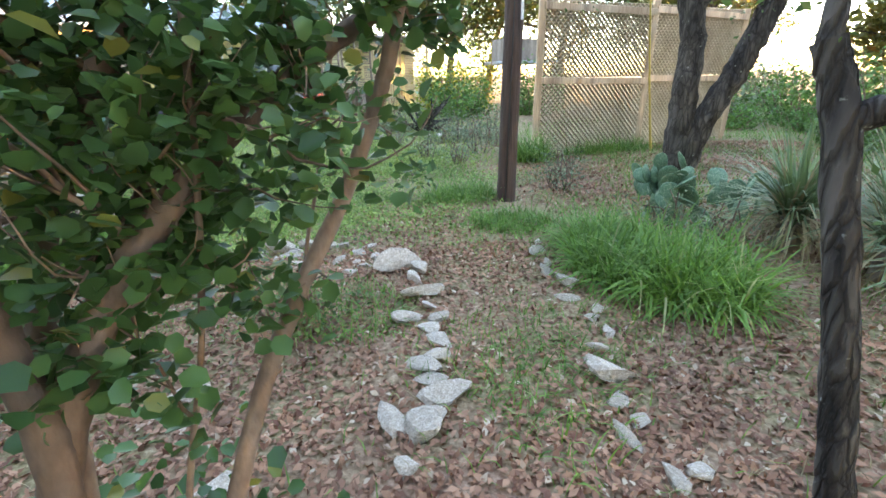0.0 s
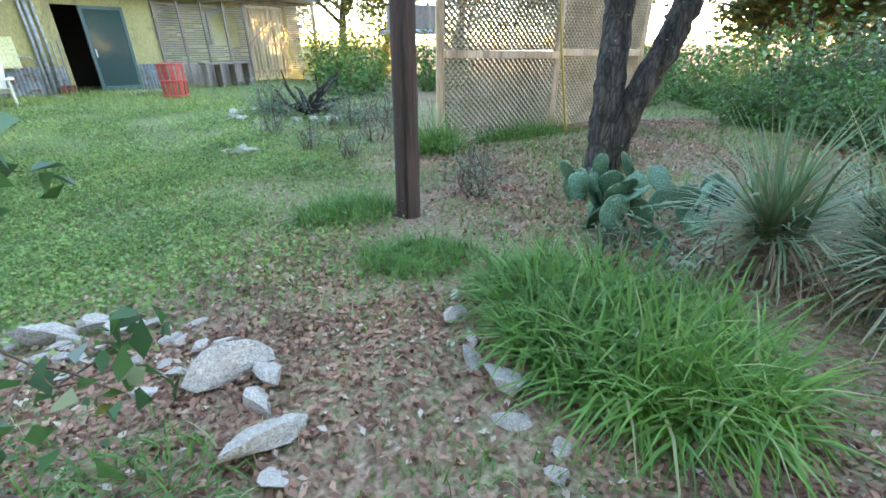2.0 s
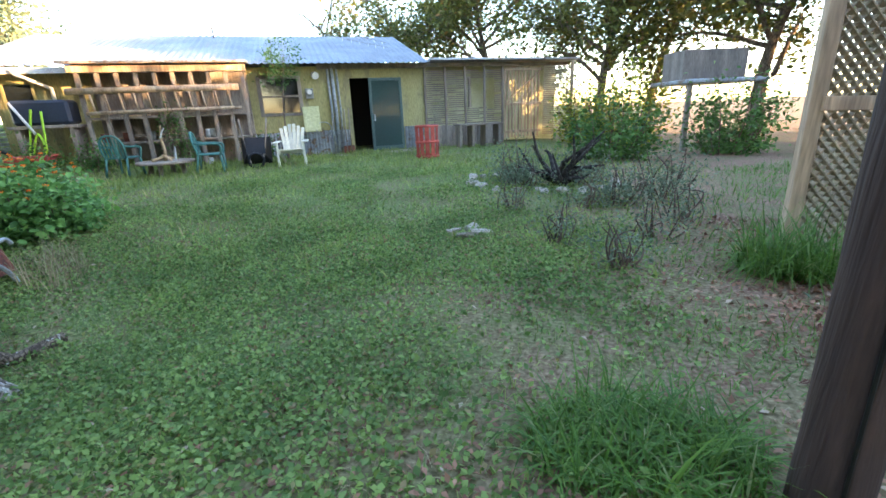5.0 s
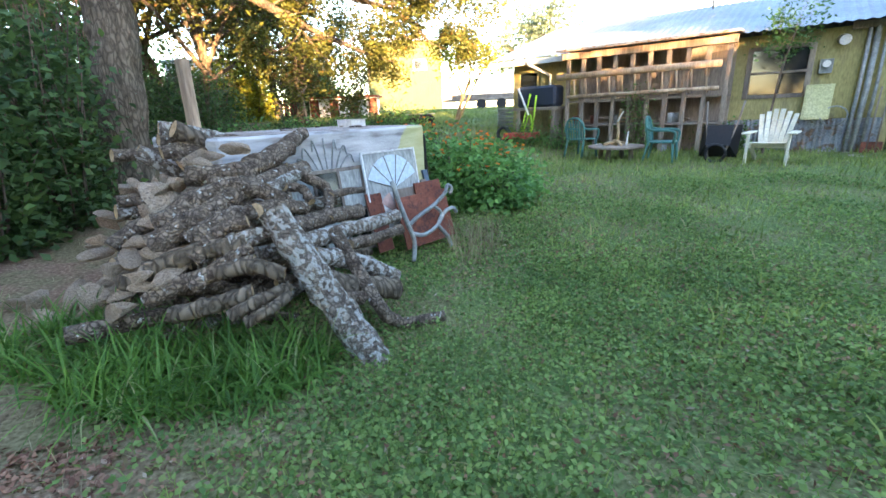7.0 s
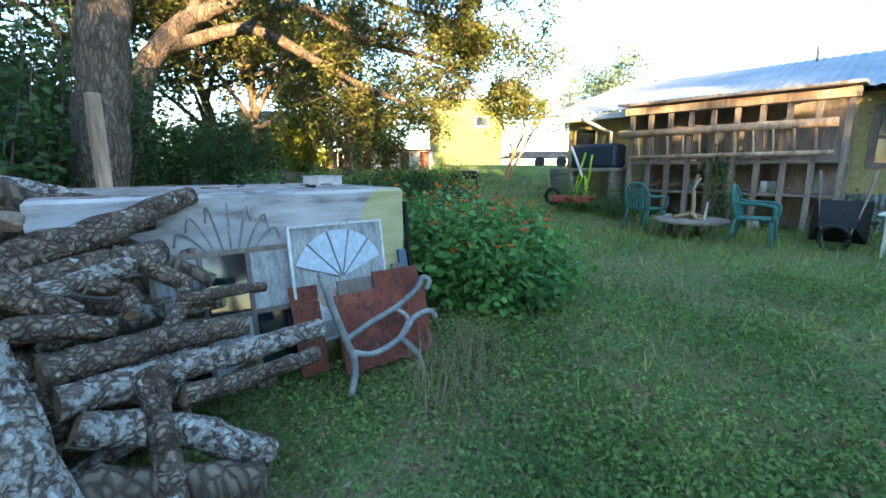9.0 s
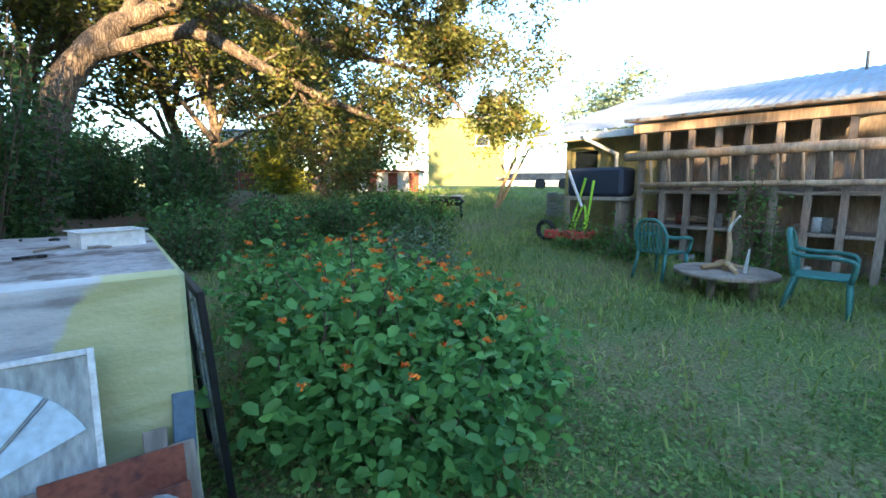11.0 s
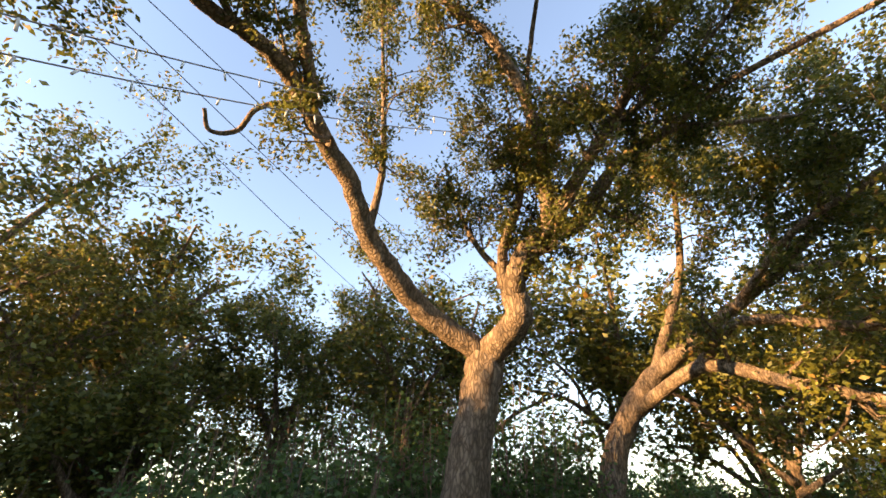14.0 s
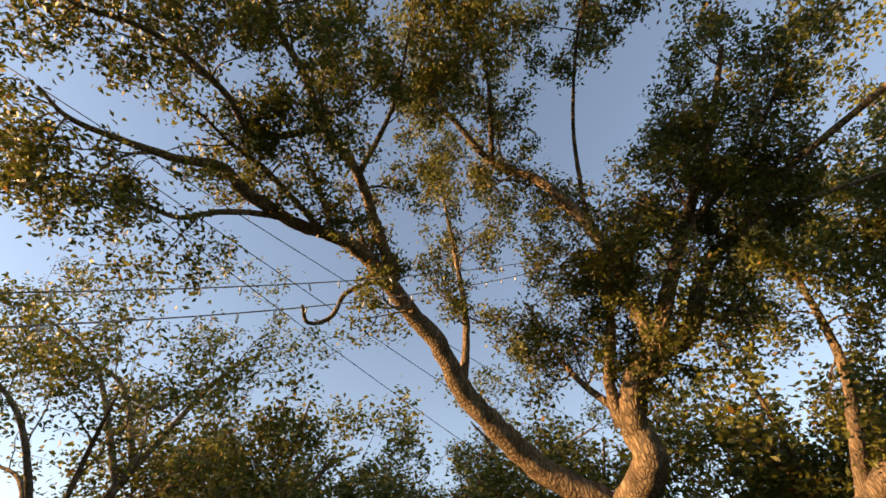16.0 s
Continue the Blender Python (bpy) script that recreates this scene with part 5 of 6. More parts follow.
# ---- main oaks ----
tree("live_oak", "great live oak with a forked trunk and spreading limbs", [
    ([(-9, 1.42, -0.5), (-9.16, 1.5, 0.77), (-9.25, 1.62, 2.18), (-9.48, 1.66, 3.31), (-9.64, 1.78, 4.3)], 0.34, 0.31, 0),
    ([(-9.64, 1.78, 4.3), (-8.53, 1.67, 4.88), (-7.81, 1.88, 5.38), (-7.26, 2.13, 5.8), (-6.77, 2.55, 6.35), (-6.25, 2.88, 6.67), (-5.72, 3.32, 7), (-5.37, 3.58, 7.12), (-4.94, 3.81, 7.14), (-4.48, 4.09, 6.95), (-3.96, 4.61, 6.76), (-3.67, 4.99, 6.74), (-3.23, 5.11, 6.6), (-2.78, 5.33, 6.46), (-2.4, 5.58, 6.33), (-2.21, 5.88, 6.34)], 0.2, 0.014, 11),
    ([(-4.55, 4.02, 6.96), (-4.2, 4.29, 6.81), (-3.71, 4.53, 6.43), (-3.32, 4.53, 6.22), (-2.97, 4.73, 6.16), (-2.55, 5.02, 6.08), (-2.05, 5.15, 5.73)], 0.05, 0.012, 3),
    ([(-6.16, 2.95, 6.73), (-5.72, 3.19, 6.87), (-5.27, 3.12, 6.64), (-5.1, 2.9, 6.32), (-4.81, 2.94, 6.14), (-4.7, 3.16, 6.27)], 0.045, 0.025, 0),
    ([(-5.99, 3.22, 6.97), (-5.64, 3.74, 7.34), (-5.22, 4.53, 7.77), (-4.69, 5.19, 7.81), (-4.45, 5.85, 7.86), (-4.11, 6.56, 7.7), (-4.06, 7.28, 7.74)], 0.1, 0.025, 15),
    ([(-4.69, 5.19, 7.81), (-4, 5.24, 7.18), (-3.68, 5.75, 7.16), (-3.24, 6.17, 7.14), (-2.94, 6.38, 7.06), (-2.48, 6.57, 6.83), (-2.31, 6.8, 6.78), (-2.01, 7.15, 6.63)], 0.05, 0.012, 12),
    ([(-4.94, 3.87, 7.2), (-4.65, 4.56, 7.43), (-4.45, 4.93, 7.47)], 0.05, 0.02, 4),
    ([(-4.78, 3.93, 7.1), (-4.1, 4.82, 7.06), (-3.76, 5.23, 6.92), (-3.4, 5.58, 6.96)], 0.05, 0.015, 6),
    ([(-9.64, 1.78, 4.3), (-9.76, 2.58, 4.69), (-9.62, 2.73, 5.16), (-9.65, 3.06, 5.63), (-9.93, 3.39, 5.95), (-10.31, 3.69, 6.07), (-10.46, 4.23, 6.6), (-10.63, 4.64, 6.92), (-10.98, 5.27, 7.11), (-11.18, 5.95, 7.39)], 0.25, 0.04, 20),
    ([(-9.93, 3.39, 5.95), (-9.95, 4.06, 6.46), (-10.07, 4.75, 7.05), (-10.14, 5.55, 7.57), (-10.12, 6.27, 7.99), (-9.97, 7.07, 8.4)], 0.13, 0.03, 22),
    ([(-9.47, 2.62, 5.14), (-9.34, 2.91, 5.74), (-9.39, 3.3, 6.35), (-9.34, 3.6, 6.86), (-9.2, 4.01, 7.45), (-8.85, 4.6, 8.15)], 0.1, 0.025, 16),
    ([(-9.93, 3.39, 5.95), (-9.19, 4.21, 7.18), (-8.15, 4.65, 8.18), (-7.34, 4.65, 8.61), (-6.43, 5.18, 9.16), (-5.67, 5.39, 9.43)], 0.12, 0.02, 15),
    ([(-10.07, 4.75, 7.05), (-11, 5.6, 8), (-11.2, 7, 8.6)], 0.07, 0.02, 9),
    ([(-8.85, 4.6, 8.15), (-8.6, 5.4, 9), (-8.2, 6.8, 9.2), (-8, 8, 8.8)], 0.04, 0.015, 10),
    ([(-7.34, 4.65, 8.61), (-7, 5.9, 9.2), (-6.3, 7, 9.3)], 0.05, 0.015, 10),
    ([(-10.98, 5.27, 7.11), (-12.3, 5.6, 7.6), (-13.4, 6.2, 7.8)], 0.06, 0.02, 8),
    ([(-5.22, 4.53, 7.77), (-5.6, 5.4, 8.5), (-5.7, 6.4, 8.8)], 0.05, 0.015, 9),
    ([(-7.26, 2.13, 5.8), (-7.3, 2.4, 7), (-7, 2.9, 8.4), (-6.6, 3.6, 9.6)], 0.08, 0.02, 13),
    ([(-9.62, 2.73, 5.16), (-9, 2.4, 6.2), (-8.4, 2.6, 7.4)], 0.07, 0.02, 9),
    ([(-11.18, 5.95, 7.39), (-11.6, 8, 7.1), (-11.4, 9.7, 6.2), (-11.25, 10.5, 5.3)], 0.05, 0.012, 5)],
    7, M_LEAF, M_OAK, 5, 0.95, 25, 0.075, 0.095, 2, 0.05, 14, start=0.3, kids=3)
tree("leaning_oak", "leaning live oak with long low limbs", [
    ([(-13.6, -1.0, -0.2), (-14.0, -0.6, 1.4), (-14.2, -0.4, 2.6), (-14.69, -0.1, 3.98), (-15.21, 0.64, 5.05)], 0.34, 0.26, 0),
    ([(-15.21, 0.64, 5.05), (-15.74, 2.0, 5.9), (-16.4, 3.6, 6.9), (-16.87, 5.7, 8.2), (-17.2, 8.0, 8.6)], 0.22, 0.04, 16),
    ([(-15.2, 0.64, 5.05), (-15.64, 1.78, 7.4), (-15.2, 2.6, 9.2), (-14.6, 3.5, 10.5)], 0.14, 0.03, 14),
    ([(-14.9, 0.2, 4.3), (-14.6, 2.3, 4.75), (-14.3, 3.9, 4.0), (-14.6, 5.0, 3.5), (-15.0, 6.4, 3.0)], 0.17, 0.05, 12),
    ([(-14.6, 2.3, 4.8), (-14.2, 3.6, 5.2), (-14.6, 5.2, 4.6), (-15.3, 7.4, 4.2), (-15.8, 8.6, 3.4)], 0.13, 0.03, 14),
    ([(-16.0, 2.8, 6.4), (-15.2, 4.8, 7.0), (-14.8, 7.0, 6.9), (-14.6, 9.2, 6.6)], 0.1, 0.02, 14),
    ([(-16.4, 3.6, 6.9), (-15.6, 4.6, 8.6), (-15.2, 6.2, 9.6)], 0.1, 0.02, 12),
    ([(-15.5, 4.2, 6.4), (-15.6, 6.0, 5.8), (-15.8, 8.0, 5.4), (-16.2, 9.3, 4.6)], 0.09, 0.02, 14)],
    8, M_LEAF, M_OAK, 5, 1.5, 29, 0.12, 0.15, 2, 0.02, 10, start=0.35, kids=3)
# oaks behind, to the south and west
for s, (x, y, h, sp) in enumerate(((-7.6, -6.3, 10.5, 3.4), (1.4, -5.6, 12.4, 4.6), (-4.3, -4.2, 7.0, 1.9), (5.0, -4.0, 8.4, 3.0), (-12.0, -7.5, 11.0, 4.0), (-17.5, -4.0, 10.0, 3.8), (-22.0, -1.0, 9.0, 3.6), (-3.2, -9.5, 12.0, 4.0), (1.2, -11.0, 12.0, 4.2), (-26.0, 3.0, 8.0, 3.4))):
    wild_tree("oak_tree", "live oak with gnarled dark limbs and dense small leaves", x, y, h, sp, 400 + s, r=0.24, n=11, leaf=0.15 if s < 5 else 0.23, leaves=17 if s < 5 else 9, clump=0.2 if s < 5 else 0.26)
for s, (x, y, h, sp) in enumerate(((-10.4, -3.6, 8.2, 2.6), (-13.4, -4.6, 9.0, 3.0), (-3.0, -6.8, 9.6, 2.8), (-18.6, 1.2, 7.0, 3.0), (-21.0, 4.2, 5.6, 2.6))):
    wild_tree("oak_tree", "dense dark live oak standing among the undergrowth", x, y, h, sp, 420 + s, r=0.2, n=11, leaf=0.17, leaves=10, level=1, kids=6, clump=0.27, bare=0.3)
# woods to the east, with unseen trees added to hold off the low sun
rw = np.random.default_rng(44)
for s in range(24):
    x, y = (rw.uniform(9, 14) + (7 if s > 6 else 0), -7 + 1.9 * s) if s < 11 else (rw.uniform(15, 26), rw.uniform(-8, 24))
    wild_tree("wood_tree", "slender tree at the edge of the woods", x, y, rw.uniform(5.6, 6.8) + (1.0 if s > 10 else 0), rw.uniform(1.9, 2.7), 450 + s, M_LEAF, M_DARK, r=0.12, n=8, leaf=0.33, leaves=13, level=1, kids=3, clump=0.42, bare=0.15)
# north: behind the house and the fence
for s, (x, y, h, sp) in enumerate(((0.3, 23, 8.5, 4.0), (-4.5, 26, 9.5, 4.2), (-10, 27, 8.0, 4.0), (5.0, 20, 8.0, 3.6), (9.0, 17, 7.5, 3.2), (2.5, 27, 10, 4.2), (13, 24, 9, 4))):
    wild_tree("yard_tree", "broad leafy tree behind the yard", x, y, h, sp, 500 + s, r=0.2, n=10, leaf=0.22, leaves=17, level=1, kids=5, clump=0.36)
for s, (x, y, h) in enumerate(((1.0, 17.5, 2.8), (3.0, 15.0, 2.0), (0.4, 14.0, 1.6), (-0.2, 19, 2.6))):
    shrub("sunlit_bush", "yellow-green bush catching low sun", x, y, 2.2, 2.0, h, 520 + s, M_YELLOW if s in (0, 3) else M_BRIGHT, 2600, 0.12, stems=20)
wild_tree("pale_tree", "airy grey-green tree behind the house", -30.5, 20.5, 8.0, 3.0, 530, M_GREY, M_OAK, r=0.15, n=10, leaf=0.3, leaves=4, clump=0.4)
wild_tree("bare_tree", "nearly bare tree rising behind the roof", -13.5, 27.0, 9.5, 2.2, 531, M_GREY, M_OAK, r=0.14, n=8, leaf=0.12, leaves=1)
# small yellow tree on the lawn
zt = gz(-17.6, 10.2)
tree("yellow_tree", "small yellow-green tree with twisted pale stems", [
    ([(-17.5, 9.9, zt - 0.1), (-17.4, 10.1, zt + 0.7), (-17.2, 10.4, zt + 1.5)], 0.07, 0.05, 0),
    ([(-17.5, 9.95, zt), (-17.2, 10.3, zt + 0.8), (-16.9, 10.7, zt + 1.7), (-16.8, 11.0, zt + 2.2)], 0.06, 0.02, 7),
    ([(-17.3, 10.2, zt + 0.9), (-17.5, 9.9, zt + 1.7), (-17.4, 9.6, zt + 2.4)], 0.05, 0.02, 8),
    ([(-17.2, 10.4, zt + 1.4), (-17.3, 10.5, zt + 2.2), (-17.2, 10.4, zt + 2.9)], 0.04, 0.02, 9)],
    540, M_YELLOW, M_CUT, 6, 0.75, 10, 0.13, 0.14, 1, 0.05, 7, start=0.5)
shrub("golden_bush", "golden-yellow bush lit by the sun", -24.5, 1.8, 3.0, 3.4, 4.2, 541, M_YELLOW, 6500, 0.2, stems=30)

# ---- trees at the start of the path ----
tree("twin_trunk_tree", "twin-trunked tree with deeply furrowed dark bark", [
    ([(2.9, 5.4, -0.15), (2.85, 5.38, 0.5), (2.8, 5.36, 1.04), (2.82, 5.42, 1.6), (2.68, 5.5, 2.3), (2.3, 5.7, 3.4)], 0.15, 0.12, 6),
    ([(2.95, 5.36, 0.2), (3.05, 5.28, 0.75), (3.27, 5.22, 1.25), (3.45, 5.2, 1.8), (3.6, 5.2, 2.4), (3.9, 5.3, 3.6)], 0.14, 0.11, 8),
    ([(2.85, 5.4, 1.9), (3.0, 5.1, 2.3), (3.2, 4.7, 2.5)], 0.04, 0.012, 5)],
    600, M_SHRUB, M_DARK, 5, 1.0, 7, 0.07, 0.14, 1, 0.08, 16, start=0.6)
tree("dark_cedar_trunk", "dark lichened cedar trunk with a broken limb", [
    ([(1.2, 0.95, -0.1), (1.17, 0.97, 0.1), (1.11, 1.07, 0.6), (1.04, 1.18, 1.12), (0.99, 1.23, 1.32)], 0.046, 0.04, 0),
    ([(1.04, 1.18, 1.13), (1.2, 1.1, 1.17), (1.4, 1.0, 1.2), (1.7, 0.9, 1.35)], 0.04, 0.03, 3),
    ([(0.99, 1.23, 1.3), (1.06, 1.3, 1.6), (1.3, 1.4, 2.0)], 0.03, 0.012, 6)],
    601, M_SHRUB, M_DARK, 5, 0.5, 8, 0.035, 0.08, 1, 0.05, 16, start=0.4)
nl = tree("leafy_thicket_tree", "many-stemmed tree with round green leaves beside the path", [
    ([(-0.684, 0.49, -0.08), (-0.614, 0.47, 0.308), (-0.564, 0.47, 0.616), (-0.545, 0.517, 0.992), (-0.489, 0.569, 1.156), (-0.376, 0.658, 1.415)], 0.025662, 0.01645, 7),
    ([(-0.44, 0.476, -0.08), (-0.37, 0.456, 0.32), (-0.32, 0.456, 0.639), (-0.282, 0.517, 0.804), (-0.226, 0.592, 0.945), (-0.169, 0.663, 1.057), (-0.108, 0.696, 1.198), (-0.08, 0.7, 1.278), (-0.047, 0.705, 1.415)], 0.015792, 0.01128, 3),
    ([(-0.59, 0.372, -0.08), (-0.52, 0.352, 0.355), (-0.47, 0.352, 0.71), (-0.418, 0.409, 0.949), (-0.343, 0.564, 1.123), (-0.23, 0.714, 1.259), (-0.113, 0.79, 1.349), (0, 0.846, 1.462)], 0.023688, 0.01504, 7),
    ([(-0.637, 0.466, -0.08), (-0.567, 0.446, 0.402), (-0.517, 0.446, 0.804), (-0.446, 0.54, 1.038), (-0.352, 0.634, 1.226), (-0.329, 0.658, 1.415)], 0.014805, 0.00846, 9),
    ([(-0.519, 0.49, -0.08), (-0.449, 0.47, 0.32), (-0.399, 0.47, 0.639), (-0.348, 0.517, 0.897), (-0.31, 0.536, 1.133), (-0.287, 0.54, 1.321)], 0.005922, 0.00376, 4),
    ([(-0.62, 0.3, -0.1), (-0.5, 0.34, 0.6), (-0.44, 0.36, 0.84), (-0.47, 0.38, 1.1), (-0.6, 0.4, 1.6)], 0.021, 0.018, 0)],
    602, M_NEARLEAF, M_TWIG, 4, 0.2, 0, 0.05, 0.05, 1, 0.14, 12, start=0.45)
rl = np.random.default_rng(77)
for o in list(nl.children):
    if o.name.startswith("crown"):
        bpy.data.objects.remove(o)
br = [o for o in nl.children if o.name.startswith("branchwork")][0]
bv = np.empty(len(br.data.vertices) * 3)
br.data.vertices.foreach_get("co", bv)
bv = bv.reshape(-1, 3)
pick = bv[rl.integers(0, len(bv), 4200)] + rl.normal(0, 0.03, (4200, 3))
wp = pick + np.array(nl.location)
clear = np.hypot(wp[:, 0] - 0.3 * wp[:, 1], wp[:, 1] - np.clip(wp[:, 1], 0, 1.2))  # room for the walker
pick = pick[(clear > 0.2) & (wp[:, 0] < 0.3 * wp[:, 1]) & (np.hypot(wp[:, 0], wp[:, 1]) > 0.34)]
part("crown", mesh_from("crown", *leaf_full(pick, 0.03, rl, 0.8), M_NEARLEAF), None, nl)
tree("path_sapling", "slender leaning sapling with small round leaves by the path", [
    ([(-0.74, 1.98, -0.05), (-0.68, 1.95, 0.45), (-0.56, 1.9, 0.85), (-0.46, 1.86, 1.25), (-0.34, 1.8, 1.6)], 0.011, 0.006, 5),
    ([(-0.5, 1.88, 1.05), (-0.36, 1.78, 1.12), (-0.2, 1.7, 1.05)], 0.006, 0.003, 5),
    ([(-0.6, 1.92, 0.8), (-0.75, 1.8, 1.1), (-0.85, 1.72, 1.3)], 0.006, 0.003, 5)],
    606, M_NEARLEAF, M_TWIG, 4, 0.28, 4, 0.045, 0.035, 1, 0.05, 7, category="sapling")
shrub("low_bush", "dusty low bush at the edge of the leaf litter", -0.82, 2.05, 0.42, 0.4, 0.4, 604, M_SHRUB, 800, 0.03, False, 12)
shrub("low_bush", "leafy undergrowth below the thicket", -0.85, 0.55, 0.5, 0.5, 0.5, 605, M_NEARLEAF, 700, 0.045, True, 12, 0.8)

# ---- cactus and yuccas ----
cx0, cy0 = 2.04, 4.05
cac = thing("prickly_pear", pose(cx0, cy0, gz(cx0, cy0)), "clump of blue-green prickly pear pads", "cactus")
rc2 = np.random.default_rng(50)
bm = bmesh.new()
bmesh.ops.create_uvsphere(bm, u_segments=14, v_segments=9, radius=1.0, matrix=Matrix.Diagonal((0.5, 0.09, 0.62, 1)))
for v in bm.verts:
    v.co.x *= 1 + 0.25 * v.co.z
    v.co.z += 0.6
padme = bpy.data.meshes.new("pad")
for f in bm.faces:
    f.smooth = True
bm.to_mesh(padme)
bm.free()
padme.materials.append(M_CACTUS)


def pad(p, rz, tilt, roll, s, depth):
    o = new("pad", padme)
    o.parent = cac
    at = pose(*p, tilt, roll, rz) @ Matrix.Scale(s, 4)
    o.matrix_basis = at
    if depth:
        for _ in range(rc2.integers(1, 3)):
            a = rc2.uniform(-0.8, 0.8)
            q = at @ Vector((0.42 * math.sin(a), 0, 0.6 + 0.55 * math.cos(a)))
            pad(q, rz + rc2.normal(0, 45), tilt + rc2.normal(0, 14), roll + math.degrees(a) * 0.6 + rc2.normal(0, 8), s * rc2.uniform(0.78, 0.98), depth - 1)


for _ in range(13):
    a, r = rc2.uniform(0, 6.28), rc2.uniform(0, 0.9)
    pad((r * math.cos(a) * 1.15, r * math.sin(a) * 0.8, -0.02), rc2.uniform(0, 180), rc2.normal(0, 18), rc2.normal(0, 16), rc2.uniform(0.18, 0.24), 2 if r < 0.35 else 1)


def yucca(x, y, n, L, seed):
    rng = np.random.default_rng(seed)
    o = thing("yucca", pose(x, y, gz(x, y)), "spiky grey-green yucca rosette with dry lower leaves", "yucca")
    rod("stem", [(0, 0, 0), (0, 0, 0.25)], [0.1, 0.07], M_OLDWOOD, o, 8)
    p = rng.normal(0, 0.03, (n, 3)) + np.array([0, 0, 0.25])
    tagged(part("rosette", mesh_from("rosette", *blades(p, L, 0.02, rng, 1.7, 3, 0.2), M_YUCCA), None, o), kind="stuff")
    tagged(part("dry_skirt", mesh_from("dry_skirt", *blades(rng.normal(0, 0.03, (n // 2, 3)) + np.array([0, 0, 0.2]), L * 0.8, 0.018, rng, 2.4, 3, 0.4), M_DRY), None, o, "hanging dead straw leaves"), kind="stuff")


for k, (x, y, n, L) in enumerate(((2.55, 3.05, 300, 0.72), (2.8, 2.5, 260, 0.68), (3.2, 2.9, 240, 0.72), (2.65, 1.9, 200, 0.6))):
    yucca(x, y, n, L, 700 + k)

# ---- brush on the east side ----
rbz = np.random.default_rng(55)
for k in range(26):
    x, y = rbz.uniform(4.6, 11.5), rbz.uniform(0.5, 12)
    if x < 6.2 and y > 7.5:
        continue
    shrub("brush", "bright green waist-high brush", x, y, rbz.uniform(1.3, 2.2), rbz.uniform(1.3, 2.2), rbz.uniform(0.6, 1.15), 720 + k, M_BRIGHT if k % 3 else M_SHRUB, 1700, 0.075, stems=20)
for k in range(14):
    x, y = rbz.uniform(8.0, 12.0), rbz.uniform(-4, 16)
    shrub("thicket", "dense grey-green thicket at the wood's edge", x, y, 2.4, 2.4, rbz.uniform(1.3, 2.2), 760 + k, M_BRIGHT if k % 2 else M_GREY, 1500, 0.12, stems=22)
# ---- dark shrubs round the oak and the hedge band behind the lantana ----
for k, (x, y, w2, h) in enumerate(((-7.6, 1.2, 1.6, 3.2), (-6.9, 0.4, 1.8, 3.4), (-8.0, 0.3, 1.8, 3.6), (-5.9, -0.6, 2.0, 3.5), (-7.6, -0.9, 2.2, 4.0), (-6.3, 1.0, 1.3, 2.6), (-9.8, 0.0, 2.0, 4.0), (-11.2, 0.3, 2.2, 4.4), (-12.4, -0.3, 2.4, 4.6), (-9.4, -1.6, 2.4, 4.8), (-11.5, -2.2, 2.6, 5.0), (-5.0, -1.8, 2.2, 2.8), (-3.6, -0.6, 2.0, 2.2), (-2.4, -1.6, 2.0, 2.4), (-14.5, -3.0, 3.0, 3.4), (-17.0, -1.4, 3.0, 3.0), (-19.5, 0.0, 3.0, 3.2), (-15.4, 1.6, 2.2, 2.4))):
    shrub("dark_shrub", "tall dark green evergreen shrub under the oaks", x, y, w2, w2, h, 800 + k, M_SHRUB, 6500, 0.12, stems=46)
for k in range(13):
    t = k / 12
    x, y = -12.2 - 3.4 * t + 1.1 * math.sin(k * 2.1), 3.0 + 4.6 * t
    shrub("hedge_bush", "waist-high leafy bush in a rough hedge", x, y, 1.6, 1.5, 0.95 + 0.15 * math.sin(k), 830 + k, M_SHRUB if k % 3 else M_LANT, 1700, 0.09, stems=18)
for k, (x, y) in enumerate(((-11.6, 6.6), (-10.9, 7.0), (-12.6, 7.2))):
    shrub("hedge_bush", "grey-green bush at the end of the hedge", x, y, 1.3, 1.3, 0.75, 850 + k, M_GREY if k == 1 else M_SHRUB, 1500, 0.08, stems=18)

for k in range(16):
    a = k / 15
    shrub("far_thicket", "tall dark thicket closing the yard behind the oaks", 2 - 30 * a, -8.5 - 4 * math.sin(a * 3.1) + (k % 3), 4.2, 3.2, 3.3 + (k % 3) * 0.5, 1000 + k, M_SHRUB, 3800, 0.26, stems=30)
for k in range(7):
    shrub("far_thicket", "tall dark thicket closing the yard to the west", -29 - (k % 2), -8 + 2.6 * k if k < 4 else 1.0 + 0.8 * k, 3.4, 3.0, 3.2 + (k % 3) * 0.5, 1020 + k, M_SHRUB, 2600, 0.26, stems=26)

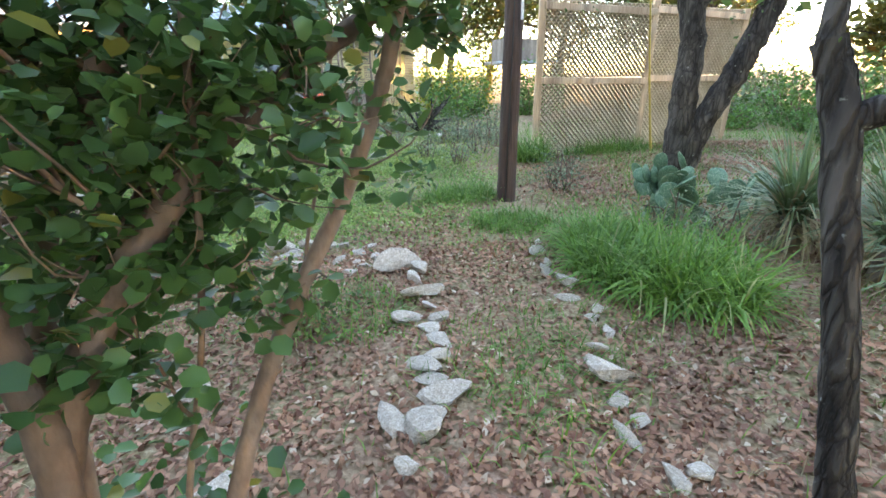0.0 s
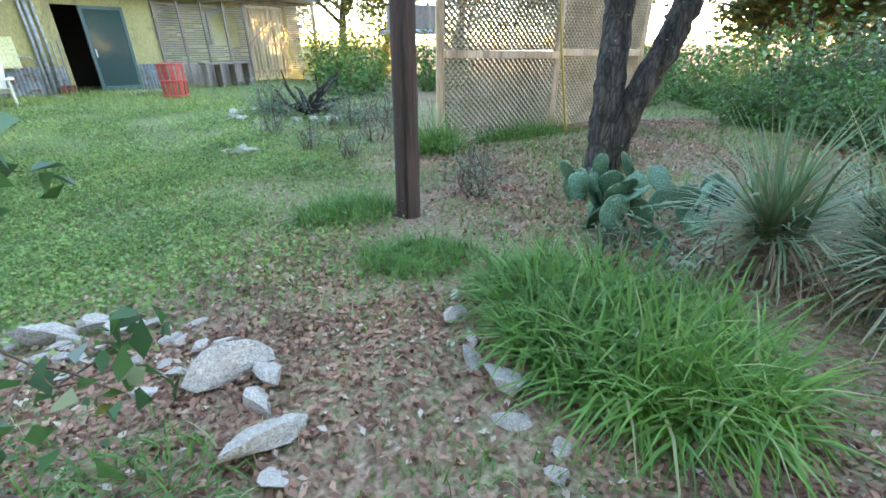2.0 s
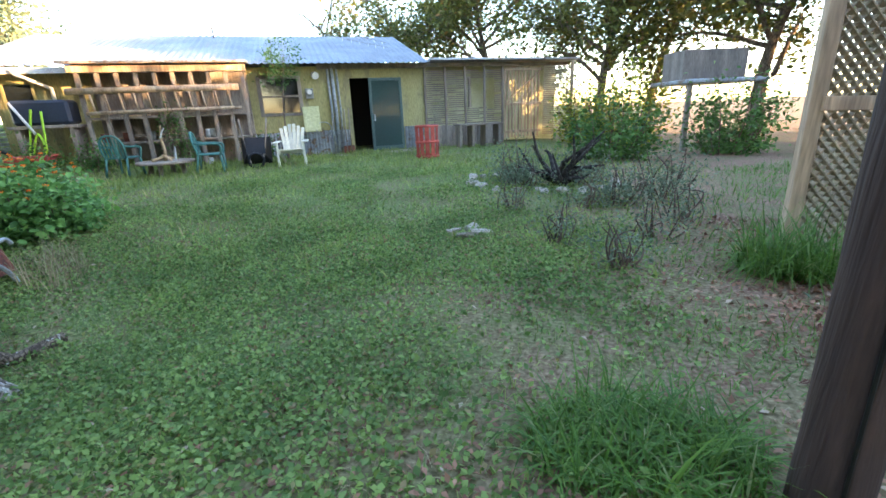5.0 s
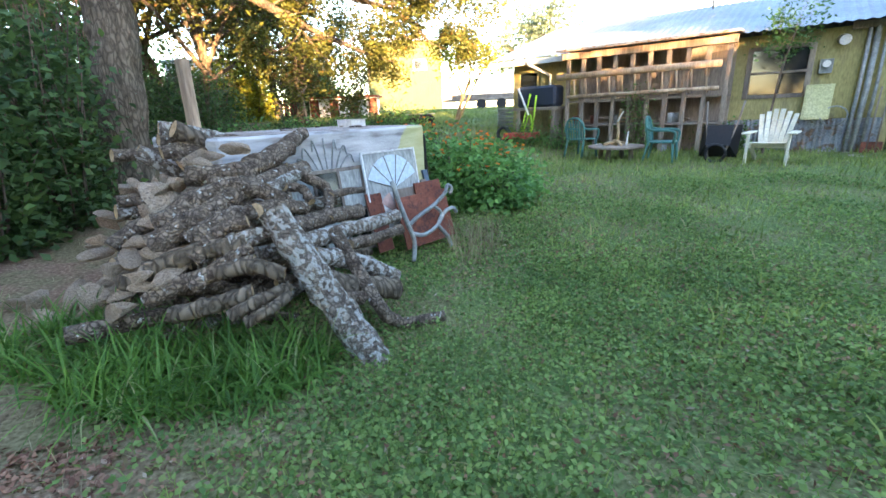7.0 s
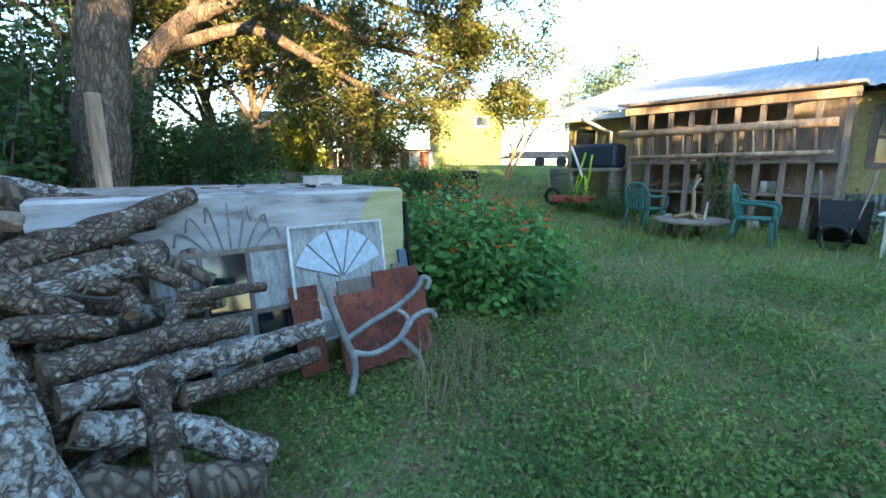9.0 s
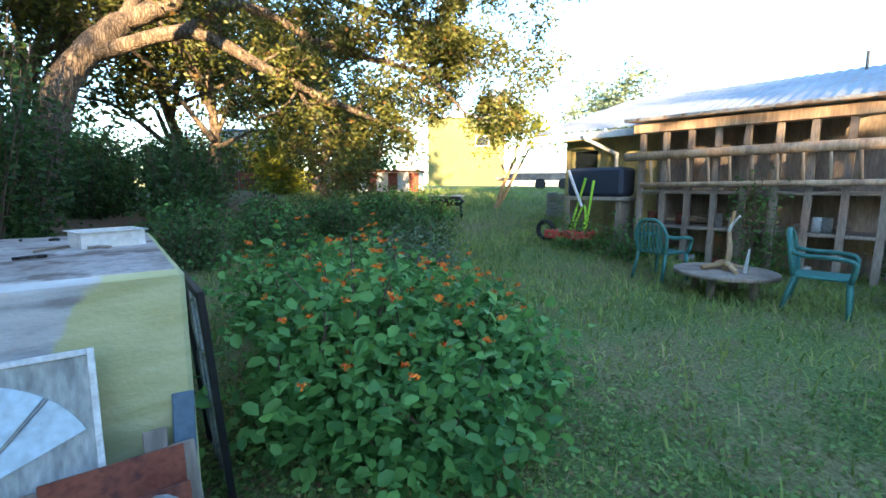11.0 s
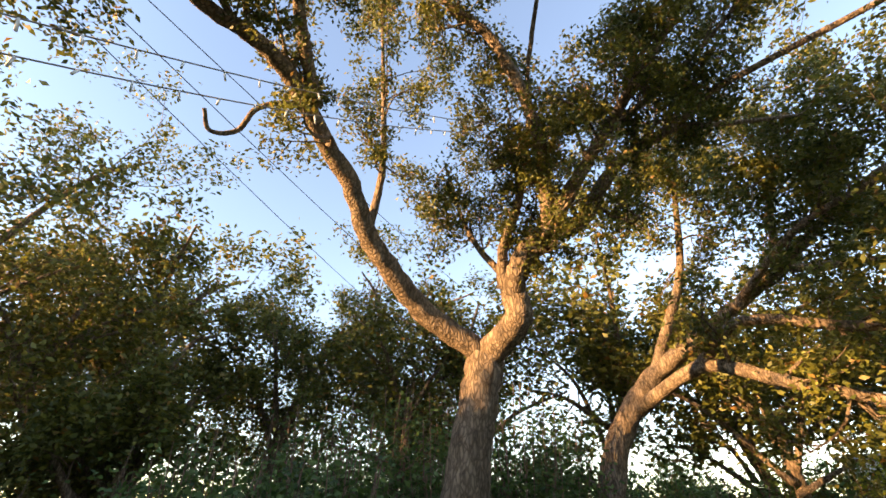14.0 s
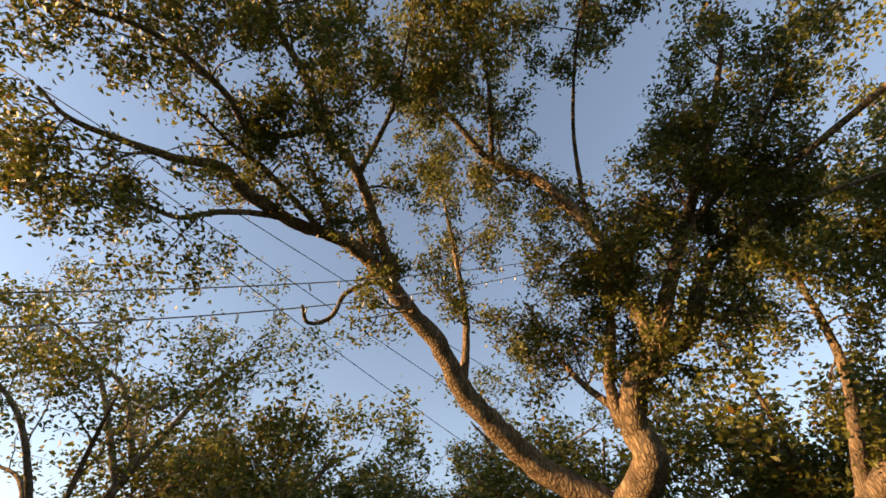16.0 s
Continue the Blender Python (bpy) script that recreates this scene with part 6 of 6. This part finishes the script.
# ---- lantana beside the concrete box ----
for k, (x, y, w2, d2, h) in enumerate(((-6.75, 6.35, 1.1, 1.1, 0.95), (-7.3, 6.1, 1.3, 1.2, 1.05), (-7.6, 6.9, 1.3, 1.2, 0.9), (-8.5, 6.3, 1.6, 1.3, 0.9), (-8.9, 5.5, 1.4, 1.3, 0.85), (-6.35, 6.75, 0.9, 0.9, 0.65), (-6.5, 6.2, 0.7, 0.7, 0.8), (-7.0, 7.1, 1.1, 1.0, 0.65))):
    lt, pts = shrub("lantana_bush", "green lantana bush dotted with orange flower heads", x, y, w2, d2, h, 860 + k, M_LANT, 2900, 0.085, True, 24, 0.68)
    rf = np.random.default_rng(870 + k)
    tops = pts[np.argsort(-pts[:, 2] + rf.normal(0, 0.18, len(pts)))[:15]] + np.array([0, 0, 0.06])
    for q in tops:
        c = q - np.array(lt.location) + rf.normal(0, 0.012, (16, 3)) * np.array([1, 1, 0.5])
        part("flower_head", mesh_from("flower_head", *leaf_quads(c, 0.022, rf, 0.9), M_FLOWER), None, lt, "orange flower head")

# ---- far things ----
hz = gz(-24.5, 6.2)
hut = thing("striped_hutch", Matrix.Translation((-25.2, 4.6, hz)) @ pose(0, 0, 0, 0, 0, 73), "low red and white striped shed with a flat roof", "shed")
part("wall", boxed((0, 0, -0.5), (3.4, 1.6, 1.0), 0.01), M_WHITE, hut)
for k in range(4):
    part("red_panel", boxed((0.05 + k * 1.0, -0.03, -0.4), (0.5 + k * 1.0, -0.002, 0.95), 0.004), M_RUST, hut)
part("roof", boxed((-0.15, -0.2, 1.0), (3.55, 1.8, 1.08), 0.01), M_RUST, hut)
rfz = thing("red_fence", Matrix.Translation((-27.5, -3.0, gz(-27.5, 0))) @ pose(0, 0, 0, 0, 0, 85), "dull red timber fence under the trees", "fence")
for k in range(24):
    part("board", boxed((k * 0.3, 0, -0.3), (k * 0.3 + 0.27, 0.03, 0.95)), M_RUST, rfz)
wv = thing("white_shed", Matrix.Translation((-31.0, -3.0, gz(-31, -3))) @ pose(0, 0, 0, 0, 0, 80), "pale blue-white shed seen between the trees", "shed")
part("wall", boxed((0, 0, -0.5), (3.0, 2.0, 3.2), 0.01), M_WHITE, wv)
part("roof", boxed((-0.2, -0.2, 3.2), (3.2, 2.2, 3.35), 0.02), M_ROOF, wv)
gb = thing("green_building", Matrix.Translation((-49.8, 18.4, 1.0)) @ pose(0, 0, 0, 0, 0, 258), "large olive-green metal building with a shallow pale roof", "building")
part("wall", boxed((0, 0, -1), (6.6, 9, 6.3), 0.02), M_GBLD, gb)
for k in range(22):
    part("siding_rib", boxed((k * 0.3, 9.0, -1), (k * 0.3 + 0.05, 9.04, 6.3), 0), M_GBLD, gb)
bm = bmesh.new()
for z0, x0, x1 in ((6.3, -0.3, 6.9),):
    v = [bm.verts.new(c) for c in ((x0, -0.3, z0), (x1, -0.3, z0), (x1, 9.3, z0), (x0, 9.3, z0), (x0 + 3, 4.5, z0 + 1.1), (x1 - 3, 4.5, z0 + 1.1))]
    for f in ((0, 1, 5, 4), (2, 3, 4, 5), (1, 2, 5), (3, 0, 4), (3, 2, 1, 0)):
        bm.faces.new([v[q] for q in f])
part("roof", bm, M_WHITE, gb, "pale hipped metal roof")
w3 = part("window", boxed((1.4, 9.05, 4.0), (2.4, 9.08, 4.7)), M_WINDOW, gb)
for lo, hi in (((1.3, 9.05, 3.9), (2.5, 9.12, 4.0)), ((1.3, 9.05, 4.7), (2.5, 9.12, 4.8)), ((1.3, 9.05, 4.0), (1.4, 9.12, 4.7)), ((2.4, 9.05, 4.0), (2.5, 9.12, 4.7))):
    part("window_frame", boxed(lo, hi), M_WHITE, w3)
gr = thing("iron_table", pose(-15.9, 8.1, gz(-15.9, 8.1), 0, 0, 78), "black round-edged iron grill stand on the lawn", "grill")
part("bowl", boxed((-0.5, -0.3, 0.35), (0.5, 0.3, 0.6), 0.12), M_BLACK, gr)
for a in (-0.4, 0.4):
    rod("leg", [(a, 0.2, 0.4), (a * 1.1, 0.24, -0.05)], 0.025, M_BLACK, gr, 6)
    rod("leg", [(a, -0.2, 0.4), (a * 1.1, -0.24, -0.05)], 0.025, M_BLACK, gr, 6)
rod("rim", [(-0.5, -0.3, 0.62), (0.5, -0.3, 0.62), (0.5, 0.3, 0.62), (-0.5, 0.3, 0.62)], 0.015, M_IRON, gr, 5)
tl = thing("flat_trailer", pose(-27.0, 15.4, gz(-27, 15.4), 0, 0, 70), "low grey trailer loaded with boards", "trailer")
part("bed", boxed((-3, -0.8, 0.5), (3, 0.8, 0.66), 0.02), M_OLDWOOD, tl)
part("load", boxed((-2.4, -0.6, 0.66), (2.0, 0.6, 0.9), 0.03), M_OLDWOOD, tl)
for a in (-0.6, 0.6):
    rod("tyre", [(a, -0.85, 0.3), (a, -0.7, 0.3)], 0.3, M_BLACK, tl, 16)
lc = thing("wire_crate", pose(-15.2, 11.4, gz(-15.2, 11.4), 0, 0, 40), "grey wire crate by the house corner", "crate")
for k in range(5):
    part("slat", boxed((-0.6, -0.3, 0.05 + k * 0.13), (0.6, -0.27, 0.13 + k * 0.13)), M_IRON, lc)
    part("slat", boxed((-0.6, 0.27, 0.05 + k * 0.13), (0.6, 0.3, 0.13 + k * 0.13)), M_IRON, lc)
for a in (-0.6, 0.55):
    part("end", boxed((a, -0.27, -0.02), (a + 0.05, 0.27, 0.7)), M_IRON, lc)
sd = thing("open_shed", Matrix.Translation((2.6, 16.5, 0)) @ pose(0, 0, 0, 0, 0, 20), "small grey shed behind the fence", "shed")
part("roof", boxed((-0.8, -0.8, 1.6), (1.2, 1.0, 1.7), 0.02), M_TIN, sd)
part("upper_wall", boxed((-0.6, -0.2, 1.7), (1.0, 0.8, 2.4), 0.01), M_OLDWOOD, sd)
for a in (-0.7, 1.0):
    part("post", boxed((a, -0.7, 0), (a + 0.1, -0.6, 1.6)), M_OLDWOOD, sd)

# ---- string lights ----
def string(a, b, sag, n, seed):
    a, b = Vector(a), Vector(b)
    o = thing("string_lights", Matrix.Translation(a), "pale cable of unlit string lights", "string lights", "string lights")
    p = [tuple(a.lerp(b, t) - a - Vector((0, 0, sag * 4 * t * (1 - t)))) for t in np.linspace(0, 1, 26)]
    rod("cable", p, 0.006, M_STRING, o, 5)
    rg = random.Random(seed)
    for k in range(n):
        t = (k + 0.5) / n
        q = a.lerp(b, t) - a - Vector((0, 0, sag * 4 * t * (1 - t)))
        d = Vector((rg.uniform(-0.03, 0.03), rg.uniform(-0.03, 0.03), -0.075))
        rod("socket", [tuple(q), tuple(q + d)], 0.009, M_WHITE, o, 6)


string((-8.4, 4.0, 7.1), (-2.2, 6.2, 3.2), 0.25, 26, 1)
string((-8.4, 3.95, 6.95), (-2.25, 6.05, 3.1), 0.32, 26, 2)
string((-11.2, 10.9, 4.95), (-6.3, 17.1, 3.35), 0.12, 30, 3)
string((-11.2, 10.85, 4.85), (-6.2, 17.0, 3.2), 0.2, 30, 4)

# ---- ground plants, leaf litter ----
GR = np.random.default_rng(99)


def scatter(n, x0, x1, y0, y1, keep):
    x, y = GR.uniform(x0, x1, n), GR.uniform(y0, y1, n)
    ok = GR.uniform(0, 1, n) < keep(x, y)
    x, y = x[ok], y[ok]
    return np.stack([x, y, hgt(x, y)], 1)


def patch(x, y, s=1.0, o=0.0):
    return 0.5 + 0.25 * (np.sin(x * 1.7 * s + o + 1.3 * np.sin(y * 1.1 * s)) + np.sin(y * 2.1 * s + 2 * o + 1.1 * np.sin(x * 0.9 * s + o)))


def stuff(name, label, v, q, material, category="grass"):
    tagged(part(name, mesh_from(name, v, q, material), None), label, category, kind="stuff")


def lawn_keep(x, y):
    return smooth((0.9 - x) / 1.6) * smooth((y - 2.8) / 1.8)


def path_keep(x, y):
    return np.clip(1.15 - lawn_keep(x, y) * 1.1, 0.05, 1) * smooth((2.6 - x) / 1.0)


def not_box(x, y):
    u = (x + 5.94) * math.cos(radians(300)) + (y - 5.66) * math.sin(radians(300))
    v = -(x + 5.94) * math.sin(radians(300)) + (y - 5.66) * math.cos(radians(300))
    return 1.0 - ((u > -0.02) & (u < 2.4) & (v < 0.02) & (v > -1.85))


c = scatter(170000, -9, 1.2, 2.5, 9.5, lambda x, y: lawn_keep(x, y) * np.clip(patch(x, y, 1.0) * 1.5, 0.12, 1) * smooth((9.5 - y) / 3) * smooth((x + 9) / 3) * not_box(x, y))
stuff("ground_cover", "low broad-leaved green ground cover in the lawn", *leaf_quads(c + np.array([0, 0, 0.022]) + GR.normal(0, 0.012, c.shape), 0.036, GR, 0.75, 0.1, 0.9), M_COVER)
c = scatter(85000, -6.5, 0.8, 4.0, 11.5, lambda x, y: lawn_keep(x, y) * np.clip(patch(x, y, 1.9, 0.5) * 2.2 - 0.6, 0.05, 1) * not_box(x, y))
stuff("ground_cover", "taller tufts of broad-leaved weeds in the lawn", *leaf_quads(c + np.array([0, 0, 0.045]) + GR.normal(0, 0.018, c.shape), 0.036, GR, 0.6, 0.12, 0.7), M_COVER)
c = scatter(130000, -13, 2.2, 3.0, 14.5, lambda x, y: lawn_keep(x, y) * np.clip(patch(x, y, 0.8, 1.0) * 1.2, 0.25, 1) * not_box(x, y))
stuff("lawn_grass", "short uneven lawn grass", *blades(c, 0.085, 0.006, GR, 0.9, 2), M_GRASS)
c = scatter(60000, -27, 6, 6.5, 17, lambda x, y: (0.35 + 0.65 * smooth((y - 8) / 4)) * smooth((2.5 - x) / 3) * np.clip(patch(x, y, 0.6, 2.0) * 1.5, 0.3, 1))
stuff("meadow_grass", "longer soft grass towards the house", *blades(c, 0.16, 0.016, GR, 0.8, 2), M_GRASS)
c = scatter(42000, -27, -8, 2.5, 12, lambda x, y: np.clip(patch(x, y, 0.6, 2.4) * 1.5, 0.3, 1))
stuff("meadow_grass", "longer soft grass under the trees", *blades(c, 0.17, 0.018, GR, 0.8, 2), M_GRASS)
c = scatter(40000, -8, 6, -0.5, 9, lambda x, y: np.clip(patch(x, y, 1.3, 3.0) * 1.6 - 0.75, 0.06, 1) * not_box(x, y))
stuff("dry_grass", "dry straw-coloured grass stalks", *blades(c, 0.11, 0.004, GR, 1.3, 2), M_DRY)
c = scatter(30000, 1.0, 10, 3.5, 13, lambda x, y: np.clip(patch(x, y, 1.2, 1.4) * 2 - 0.6, 0.08, 1))
stuff("fence_side_weeds", "patchy green weeds in the dry ground by the fence", *blades(c, 0.15, 0.01, GR, 1.0, 2), M_LUSH)
c = scatter(60000, -2.2, 5.5, 0.2, 8, lambda x, y: np.clip(patch(x, y, 1.6, 0.4) * 1.8 - 0.7, 0.06, 1) * (1 - 0.7 * lawn_keep(x, y)))
stuff("path_weeds", "tufts of small green weeds along the path", *blades(c, 0.09, 0.006, GR, 1.0, 2), M_LUSH)
c = scatter(75000, -3.0, 3.2, -0.3, 5.2, lambda x, y: path_keep(x, y) * np.clip(1.4 - patch(x, y, 1.3, 0.7), 0.3, 1) * np.where(y > 3.3, 0.18, 1))
stuff("leaf_litter", "brown fallen leaves strewn over the path", *leaf_quads(c + np.array([0, 0, 0.012]), 0.042, GR, 0.5, 0.12, 2.2), M_LITTER, "leaf litter")
c = scatter(30000, 0.6, 6.5, 3.0, 8.5, lambda x, y: np.clip(1.3 - patch(x, y, 1.2, 1.4) * 1.1, 0.15, 1) * smooth((x - 0.6) / 1.0))
stuff("leaf_litter", "brown leaf and bark litter on the dry ground by the fence", *leaf_quads(c + np.array([0, 0, 0.012]), 0.05, GR, 0.5, 0.12, 2.2), M_LITTER, "leaf litter")
c = scatter(3000, -1.3, 0.7, 2.9, 5.0, lambda x, y: smooth(1.6 - 1.6 * np.hypot((x + 0.3) / 0.7, (y - 3.8) / 1.0)))
stuff("leaf_litter", "worn patch of brown leaf crumbs where the path meets the lawn", *leaf_quads(c + np.array([0, 0, 0.03]), 0.04, GR, 0.5, 0.12, 2.2), M_LITTER, "leaf litter")
c = scatter(14000, -7, 3, 2.5, 8, lambda x, y: np.clip(1.2 - patch(x, y, 1.1, 0.9) * 1.3, 0.05, 1) * not_box(x, y))
stuff("leaf_litter", "brown fallen leaves on the lawn", *leaf_quads(c + np.array([0, 0, 0.012]), 0.045, GR, 0.5, 0.12, 2.2), M_LITTER, "leaf litter")


def clump(name, label, x, y, rx, ry, n, L, width, material, lean=1.1, rz=0.0, segs=4):
    a, r = GR.uniform(0, 6.28, n), np.sqrt(GR.uniform(0, 1, n))
    px, py = r * np.cos(a) * rx, r * np.sin(a) * ry
    px, py = px * math.cos(rz) - py * math.sin(rz) + x, px * math.sin(rz) + py * math.cos(rz) + y
    p = np.stack([px, py, hgt(px, py)], 1) - np.array([x, y, gz(x, y)])
    o = thing(name, pose(x, y, gz(x, y)), label, "grass clump")
    order = np.argsort(np.arctan2(p[:, 1], p[:, 0]) + 4 * (np.hypot(p[:, 0], p[:, 1]) > 0.6 * max(rx, ry)))
    for chunk in np.array_split(p[order], max(1, n // 220)):
        tagged(part("tuft", mesh_from("tuft", *blades(chunk, L, width, GR, lean, segs, 0.8), material), None, o), kind="stuff")


clump("lush_grass_clump", "lush bright green clump of broad grass", 1.36, 2.6, 0.42, 0.62, 3600, 0.4, 0.015, M_LUSH, 1.1, 0.55)
clump("lush_grass_clump", "lush bright green clump of broad grass", 1.25, 3.15, 0.35, 0.3, 1300, 0.36, 0.012, M_LUSH, 1.1)
clump("weedy_grass_clump", "tuft of green grass at the foot of the pole", 0.15, 4.75, 0.42, 0.3, 1300, 0.26, 0.009, M_LUSH, 1.1)
clump("weedy_grass_clump", "tuft of yellow-green grass beside the path", 0.62, 3.75, 0.4, 0.25, 1100, 0.2, 0.008, M_LUSH, 1.2)
clump("tall_grass_tuft", "tall grass tuft against the fence", 1.35, 6.85, 0.3, 0.25, 700, 0.5, 0.012, M_LUSH, 0.8)
clump("tall_grass_tuft", "grass along the foot of the fence", 2.8, 7.5, 0.9, 0.2, 900, 0.3, 0.01, M_LUSH, 0.9, 0.35)
clump("tall_grass_tuft", "broad green grass at the foot of the wood pile", -3.45, 3.55, 0.42, 0.75, 1500, 0.38, 0.016, M_LUSH, 1.0)
clump("tall_grass_tuft", "broad green grass at the foot of the wood pile", -3.95, 2.7, 0.4, 0.5, 700, 0.34, 0.016, M_LUSH, 1.0)
clump("tall_grass_tuft", "seeding grass among the bench scrolls", -5.15, 6.0, 0.3, 0.5, 260, 0.4, 0.006, M_DRY, 0.5, 0.9)
clump("weedy_grass_clump", "low weeds on the leaf litter", -0.55, 2.2, 0.35, 0.35, 420, 0.15, 0.008, M_LUSH, 1.1)
clump("weedy_grass_clump", "low weeds on the path", 0.45, 1.5, 0.3, 0.5, 300, 0.12, 0.007, M_LUSH, 1.2)
for k, (x, y) in enumerate(((1.35, 4.9), (1.75, 3.35), (2.0, 2.95), (1.5, 5.6), (0.2, 6.8), (0.6, 7.6), (-0.3, 7.4), (-0.9, 8.6), (0.9, 8.4), (-0.1, 8.9))):
    shrub("pale_weed", "pale grey-green flowering weed", x, y, 0.4, 0.4, 0.42, 940 + k, M_GREY, 260, 0.055, False, 12, 0.3)
